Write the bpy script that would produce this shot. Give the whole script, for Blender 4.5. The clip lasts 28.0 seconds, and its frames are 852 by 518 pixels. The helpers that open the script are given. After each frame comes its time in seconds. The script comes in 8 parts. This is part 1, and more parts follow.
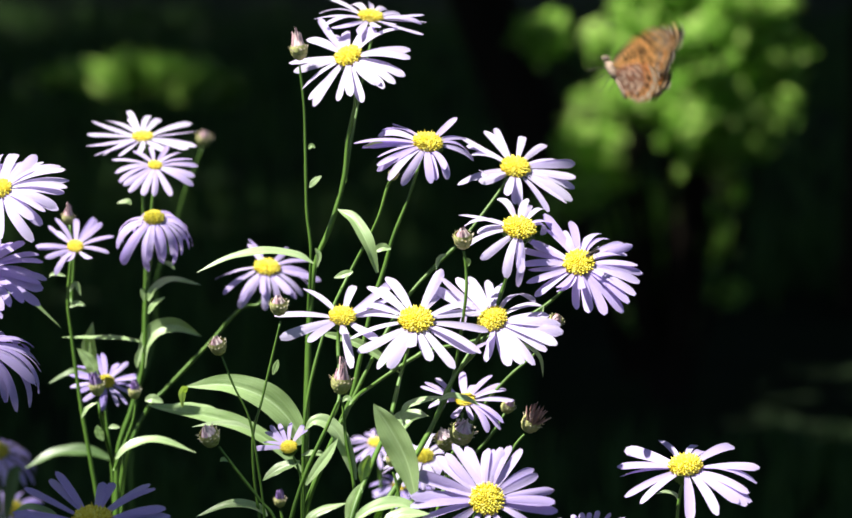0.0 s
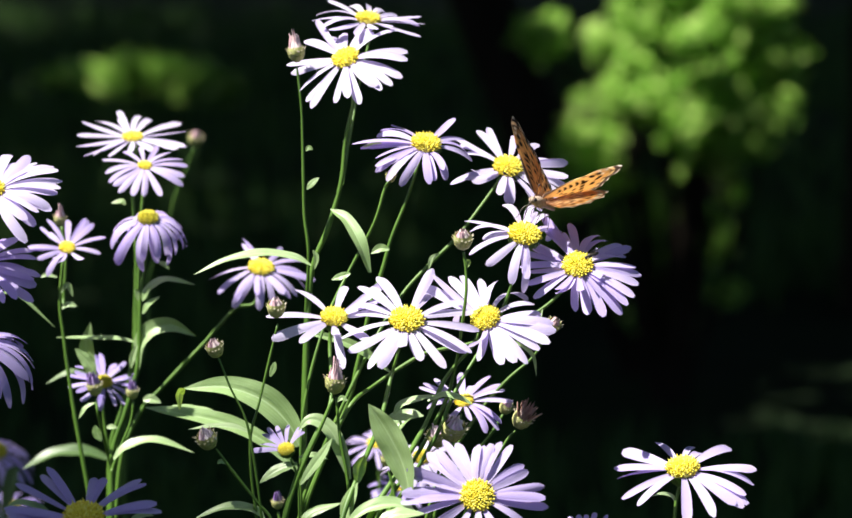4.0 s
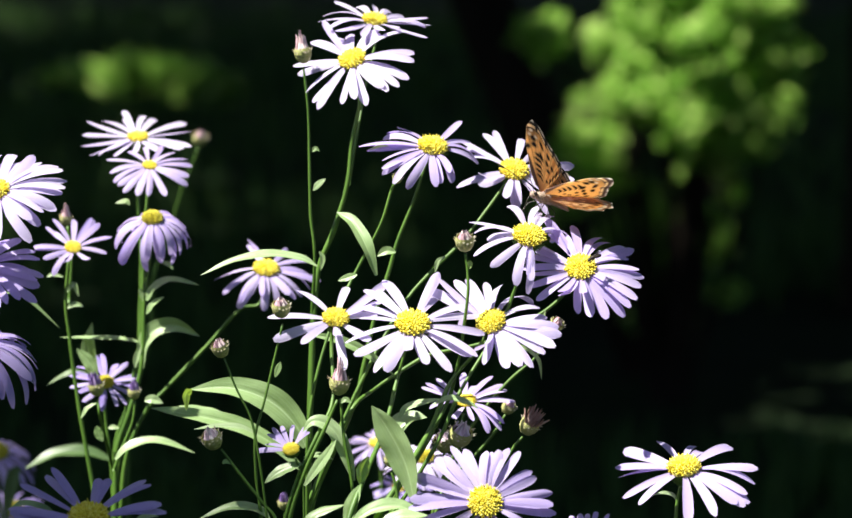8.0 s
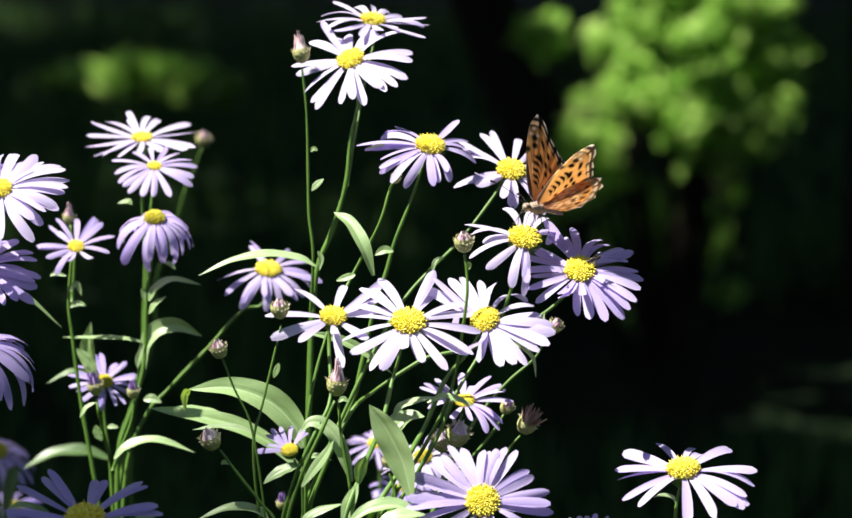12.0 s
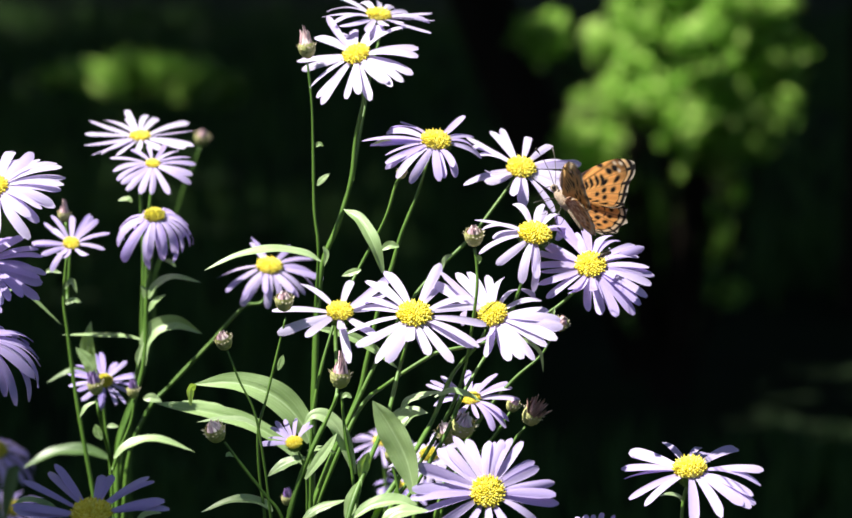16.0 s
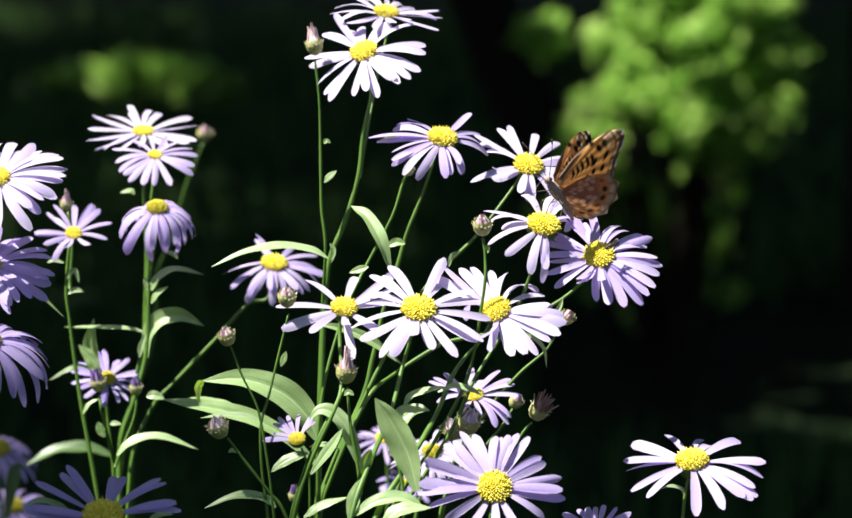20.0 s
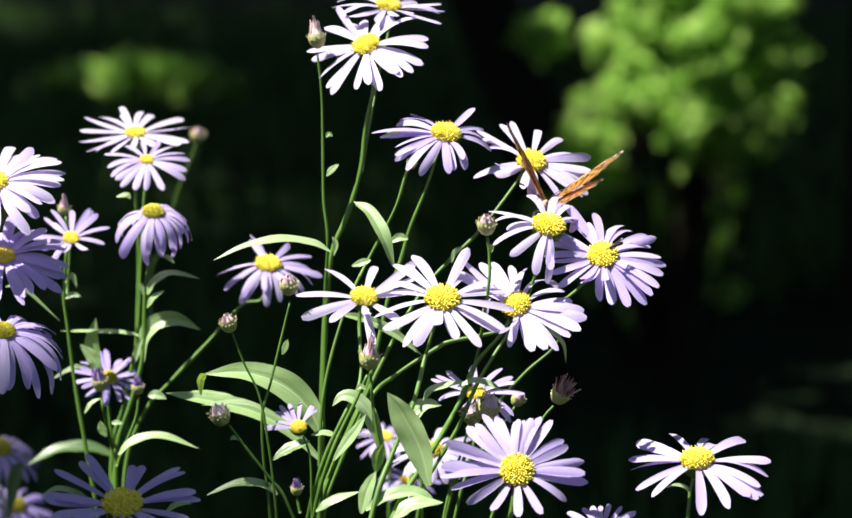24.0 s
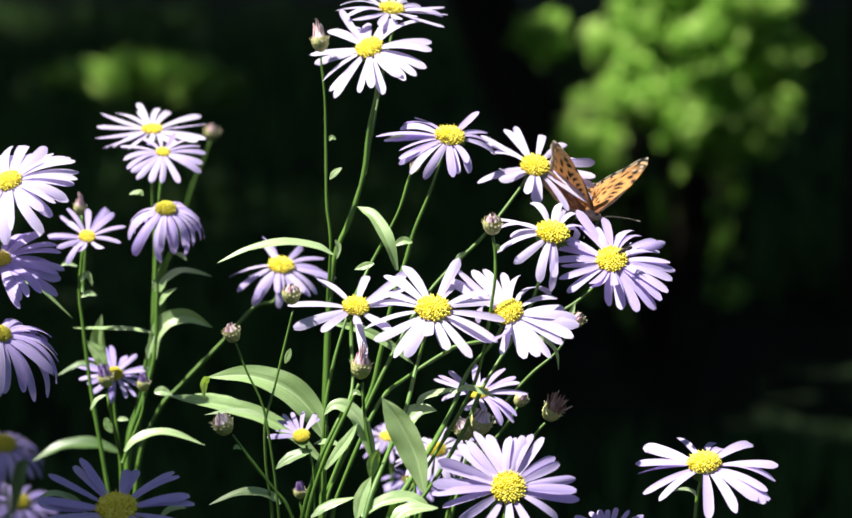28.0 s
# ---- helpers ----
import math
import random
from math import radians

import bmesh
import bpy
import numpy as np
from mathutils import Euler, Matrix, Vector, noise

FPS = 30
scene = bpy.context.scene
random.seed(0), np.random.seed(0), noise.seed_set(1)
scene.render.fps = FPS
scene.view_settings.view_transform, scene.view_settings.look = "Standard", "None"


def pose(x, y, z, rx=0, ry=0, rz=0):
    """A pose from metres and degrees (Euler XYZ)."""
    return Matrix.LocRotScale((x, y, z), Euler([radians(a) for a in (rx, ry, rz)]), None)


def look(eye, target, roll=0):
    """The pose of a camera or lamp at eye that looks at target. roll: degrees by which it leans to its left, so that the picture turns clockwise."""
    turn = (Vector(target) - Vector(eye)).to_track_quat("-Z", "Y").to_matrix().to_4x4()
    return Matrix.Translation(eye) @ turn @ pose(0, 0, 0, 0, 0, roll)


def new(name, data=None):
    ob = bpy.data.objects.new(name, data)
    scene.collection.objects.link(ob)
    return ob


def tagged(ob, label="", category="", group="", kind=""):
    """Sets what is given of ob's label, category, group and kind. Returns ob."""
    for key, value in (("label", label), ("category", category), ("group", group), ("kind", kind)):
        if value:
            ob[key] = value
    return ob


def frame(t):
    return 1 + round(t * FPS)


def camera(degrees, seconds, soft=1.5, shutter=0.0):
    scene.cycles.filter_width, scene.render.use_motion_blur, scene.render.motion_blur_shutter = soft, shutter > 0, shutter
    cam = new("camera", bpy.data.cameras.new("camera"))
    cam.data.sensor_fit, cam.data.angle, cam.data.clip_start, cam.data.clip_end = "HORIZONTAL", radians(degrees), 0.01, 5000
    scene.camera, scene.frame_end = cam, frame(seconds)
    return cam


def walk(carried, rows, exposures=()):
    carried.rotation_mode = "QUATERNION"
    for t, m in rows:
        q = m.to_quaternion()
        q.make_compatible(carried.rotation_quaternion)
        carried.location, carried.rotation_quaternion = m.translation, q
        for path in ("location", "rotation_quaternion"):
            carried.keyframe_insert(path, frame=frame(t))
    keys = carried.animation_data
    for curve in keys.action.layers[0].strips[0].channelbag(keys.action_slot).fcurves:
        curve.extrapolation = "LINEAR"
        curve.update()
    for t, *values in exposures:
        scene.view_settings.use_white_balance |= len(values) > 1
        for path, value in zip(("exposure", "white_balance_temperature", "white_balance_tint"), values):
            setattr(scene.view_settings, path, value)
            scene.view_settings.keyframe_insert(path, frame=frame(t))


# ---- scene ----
# ---- camera ----
cam = camera(14, 28.0, soft=1.6, shutter=0.3)
cam.data.dof.use_dof = True
cam.data.dof.focus_distance = 1.25
cam.data.dof.aperture_fstop = 16.0
EYE = (0.0, 0.0, 1.25)
AIM = (0.0, 0.99027, 1.11083)
walk(cam, [(0, look(EYE, AIM)), (28.0, look(EYE, AIM))])

# ---- sky, sun, exposure ----
SUN_TO = Vector((-0.46, -0.12, 0.87)).normalized()
world = bpy.data.worlds.new("sky")
scene.world = world
world.use_nodes = True
wn = world.node_tree.nodes
sky = wn.new("ShaderNodeTexSky")
sky.sky_type = "NISHITA"
sky.sun_disc = False
sky.sun_elevation = math.asin(SUN_TO.z)
sky.sun_rotation = math.atan2(SUN_TO.x, SUN_TO.y)
wn["Background"].inputs["Strength"].default_value = 0.045
world.node_tree.links.new(sky.outputs[0], wn["Background"].inputs["Color"])
sun = new("sun", bpy.data.lights.new("sun", "SUN"))
sun.data.energy = 5.0
sun.data.angle = radians(0.5)
sun.data.color = (1.0, 0.965, 0.87)
sun.matrix_world = look(tuple(SUN_TO * 30), (0, 0, 0))
scene.view_settings.exposure = 1.30


# ---- materials ----
def material(name):
    m = bpy.data.materials.new(name)
    m.use_nodes = True
    t = m.node_tree
    return m, t.nodes, t.links, t.nodes["Principled BSDF"]


def node(nodes, kind, **sockets):
    n = nodes.new(kind)
    for key, value in sockets.items():
        n.inputs[key.replace("_", " ")].default_value = value
    return n


def ramp(nodes, links, source, stops):
    r = nodes.new("ShaderNodeValToRGB")
    while len(r.color_ramp.elements) < len(stops):
        r.color_ramp.elements.new(0.5)
    for e, (p, c) in zip(r.color_ramp.elements, stops):
        e.position, e.color = p, (*c, 1)
    links.new(source, r.inputs[0])
    return r


def thin(name, stops, scale, through_it, rough=0.5, bump=0.15, stretch=(1, 1, 1), glow=(1, 1, 1), gloss=0.3):
    """A thin living sheet (petal, leaf): it reflects, and lets part of the light through."""
    m, n, l, b = material(name)
    co = n.new("ShaderNodeTexCoord")
    mp = n.new("ShaderNodeMapping")
    mp.inputs["Scale"].default_value = stretch
    l.new(co.outputs["Object"], mp.inputs[0])
    fine = node(n, "ShaderNodeTexNoise", Scale=scale, Detail=4.0, Roughness=0.6)
    l.new(mp.outputs[0], fine.inputs["Vector"])
    info = n.new("ShaderNodeObjectInfo")
    mix = node(n, "ShaderNodeMath")
    mix.operation = "MULTIPLY_ADD"
    mix.inputs[1].default_value = 0.45
    l.new(info.outputs["Random"], mix.inputs[0])
    half = node(n, "ShaderNodeMath")
    half.operation = "MULTIPLY"
    half.inputs[1].default_value = 0.55
    l.new(fine.outputs["Fac"], half.inputs[0])
    l.new(half.outputs[0], mix.inputs[2])
    col = ramp(n, l, mix.outputs[0], stops)
    l.new(col.outputs[0], b.inputs["Base Color"])
    b.inputs["Roughness"].default_value = rough
    b.inputs["Specular IOR Level"].default_value = gloss
    bp = node(n, "ShaderNodeBump", Strength=bump, Distance=0.0004)
    l.new(fine.outputs["Fac"], bp.inputs["Height"])
    l.new(bp.outputs[0], b.inputs["Normal"])
    tr = n.new("ShaderNodeBsdfTranslucent")
    tint = n.new("ShaderNodeMixRGB")
    tint.blend_type = "MULTIPLY"
    tint.inputs[0].default_value = 1.0
    tint.inputs[2].default_value = (*glow, 1)
    l.new(col.outputs[0], tint.inputs[1])
    l.new(tint.outputs[0], tr.inputs["Color"])
    sh = n.new("ShaderNodeMixShader")
    sh.inputs[0].default_value = through_it
    l.new(b.outputs[0], sh.inputs[1])
    l.new(tr.outputs[0], sh.inputs[2])
    l.new(sh.outputs[0], n["Material Output"].inputs["Surface"])
    return m


def solid(name, stops, scale, rough=0.6, bump=0.3, distance=0.001, stretch=(1, 1, 1), island=False, gloss=0.5):
    m, n, l, b = material(name)
    co = n.new("ShaderNodeTexCoord")
    mp = n.new("ShaderNodeMapping")
    mp.inputs["Scale"].default_value = stretch
    l.new(co.outputs["Object"], mp.inputs[0])
    fine = node(n, "ShaderNodeTexNoise", Scale=scale, Detail=5.0, Roughness=0.65)
    l.new(mp.outputs[0], fine.inputs["Vector"])
    source = fine.outputs["Fac"]
    if island:
        geo = n.new("ShaderNodeNewGeometry")
        mix = n.new("ShaderNodeMath")
        mix.operation = "MULTIPLY_ADD"
        mix.inputs[1].default_value = 0.6
        half = n.new("ShaderNodeMath")
        half.operation = "MULTIPLY"
        half.inputs[1].default_value = 0.4
        l.new(fine.outputs["Fac"], half.inputs[0])
        l.new(geo.outputs["Random Per Island"], mix.inputs[0])
        l.new(half.outputs[0], mix.inputs[2])
        source = mix.outputs[0]
    col = ramp(n, l, source, stops)
    l.new(col.outputs[0], b.inputs["Base Color"])
    b.inputs["Roughness"].default_value = rough
    b.inputs["Specular IOR Level"].default_value = gloss
    bp = node(n, "ShaderNodeBump", Strength=bump, Distance=distance)
    l.new(fine.outputs["Fac"], bp.inputs["Height"])
    l.new(bp.outputs[0], b.inputs["Normal"])
    return m


def leafy(name, stops, through_it=0.4):
    """Foliage of many leaves in one mesh: each leaf with a tone of its own."""
    m, n, l, b = material(name)
    geo = n.new("ShaderNodeNewGeometry")
    col = ramp(n, l, geo.outputs["Random Per Island"], stops)
    l.new(col.outputs[0], b.inputs["Base Color"])
    b.inputs["Roughness"].default_value = 0.6
    b.inputs["Specular IOR Level"].default_value = 0.15
    tr = n.new("ShaderNodeBsdfTranslucent")
    l.new(col.outputs[0], tr.inputs["Color"])
    sh = n.new("ShaderNodeMixShader")
    sh.inputs[0].default_value = through_it
    l.new(b.outputs[0], sh.inputs[1])
    l.new(tr.outputs[0], sh.inputs[2])
    l.new(sh.outputs[0], n["Material Output"].inputs["Surface"])
    return m


PETAL = thin("lilac_petal", [(0.15, (0.48, 0.38, 0.76)), (0.5, (0.59, 0.49, 0.84)), (0.85, (0.69, 0.60, 0.88))], 9.0, 0.42, 0.55, 0.3, (1.5, 14, 4), (1.0, 0.95, 1.0))
PALE = thin("pale_petal", [(0.15, (0.57, 0.49, 0.80)), (0.5, (0.67, 0.59, 0.86)), (0.85, (0.75, 0.69, 0.89))], 9.0, 0.42, 0.55, 0.3, (1.5, 14, 4), (1.0, 0.96, 1.0))
VIOLET = thin("violet_petal", [(0.15, (0.38, 0.29, 0.69)), (0.5, (0.48, 0.39, 0.79)), (0.85, (0.58, 0.50, 0.83))], 9.0, 0.38, 0.55, 0.3, (1.5, 14, 4))
DISC = solid("yellow_florets", [(0.2, (0.68, 0.53, 0.02)), (0.5, (0.82, 0.71, 0.06)), (0.85, (0.90, 0.83, 0.20))], 600, 0.6, 0.2, 0.0002, island=True)
OLD_DISC = solid("greenish_florets", [(0.2, (0.30, 0.28, 0.02)), (0.5, (0.55, 0.48, 0.03)), (0.85, (0.80, 0.72, 0.08))], 600, 0.6, 0.2, 0.0002, island=True)
STEM = solid("green_stem", [(0.25, (0.045, 0.115, 0.012)), (0.6, (0.09, 0.19, 0.022)), (0.85, (0.15, 0.26, 0.045))], 180, 0.5, 0.25, 0.0004, (1, 1, 0.12))


def leaf_material(name, stops, through_it, gloss):
    """A waxy leaf: pale midrib, long side veins, mottled blade; it lets yellow-green light through."""
    m, n, l, b = material(name)
    at = n.new("ShaderNodeVertexColor")
    at.layer_name = "blade"
    sep = n.new("ShaderNodeSeparateColor")
    l.new(at.outputs["Color"], sep.inputs[0])

    def calc(op, a, c):
        q = n.new("ShaderNodeMath")
        q.operation = op
        for k, x in enumerate((a, c)):
            if isinstance(x, (int, float)):
                q.inputs[k].default_value = x
            else:
                l.new(x, q.inputs[k])
        return q.outputs[0]
    v = calc("MULTIPLY", calc("ABSOLUTE", calc("SUBTRACT", sep.outputs[0], 0.5), 0), 2.0)
    rib = calc("LESS_THAN", v, 0.055)
    wave = calc("SINE", calc("MULTIPLY", calc("SUBTRACT", calc("MULTIPLY", v, 2.2), calc("MULTIPLY", sep.outputs[1], 1.2)), 14.0), 0)
    side = calc("MULTIPLY", calc("GREATER_THAN", wave, 0.8), 0.35)
    vein = calc("MAXIMUM", rib, side)
    co = n.new("ShaderNodeTexCoord")
    fine = node(n, "ShaderNodeTexNoise", Scale=420.0, Detail=5.0, Roughness=0.65)
    wide = node(n, "ShaderNodeTexNoise", Scale=70.0, Detail=2.0)
    l.new(co.outputs["Object"], fine.inputs["Vector"])
    l.new(co.outputs["Object"], wide.inputs["Vector"])
    info = n.new("ShaderNodeObjectInfo")
    tone = calc("ADD", calc("MULTIPLY", info.outputs["Random"], 0.3), calc("ADD", calc("MULTIPLY", fine.outputs["Fac"], 0.3), calc("MULTIPLY", wide.outputs["Fac"], 0.4)))
    col = ramp(n, l, tone, stops)
    pale = n.new("ShaderNodeMixRGB")
    pale.inputs[2].default_value = (*(min(1.0, c * 1.35 + 0.03) for c in stops[-1][1]), 1)
    l.new(calc("MULTIPLY", vein, 0.6), pale.inputs[0])
    l.new(col.outputs[0], pale.inputs[1])
    l.new(pale.outputs[0], b.inputs["Base Color"])
    b.inputs["Specular IOR Level"].default_value = gloss
    b.inputs["Coat Weight"].default_value = 0.4 * gloss
    b.inputs["Coat Roughness"].default_value = 0.32
    l.new(calc("ADD", calc("MULTIPLY", wide.outputs["Fac"], 0.25), 0.30), b.inputs["Roughness"])
    bp = node(n, "ShaderNodeBump", Strength=0.35, Distance=0.0003)
    l.new(calc("SUBTRACT", fine.outputs["Fac"], calc("MULTIPLY", vein, 0.8)), bp.inputs["Height"])
    l.new(bp.outputs[0], b.inputs["Normal"])
    tr = n.new("ShaderNodeBsdfTranslucent")
    tint = n.new("ShaderNodeMixRGB")
    tint.blend_type = "MULTIPLY"
    tint.inputs[0].default_value = 1.0
    tint.inputs[2].default_value = (0.95, 1.0, 0.22, 1)
    l.new(col.outputs[0], tint.inputs[1])
    l.new(tint.outputs[0], tr.inputs["Color"])
    sh = n.new("ShaderNodeMixShader")
    sh.inputs[0].default_value = through_it
    l.new(b.outputs[0], sh.inputs[1])
    l.new(tr.outputs[0], sh.inputs[2])
    l.new(sh.outputs[0], n["Material Output"].inputs["Surface"])
    return m


LEAF = leaf_material("green_leaf", [(0.25, (0.25, 0.41, 0.13)), (0.5, (0.36, 0.53, 0.22)), (0.8, (0.48, 0.64, 0.34))], 0.40, 0.8)
# The same leaf with shade painted in, for leaves behind the clump
SHADED_LEAF = leaf_material("shade_toned_leaf", [(0.25, (0.05, 0.11, 0.03)), (0.5, (0.09, 0.16, 0.05)), (0.8, (0.13, 0.21, 0.08))], 0.3, 0.5)
BRACT = solid("bud_bract", [(0.2, (0.20, 0.25, 0.05)), (0.5, (0.38, 0.40, 0.13)), (0.85, (0.62, 0.58, 0.32))], 500, 0.6, 0.3, 0.0003, island=True)
FRINGE = thin("bract_fringe", [(0.2, (0.55, 0.46, 0.36)), (0.5, (0.72, 0.66, 0.50)), (0.85, (0.84, 0.80, 0.68))], 500, 0.4, 0.6, 0.3)
BUD = solid("pink_bud", [(0.2, (0.46, 0.25, 0.33)), (0.5, (0.68, 0.47, 0.51)), (0.85, (0.84, 0.72, 0.68))], 500, 0.6, 0.3, 0.0003, island=True)
BUD_BLUSH = solid("blush_bud", [(0.2, (0.70, 0.48, 0.62)), (0.5, (0.82, 0.66, 0.74)), (0.85, (0.88, 0.80, 0.80))], 500, 0.6, 0.3, 0.0003, island=True)
BUD_DRY = solid("withered_bud", [(0.2, (0.22, 0.12, 0.09)), (0.5, (0.46, 0.29, 0.25)), (0.85, (0.68, 0.52, 0.46))], 500, 0.8, 0.4, 0.0003, island=True)
BUD_VIOLET = solid("violet_bud", [(0.2, (0.16, 0.08, 0.30)), (0.5, (0.30, 0.19, 0.50)), (0.85, (0.48, 0.34, 0.62))], 500, 0.6, 0.3, 0.0003, island=True)
# Darker than any real soil: the grove's deep shade is put into this colour
SOIL = solid("shade_toned_ground", [(0.25, (0.004, 0.007, 0.003)), (0.5, (0.008, 0.015, 0.006)), (0.75, (0.016, 0.030, 0.010))], 2.2, 0.9, 0.6, 0.03, gloss=0.04)
# Bark toned almost black, so part of the trunks' shade is in the colour
BARK = solid("shade_toned_bark", [(0.3, (0.010, 0.008, 0.006)), (0.6, (0.022, 0.018, 0.014)), (0.85, (0.045, 0.036, 0.028))], 14, 0.9, 0.8, 0.02, (1, 1, 0.2), gloss=0.04)
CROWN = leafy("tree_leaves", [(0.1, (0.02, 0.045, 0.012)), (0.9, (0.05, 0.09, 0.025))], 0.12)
SHRUB = leafy("shrub_leaves", [(0.1, (0.18, 0.38, 0.05)), (0.5, (0.32, 0.54, 0.10)), (0.9, (0.50, 0.70, 0.20))], 0.6)
GRASS = leafy("grass_blades", [(0.1, (0.025, 0.065, 0.018)), (0.5, (0.05, 0.11, 0.03)), (0.9, (0.08, 0.15, 0.04))], 0.35)
FUR = solid("brown_fur", [(0.3, (0.28, 0.18, 0.13)), (0.6, (0.50, 0.38, 0.29)), (0.85, (0.74, 0.63, 0.55))], 1500, 0.85, 0.9, 0.0006)
HORN = solid("dark_horn", [(0.3, (0.02, 0.015, 0.012)), (0.7, (0.07, 0.05, 0.04))], 800, 0.4, 0.2, 0.0002)


def wing_material():
    m, n, l, b = material("scaled_wing")
    at = n.new("ShaderNodeVertexColor")
    at.layer_name = "scales"
    co = n.new("ShaderNodeTexCoord")
    fine = node(n, "ShaderNodeTexNoise", Scale=2600.0, Detail=3.0)
    l.new(co.outputs["Object"], fine.inputs["Vector"])
    var = ramp(n, l, fine.outputs["Fac"], [(0.3, (0.78, 0.78, 0.78)), (0.7, (1, 1, 1))])
    mul = n.new("ShaderNodeMixRGB")
    mul.blend_type = "MULTIPLY"
    mul.inputs[0].default_value = 1.0
    l.new(at.outputs["Color"], mul.inputs[1])
    l.new(var.outputs[0], mul.inputs[2])
    l.new(mul.outputs[0], b.inputs["Base Color"])
    b.inputs["Roughness"].default_value = 0.7
    bp = node(n, "ShaderNodeBump", Strength=0.25, Distance=0.0002)
    l.new(fine.outputs["Fac"], bp.inputs["Height"])
    l.new(bp.outputs[0], b.inputs["Normal"])
    tr = n.new("ShaderNodeBsdfTranslucent")
    pale = n.new("ShaderNodeGamma")
    pale.inputs["Gamma"].default_value = 0.62
    l.new(mul.outputs[0], pale.inputs["Color"])
    l.new(pale.outputs[0], tr.inputs["Color"])
    sh = n.new("ShaderNodeMixShader")
    sh.inputs[0].default_value = 0.64
    l.new(b.outputs[0], sh.inputs[1])
    l.new(tr.outputs[0], sh.inputs[2])
    l.new(sh.outputs[0], n["Material Output"].inputs["Surface"])
    return m


WING = wing_material()
CLEAR, _n, _l, _b = material("clear_wing")
_b.inputs["Base Color"].default_value = (0.6, 0.6, 0.6, 1)
_b.inputs["Transmission Weight"].default_value = 0.8
_b.inputs["Roughness"].default_value = 0.2


# ---- mesh tools ----
def mesh_of(name, verts, faces, mat, smooth=True):
    me = bpy.data.meshes.new(name)
    me.from_pydata([tuple(v) for v in verts], [], faces)
    me.materials.append(mat)
    if smooth:
        me.polygons.foreach_set("use_smooth", [True] * len(me.polygons))
    me.update()
    return me


def part(name, me, parent, m=None, label=""):
    ob = new(name, me)
    ob.parent = parent
    if m is not None:
        ob.matrix_basis = m
    return tagged(ob, label)


def smooth_path(points, steps):
    """A rounded line through the points (Catmull-Rom)."""
    p = [Vector(q) for q in points]
    p = [p[0] * 2 - p[1]] + p + [p[-1] * 2 - p[-2]]
    out = []
    for i in range(1, len(p) - 2):
        for s in range(steps):
            t = s / steps
            out.append(0.5 * (p[i] * 2 + (p[i + 1] - p[i - 1]) * t + (p[i - 1] * 2 - p[i] * 5 + p[i + 1] * 4 - p[i + 2]) * t * t
                              + (p[i] * 3 - p[i - 1] - p[i + 1] * 3 + p[i + 2]) * t * t * t))
    out.append(p[-2])
    return out


def tube(points, r0, r1, sides=8, steps=6, wobble=0.0):
    """Verts and faces of a tapered round rod along the points."""
    path = smooth_path(points, steps)
    verts, faces = [], []
    for i, c in enumerate(path):
        d = (path[min(i + 1, len(path) - 1)] - path[max(i - 1, 0)]).normalized()
        a = d.orthogonal().normalized() if abs(d.y) > 0.95 else d.cross(Vector((0, 1, 0))).normalized()
        b = d.cross(a)
        r = r0 + (r1 - r0) * i / (len(path) - 1)
        r *= 1 + wobble * noise.noise(c * 90)
        for k in range(sides):
            w = math.tau * k / sides
            verts.append(c + (a * math.cos(w) + b * math.sin(w)) * r)
    n = len(path)
    for i in range(n - 1):
        for k in range(sides):
            faces.append((i * sides + k, i * sides + (k + 1) % sides, (i + 1) * sides + (k + 1) % sides, (i + 1) * sides + k))
    faces.append(tuple(range(sides)))
    faces.append(tuple(range((n - 1) * sides, n * sides)))
    return verts, faces


def joined(pieces):
    verts, faces = [], []
    for v, f in pieces:
        o = len(verts)
        verts += v
        faces += [tuple(i + o for i in g) for g in f]
    return verts, faces


# ---- flower pieces ----
def petal_mesh(bend, width, notch, cup, sway, mat, seed):
    """A strap-shaped ray petal of unit length along x: narrow foot, grooves, rolled edges and a blunt toothed tip."""
    rnd = random.Random(seed)
    n, across = 13, 7
    verts, faces = [], []
    x = z = 0.0
    turn = rnd.uniform(-0.5, 0.5)
    for i in range(n):
        s = i / (n - 1)
        ang = 0.12 + 0.25 * bend - bend * s * 2.0
        if i:
            x += math.cos(ang) / (n - 1)
            z += math.sin(ang) / (n - 1)
        w = width * (0.38 + 0.62 * math.sin(min(1.0, s / 0.66) * math.pi / 2))
        if s > 0.80:
            w *= math.sqrt(max(0.0, 1 - ((s - 0.80) / 0.212) ** 2))
        for j in range(across):
            v = j / (across - 1) * 2 - 1
            groove = (0.0, -0.008, 0.007, -0.006, 0.007, -0.008, 0.0)[j] * math.sin(s * math.pi) ** 0.5
            tip = -notch * math.cos(v * 7.0) if i == n - 1 else 0.0
            y = v * w / 2 + sway * s * s
            verts.append((x + tip, y, z + groove + cup * (v * v - 0.4) * w + turn * v * w * 0.5 * s * s))
    for i in range(n - 1):
        for j in range(across - 1):
            a = i * across + j
            faces.append((a, a + across, a + across + 1, a + 1))
    me = mesh_of("petal", verts, faces, mat)
    return me, math.hypot(x, z), math.atan2(z, x)


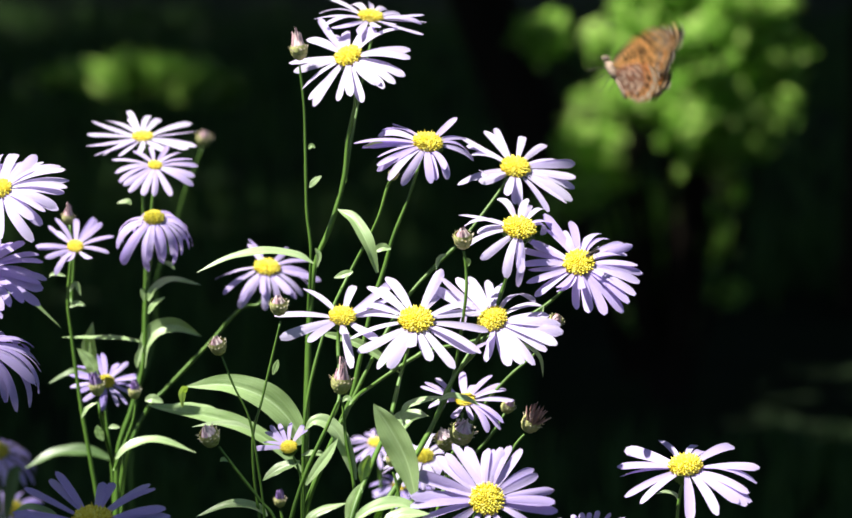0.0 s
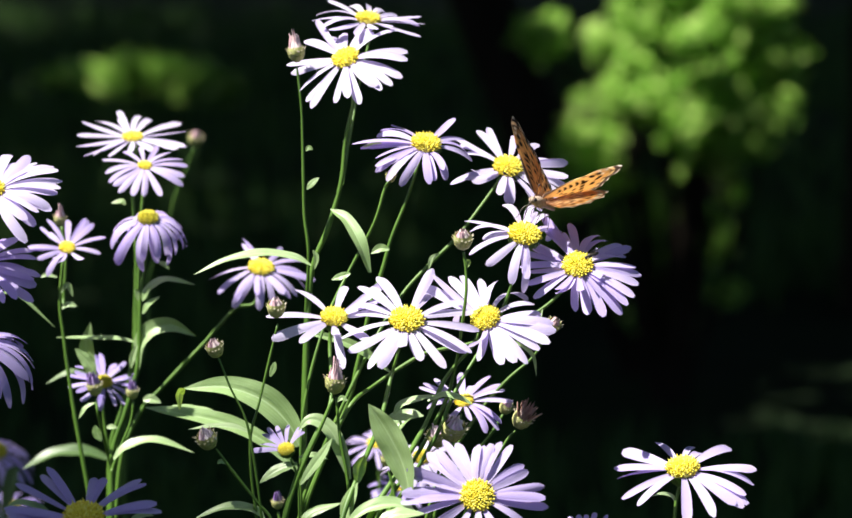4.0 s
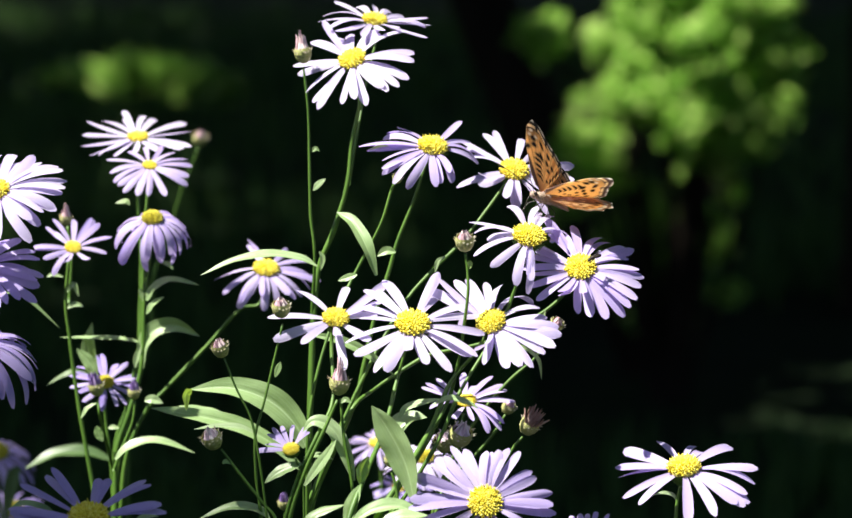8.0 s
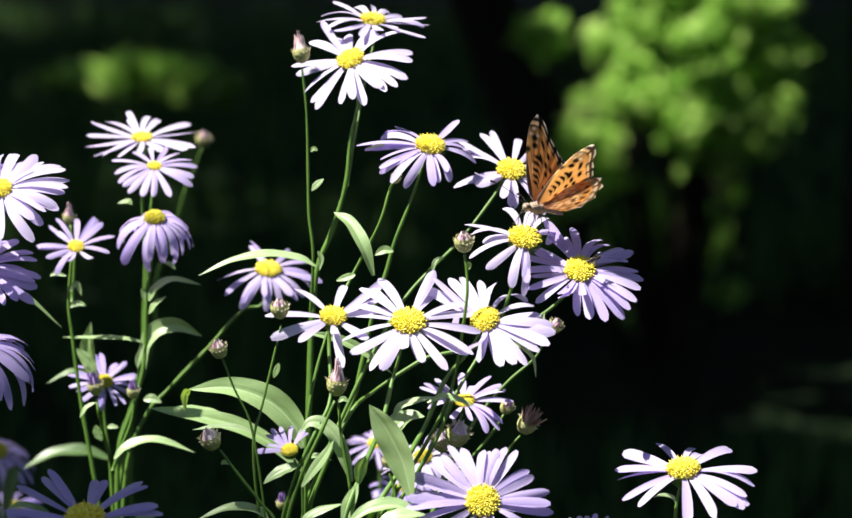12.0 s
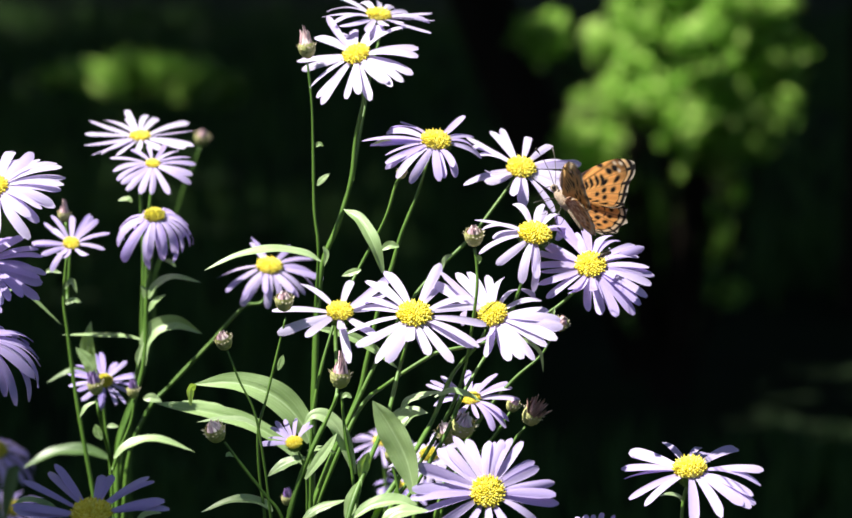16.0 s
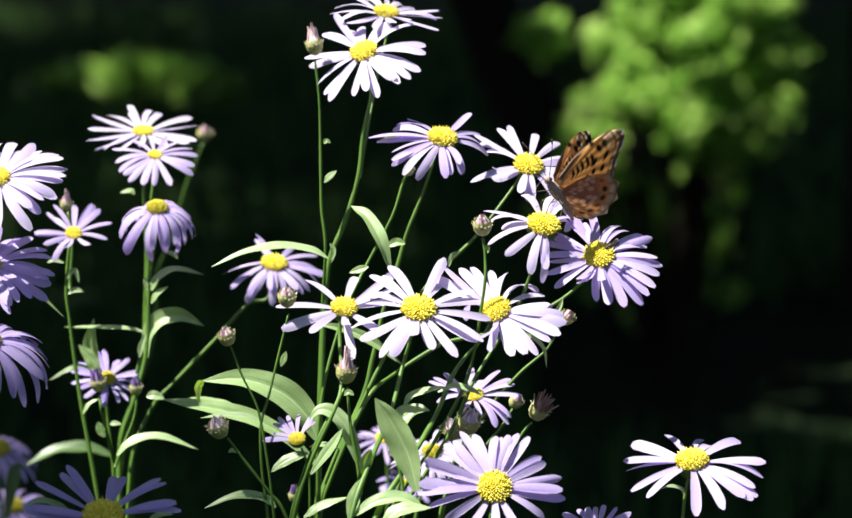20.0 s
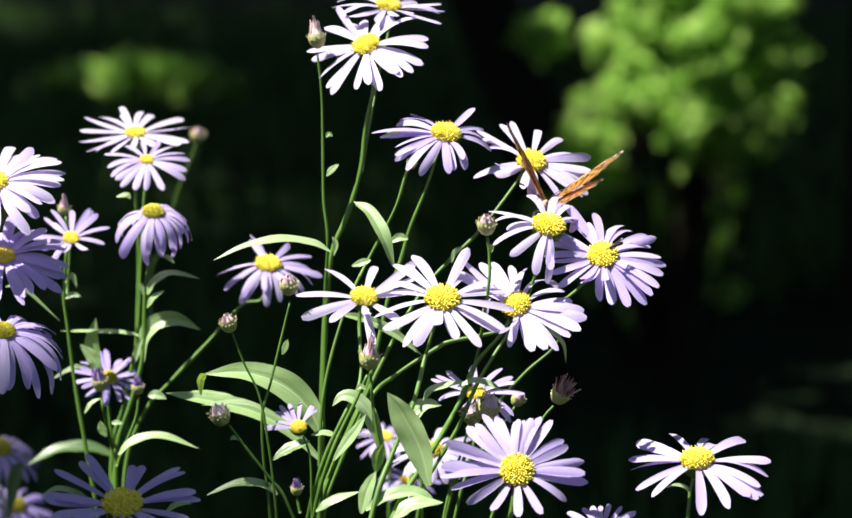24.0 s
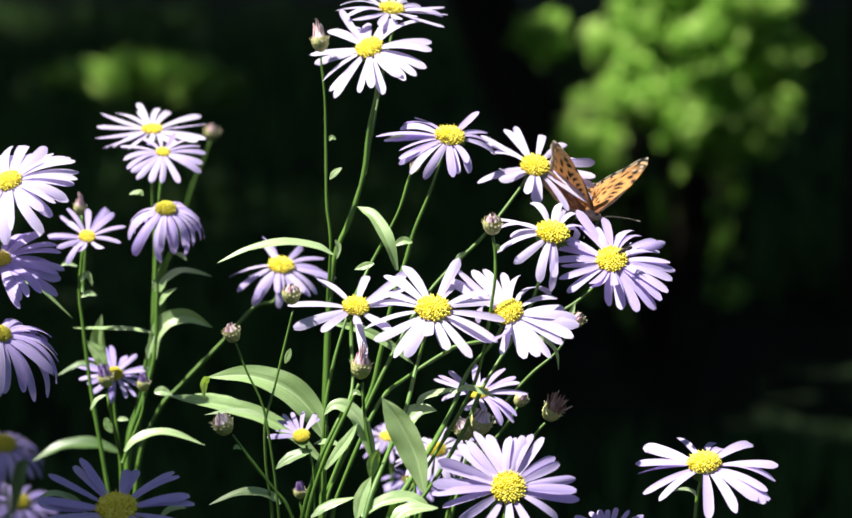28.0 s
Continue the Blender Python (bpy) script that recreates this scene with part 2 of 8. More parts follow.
BENDS = (-0.30, 0.0, 0.24, 0.5, 0.85)
SHAPES = ((0.160, 0.014, 0.05, 0.05), (0.182, -0.008, -0.07, -0.04), (0.146, 0.016, 0.12, -0.09), (0.168, 0.010, -0.03, 0.08), (0.150, -0.010, 0.09, 0.0), (0.174, 0.012, -0.11, -0.06))
PETALS = {}
for kind, mat in (("lilac", PETAL), ("pale", PALE), ("violet", VIOLET)):
    for bi, bend in enumerate(BENDS):
        for vi, (w, nt, cu, sw) in enumerate(SHAPES):
            PETALS[kind, bi, vi] = petal_mesh(bend, w, nt, cu, sw, mat, bi * 10 + vi)


def bump(c, up, r, h, sides=5):
    """A small rounded peg."""
    a = up.orthogonal().normalized()
    b = up.cross(a)
    verts, faces = [], []
    for rr, hh in ((1.0, -0.3), (0.95, 0.55), (0.5, 0.95)):
        for k in range(sides):
            w = math.tau * k / sides
            verts.append(c + (a * math.cos(w) + b * math.sin(w)) * r * rr + up * h * hh)
    verts.append(c + up * h)
    for i in range(2):
        for k in range(sides):
            faces.append((i * sides + k, i * sides + (k + 1) % sides, (i + 1) * sides + (k + 1) % sides, (i + 1) * sides + k))
    for k in range(sides):
        faces.append((2 * sides + k, 2 * sides + (k + 1) % sides, 3 * sides))
    return verts, faces


def disc_mesh(mat, height, seed, anthers=26):
    """The domed flower disc of unit radius, packed with tiny florets in spirals."""
    rnd = random.Random(seed)
    pieces = []
    rings, seg = 7, 24
    verts, faces = [], []
    for i in range(rings + 1):
        a = i / rings * math.pi / 2
        for k in range(seg):
            w = math.tau * k / seg
            verts.append(Vector((math.cos(w) * math.cos(a) * 0.93, math.sin(w) * math.cos(a) * 0.93, math.sin(a) * height * 0.9)))
    for i in range(rings):
        for k in range(seg):
            faces.append((i * seg + k, i * seg + (k + 1) % seg, (i + 1) * seg + (k + 1) % seg, (i + 1) * seg + k))
    pieces.append((verts, faces))
    total = 150
    for i in range(total):
        r = math.sqrt((i + 0.5) / total)
        w = i * 2.399963 + rnd.uniform(-0.1, 0.1)
        up = Vector((r * math.cos(w) * 0.9, r * math.sin(w) * 0.9, 0.75)).normalized()
        c = Vector((r * math.cos(w), r * math.sin(w), height * math.sqrt(max(0.0, 1 - r * r * 0.97))))
        tall = 0.07 + 0.07 * r + rnd.uniform(0, 0.07)
        pieces.append(bump(c, up, 0.068 + 0.012 * rnd.random(), tall))
    for i in range(anthers):
        w = rnd.uniform(0, math.tau)
        r = rnd.uniform(0.72, 0.98)
        up = Vector((0.7 * math.cos(w), 0.7 * math.sin(w), 1)).normalized()
        c = Vector((r * math.cos(w), r * math.sin(w), height * math.sqrt(1 - r * r * 0.97)))
        pieces.append(bump(c, up, 0.036, rnd.uniform(0.22, 0.36)))
    return mesh_of("flower_head", *joined(pieces), mat)


DISCS = [disc_mesh(DISC, 0.5, 1), disc_mesh(DISC, 0.62, 2, 40), disc_mesh(DISC, 0.42, 3, 12), disc_mesh(OLD_DISC, 0.8, 4, 10)]


def blade(length, width, thick, lift):
    """A small pointed scale lying along z, curving outwards by lift."""
    verts, faces = [], []
    for i in range(5):
        s = i / 4
        w = width * (math.sin(min(1, 0.25 + s) * math.pi) * 0.5 + (0.35 if i < 4 else 0.0))
        o = lift * s * s
        verts += [Vector((o, -w, s * length)), Vector((o + thick, 0, s * length)), Vector((o, w, s * length))]
    for i in range(4):
        for j in range(2):
            a = i * 3 + j
            faces.append((a, a + 1, a + 4, a + 3))
    return verts, faces


def turned(piece, m):
    return [m @ Vector(v) for v in piece[0]], piece[1]


def calyx_mesh():
    """The green cup below a flower: two rows of narrow bracts round a cone. Unit radius, hanging along -z."""
    pieces = []
    verts, faces = [], []
    for r, z in ((0.16, -1.0), (0.55, -0.85), (0.85, -0.45), (0.95, 0.0)):
        for k in range(12):
            w = math.tau * k / 12
            verts.append(Vector((r * math.cos(w), r * math.sin(w), z)))
    for i in range(3):
        for k in range(12):
            faces.append((i * 12 + k, i * 12 + (k + 1) % 12, (i + 1) * 12 + (k + 1) % 12, (i + 1) * 12 + k))
    pieces.append((verts, faces))
    for row, (cnt, z, r) in enumerate(((11, -0.85, 0.55), (13, -0.55, 0.82))):
        for k in range(cnt):
            m = Matrix.Rotation(math.tau * (k + 0.5 * row) / cnt, 4, "Z") @ Matrix.Translation((r, 0, z)) @ Matrix.Rotation(0.35, 4, "Y")
            pieces.append(turned(blade(0.75, 0.13, 0.07, 0.12), m))
    return mesh_of("calyx", *joined(pieces), STEM)


CALYX = calyx_mesh()


def bud_meshes(mat, name, open_by, tall, seed, wide=0.62, low=0.3):
    """A closed bud of unit radius: cup of scaly bracts, and the furled petals that show at its top."""
    rnd = random.Random(seed)
    cup, furl, tips = [], [], []
    verts, faces = [], []
    prof = ((0.22, -1.0), (0.6, -0.75), (0.84, -0.25), (0.88, 0.2), (0.76, 0.5))
    for r, z in prof:
        for k in range(12):
            w = math.tau * k / 12
            verts.append(Vector((r * math.cos(w), r * math.sin(w), z)))
    for i in range(len(prof) - 1):
        for k in range(12):
            faces.append((i * 12 + k, i * 12 + (k + 1) % 12, (i + 1) * 12 + (k + 1) % 12, (i + 1) * 12 + k))
    cup.append((verts, faces))
    for row, (cnt, z, r) in enumerate(((10, -0.75, 0.56), (12, -0.4, 0.77), (13, -0.05, 0.84))):
        for k in range(cnt):
            m = Matrix.Rotation(math.tau * (k + 0.5 * row) / cnt, 4, "Z") @ Matrix.Translation((r, 0, z)) @ Matrix.Rotation(0.12 - 0.18 * row, 4, "Y")
            cup.append(turned(blade(0.62 + rnd.uniform(0, 0.12), 0.2, 0.05, 0.05), m))
    for k in range(22):
        rr = wide * math.sqrt((k + 0.5) / 22)
        m = Matrix.Rotation(k * 2.4, 4, "Z") @ Matrix.Translation((rr, 0, low)) @ Matrix.Rotation(open_by * rr - rr * 0.95 + rnd.uniform(-0.14, 0.14), 4, "Y")
        furl.append(turned(blade(tall * (0.8 + 0.5 * (0.7 - rr) + rnd.uniform(0, 0.3)), 0.22, 0.12, rnd.uniform(-0.05, 0.14)), m))
    for k in range(15):
        m = Matrix.Rotation(math.tau * (k + rnd.uniform(-0.2, 0.2)) / 15, 4, "Z") @ Matrix.Translation((0.86, 0, rnd.uniform(0.1, 0.4))) @ Matrix.Rotation(rnd.uniform(0.2, 0.7), 4, "Y")
        tips.append(turned(blade(rnd.uniform(0.22, 0.36), 0.13, 0.05, 0.08), m))
    return mesh_of(name, *joined(cup), BRACT), mesh_of("furled_petals", *joined(furl), mat), mesh_of("fringe", *joined(tips), FRINGE)


BUDS = {"pink": bud_meshes(BUD, "bud", -0.1, 0.62, 1), "tall": bud_meshes(BUD, "bud", 0.45, 1.75, 2, 0.82, 0.0), "violet": bud_meshes(BUD_VIOLET, "bud", 0.6, 1.2, 3),
        "full": bud_meshes(BUD_BLUSH, "bud", 0.25, 1.0, 4, 0.85, 0.0), "dry": bud_meshes(BUD_DRY, "bud", 1.5, 1.55, 5, 0.6, 0.0)}
FURLED = {"violet": "dusky purple furled petals", "full": "pale pink petals about to open", "dry": "withered brown petals"}


# ---- aster stems ----
ASTERS = {}
AWAY = {}


def aster(key, label, base, path, r0=0.0013, r1=0.0008):
    """One upright stem from the ground, as a thing of its own; heads, buds and leaves become its parts. path runs from the top down."""
    ob = tagged(new("aster"), label, "flower", "asters in the clump")
    ob.location = base
    ob["foot"] = base
    low = Vector(path[-1])
    foot = Vector(base)
    drop = (Vector(path[-1]) - Vector(path[-2])).normalized()
    pts = [Vector(p) for p in path] + [low.lerp(foot, s) + drop * 0.012 * (1 - s) for s in (0.012, 0.04, 0.09, 0.18, 0.35, 0.65)] + [foot - Vector((0, 0, 0.02))]
    part("stem", mesh_of("stem", *tube([p - foot for p in pts][::-1], r0 * 1.2, r1 * 0.74, 8, 6, 0.25), STEM), ob)
    ASTERS[key] = (ob, foot)
    AWAY[key] = (Vector(path[0]) - Vector(EYE)).normalized()
    return ob


def facing(n, spin=0.0):
    return Vector(n).to_track_quat("Z", "Y").to_matrix().to_4x4() @ Matrix.Rotation(spin, 4, "Z")


def flower(key, at, n, reach, count, droop, disc_r, kind="lilac", disc=0, seed=0, spin=0.0, span=math.tau, label="", rays=None):
    """A flower head: the domed disc with its ray petals and the green cup under it.
    rays lists each petal as (bearing round the disc, length in mm, rise in degrees); without it they are spread evenly."""
    ob, foot = ASTERS[key]
    rnd = random.Random(seed)
    disc_r *= 0.88
    m = Matrix.Translation(Vector(at) - Vector(n) * disc_r * 0.35 - foot) @ facing(n, spin)
    head = part("flower_head", DISCS[disc], ob, m @ Matrix.Scale(disc_r, 4), label)
    part("calyx", CALYX, head, Matrix.Translation((0, 0, -0.05)) @ Matrix.Scale(1.0, 4))
    if rays is None:
        rays = []
        for i in range(count):
            w = span * (i + rnd.uniform(-0.36, 0.36)) / count
            d = min(1.2, max(-0.3, droop + rnd.uniform(-0.2, 0.2)))
            rays.append((math.degrees(w), reach * 1000 * rnd.uniform(0.84, 1.06), -48 * d + rnd.uniform(-4, 4)))
    usual = sorted(r[1] for r in rays)[len(rays) * 2 // 3] * 0.001 / disc_r - 0.72
    for i, (bearing, length, rise) in enumerate(rays):
        low = i % 2
        e, far, z0 = radians(rise), length * 0.001 / disc_r, 0.04 - 0.08 * low
        out, up = far * math.cos(e) - 0.72, far * math.sin(e) - z0
        e = math.atan2(up, max(out, 0.2))
        d = 0.16 - 0.75 * e + rnd.uniform(-0.16, 0.18)
        bi = min(range(5), key=lambda k: abs(BENDS[k] - d))
        me, chord, slope = PETALS[kind, bi, rnd.randrange(6)]
        size = math.hypot(out, up) / chord
        wide = max(size, usual) * rnd.uniform(0.85, 1.12)
        pm = (Matrix.Rotation(radians(bearing), 4, "Z") @ Matrix.Translation((0.72, 0, z0)) @ Matrix.Rotation(slope - e, 4, "Y")
              @ Matrix.Rotation(rnd.uniform(-0.35, 0.35), 4, "X") @ Matrix.Diagonal((size, wide, size, 1)))
        part("petal", me, head, pm)
    return head


def bud(key, at, n, size, kind="pink"):
    ob, foot = ASTERS[key]
    cup, furl, tips = BUDS[kind]
    b = part("bud", cup, ob, Matrix.Translation(Vector(at) - foot) @ facing(n) @ Matrix.Scale(size * 0.92, 4))
    part("fringe", tips, b, label="pale bract tips")
    part("furled_petals", furl, b, label=FURLED.get(kind, "dusty pink furled petals"))


def leaf(key, points, width, face=(0, -1, 0.6), mat=None, fold=0.22, ripple=0.0):
    """A narrow pointed leaf along the points, from its base to its tip, folded along the midrib, its blade a little wavy."""
    ob, foot = ASTERS[key]
    path = smooth_path([Vector(p) - foot for p in points], 8)
    n = len(path)
    verts, faces, veins = [], [], []
    f = Vector(face).normalized()
    rnd = random.Random(len(ob.children) * 7 + int(width * 1e5))
    phase, curl = rnd.uniform(0, 6), rnd.uniform(-0.12, 0.16)
    ripple = ripple or 0.035
    for i, c in enumerate(path):
        s = i / (n - 1)
        d = (path[min(i + 1, n - 1)] - path[max(i - 1, 0)]).normalized()
        side = d.cross(f).normalized()
        up = side.cross(d).normalized()
        w = width * (0.22 + 0.78 * math.sin(min(1, s / 0.45) * math.pi / 2)) * (1 - max(0, (s - 0.45) / 0.55) ** 2.2)
        w = max(w, width * 0.02)
        for j in range(9):
            v = j / 4 - 1
            lift = fold * abs(v) * w * 0.5 - (0.07 * w if j == 4 else 0) - curl * v * v * w
            lift += ripple * w * math.sin(s * 17 + v * 2 + phase) * abs(v)
            verts.append(c + side * v * w * 0.5 + up * lift)
            veins += [v * 0.5 + 0.5, s, 0.0, 1.0]
    for i in range(n - 1):
        for j in range(8):
            a = i * 9 + j
            faces.append((a, a + 9, a + 10, a + 1))
    me = mesh_of("leaf", verts, faces, mat or LEAF)
    me.color_attributes.new("blade", "FLOAT_COLOR", "POINT").data.foreach_set("color", veins)
    part("leaf", me, ob)


def branch(key, points, r0=0.0008, r1=0.0006):
    ob, foot = ASTERS[key]
    part("branch", mesh_of("branch", *tube([Vector(p) - foot for p in points][::-1], r0 * 0.85, r1 * 0.85, 7, 6, 0.2), STEM), ob)


# ---- ground, trees and shrubs behind the flowers ----
def ground():
    verts, faces = [], []
    xs = [-400, -120, -40, -14, -6, -3, -1.5, 0, 1.5, 3, 6, 14, 40, 120, 400]
    ys = [-400, -120, -40, -10, -3, 0, 1.5, 3, 4.5, 6, 8, 10, 12.5, 15, 18, 22, 28, 40, 80, 160, 400]
    for y in ys:
        for x in xs:
            h = noise.noise(Vector((x * 0.4, y * 0.4, 0))) * 0.12 if 3.5 < y < 40 and abs(x) < 20 else 0.0
            verts.append((x, y, h - (0.03 if y > 3.5 and y < 40 and abs(x) < 20 else 0.0)))
    n = len(xs)
    for j in range(len(ys) - 1):
        for i in range(n - 1):
            a = j * n + i
            faces.append((a, a + 1, a + n + 1, a + n))
    tagged(new("ground", mesh_of("ground", verts, faces, SOIL)), "woodland ground with grass, painted near black for the shade", "ground", kind="structure")


ground()


def leaf_cloud(rnd, centers, count, size, flat=0.5, keep=None):
    """Many small pointed leaves scattered round the given (centre, radius) clumps."""
    verts, faces = [], []
    for i in range(count):
        c, r = centers[rnd.randrange(len(centers))]
        while True:
            v = Vector((rnd.uniform(-1, 1), rnd.uniform(-1, 1), rnd.uniform(-1, 1)))
            if 0.1 < v.length < 1:
                break
        p = Vector(c) + Vector((v.x * r[0], v.y * r[1], v.z * r[2]))
        if keep and not keep(p):
            continue
        s = size * rnd.uniform(0.6, 1.35)
        up = Vector((rnd.gauss(0, flat), rnd.gauss(0, flat), 1)).normalized()
        a = up.orthogonal().normalized()
        a = Matrix.Rotation(rnd.uniform(0, math.tau), 3, up) @ a
        b = up.cross(a)
        o = len(verts)
        verts += [p - a * s, p - a * s * 0.2 + b * s * 0.42 - up * s * 0.08, p + a * s * 0.55 + b * s * 0.3 - up * s * 0.08, p + a * s * 1.1 - up * s * 0.25,
                  p + a * s * 0.55 - b * s * 0.3 - up * s * 0.08, p - a * s * 0.2 - b * s * 0.42 - up * s * 0.08, p + a * s * 0.1]
        faces += [(o, o + 6, o + 1), (o + 1, o + 6, o + 2), (o + 2, o + 6, o + 3), (o + 3, o + 6, o + 4), (o + 4, o + 6, o + 5), (o + 5, o + 6, o)]
    return verts, faces


# Gaps in the canopy through which the sun reaches the shrub, and thinner places that let some of it through
GAPS = [((0.62, 6.85, 0.74), 0.48, 0.54)]
THIN = [((-1.00, 13.2, 0.1), 0.62, 0.40, 0.22), ((0.42, 7.0, 0.34), 0.75, 0.6, 0.62), ((-1.0, 9.6, 0.0), 1.1, 1.6, 0.30)]
SIEVE = random.Random(21)


def open_to_sun(p):
    for c, rx, ry in GAPS:
        q = Vector(c) + SUN_TO * ((p.z - c[2]) / SUN_TO.z)
        if ((p.x - q.x) / rx) ** 2 + ((p.y - q.y) / ry) ** 2 < 1:
            return False
    for c, rx, ry, share in THIN:
        q = Vector(c) + SUN_TO * ((p.z - c[2]) / SUN_TO.z)
        if ((p.x - q.x) / rx) ** 2 + ((p.y - q.y) / ry) ** 2 < 1 and SIEVE.random() > share:
            return False
    q = p - SUN_TO * ((p.z - 1.6) / SUN_TO.z)
    return q.y > 2.4 or q.x < -0.385 - 1.5 * max(0.0, q.y - 1.09) or (q.x < -0.45 and q.y > 1.42)


def tree(label, foot, top, r, crowns, leaves, seed, size=0.17):
    """A shade tree: tapered trunk, limbs reaching into the crown, and a crown of many leaves."""
    rnd = random.Random(seed)
    ob = tagged(new("tree"), label, "tree", "trees behind the flowers")
    ob.location = foot
    f = Vector(foot)
    t = Vector(top)
    mid = [f.lerp(t, s) + Vector((rnd.uniform(-1, 1), rnd.uniform(-1, 1), 0)) * r * 0.5 for s in (0.25, 0.5, 0.75)]
    pts = [f - Vector((0, 0, 0.1)), f + Vector((0, 0, 0.15))] + mid + [t]
    v, fc = tube([p - f for p in pts], r * 1.25, r * 0.6, 14, 6, 0.12)
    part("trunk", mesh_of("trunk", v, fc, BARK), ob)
    for c, rad in crowns:
        c = Vector(c)
        v, fc = tube([t - f - Vector((0, 0, 0.5)), (t * 0.5 + c * 0.5) - f + Vector((0, 0, -0.3)), c - f], r * 0.4, r * 0.12, 8, 5, 0.1)
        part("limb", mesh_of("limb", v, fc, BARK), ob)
    # Crowns hang above the view, cut to shape where sun and shade fall
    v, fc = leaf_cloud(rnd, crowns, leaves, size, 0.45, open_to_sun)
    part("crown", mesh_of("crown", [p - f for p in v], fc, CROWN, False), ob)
    return ob


tree("slim leaning tree in deep shade, its bark painted near black", (0.34, 9.2, 0), (-0.84, 9.2, 3.6), 0.085,
     [((0.5, 6.5, 5.2), (3.2, 2.6, 0.9)), ((3.2, 6.2, 5.4), (2.6, 2.6, 0.9)), ((-2.6, 6.5, 5.3), (2.6, 2.6, 0.9)), ((1.5, 9.5, 5.6), (3.4, 2.4, 0.9)), ((-0.5, 3.4, 5.3), (3.6, 2.2, 0.8)), ((-5.5, 4.0, 5.4), (2.6, 2.4, 0.8))], 34000, 5)
# Added outside the view, only to shade the lower-left asters
tree("added tree out of view that shades the lower-left asters", (-5.6, -1.2, 0), (-5.2, -1.0, 4.2), 0.13,
     [((-4.2, 0.6, 5.3), (2.1, 2.2, 0.6)), ((-3.6, 2.4, 5.4), (1.8, 1.9, 0.6)), ((-6.0, 1.5, 5.6), (2.2, 2.2, 0.7)), ((-3.6, -0.7, 5.3), (1.4, 1.3, 0.5))], 19000, 9, 0.09)
tree("dark shaded tree trunk beside a shrub", (1.12, 8.2, 0), (1.02, 8.4, 4.4), 0.11,
     [((2.5, 11.5, 6.0), (3.6, 3.0, 1.0)), ((5.5, 9.0, 5.8), (3.0, 3.5, 1.0)), ((-1.5, 11.0, 6.2), (3.2, 3.0, 1.0)), ((5.0, 14.0, 6.2), (3.5, 3.5, 1.0))], 26000, 6)
# Added beyond the view's edge; its crowns keep sun off the far ground
tree("added tree out of view that shades the ground behind", (-3.2, 17.0, 0), (-3.0, 17.0, 4.6), 0.2,
     [((-3.5, 13.0, 6.0), (3.6, 3.5, 1.0)), ((0.5, 15.5, 6.4), (3.8, 3.5, 1.0)), ((-2.0, 19.0, 6.6), (4.5, 3.5, 1.2)), ((3.5, 19.5, 6.4), (4.5, 3.5, 1.2)), ((-5.5, 8.5, 5.8), (3.0, 3.8, 1.0))], 30000, 7)


def shrub(label, foot, clumps, count, size, seed, mat, keep=None):
    rnd = random.Random(seed)
    ob = tagged(new("shrub"), label, "shrub")
    ob.location = foot
    f = Vector(foot)
    for c, r in clumps[::3]:
        c = Vector(c)
        st = tube([Vector((rnd.uniform(-.03, .03), rnd.uniform(-.03, .03), -0.03)), (c - f) * 0.5 + Vector((rnd.uniform(-.05, .05), 0, 0.04)), c - f], 0.010, 0.003, 7, 5, 0.1)
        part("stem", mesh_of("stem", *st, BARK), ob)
    v, fc = leaf_cloud(rnd, clumps, count, size, 0.9, keep)
    part("foliage", mesh_of("foliage", [p - f for p in v], fc, mat, False), ob)


def sprays(seed, count, centre, spread, r0, r1):
    """Loose clumps scattered in an upright oval, thinning out towards its edge."""
    rnd = random.Random(seed)
    out = []
    for i in range(count):
        a, q = rnd.uniform(0, math.tau), math.sqrt(rnd.random())
        r = rnd.uniform(r0, r1)
        out.append(((centre[0] + spread[0] * q * math.cos(a), centre[1] + rnd.uniform(-1, 1) * spread[1], centre[2] + spread[2] * q * math.sin(a)), (r, r, r * 0.8)))
    return out


HOLES = [(0.492, 0.694, 0.026), (0.548, 0.698, 0.024), (0.62, 0.575, 0.020), (0.65, 0.632, 0.018), (0.335, 0.80, 0.05), (0.31, 0.72, 0.028)]


def between_leaves(p):
    return all((p.x - x) ** 2 + (p.z - z) ** 2 > r * r for x, z, r in HOLES)


shrub("sunlit green shrub with small leaves against dark woods", (0.50, 7.0, 0),
      sprays(31, 30, (0.46, 7.05, 0.71), (0.12, 0.08, 0.18), 0.035, 0.07) + sprays(39, 30, (0.61, 6.70, 0.72), (0.11, 0.07, 0.18), 0.035, 0.07) + sprays(32, 8, (0.232, 7.0, 0.725), (0.035, 0.06, 0.05), 0.025, 0.04)
      + sprays(33, 14, (0.43, 6.86, 0.56), (0.17, 0.10, 0.13), 0.03, 0.07) + sprays(40, 10, (0.46, 6.70, 0.58), (0.17, 0.05, 0.14), 0.02, 0.05) + sprays(34, 10, (0.58, 6.9, 0.56), (0.07, 0.08, 0.07), 0.03, 0.05), 3800, 0.026, 11, SHRUB, between_leaves)
shrub("low shaded undergrowth in front of the trees", (0.45, 7.3, 0),
      sprays(35, 16, (0.45, 7.25, 0.36), (0.24, 0.12, 0.16), 0.03, 0.06) + sprays(36, 12, (0.50, 7.2, 0.20), (0.18, 0.12, 0.12), 0.03, 0.06), 1300, 0.016, 13, SHRUB)
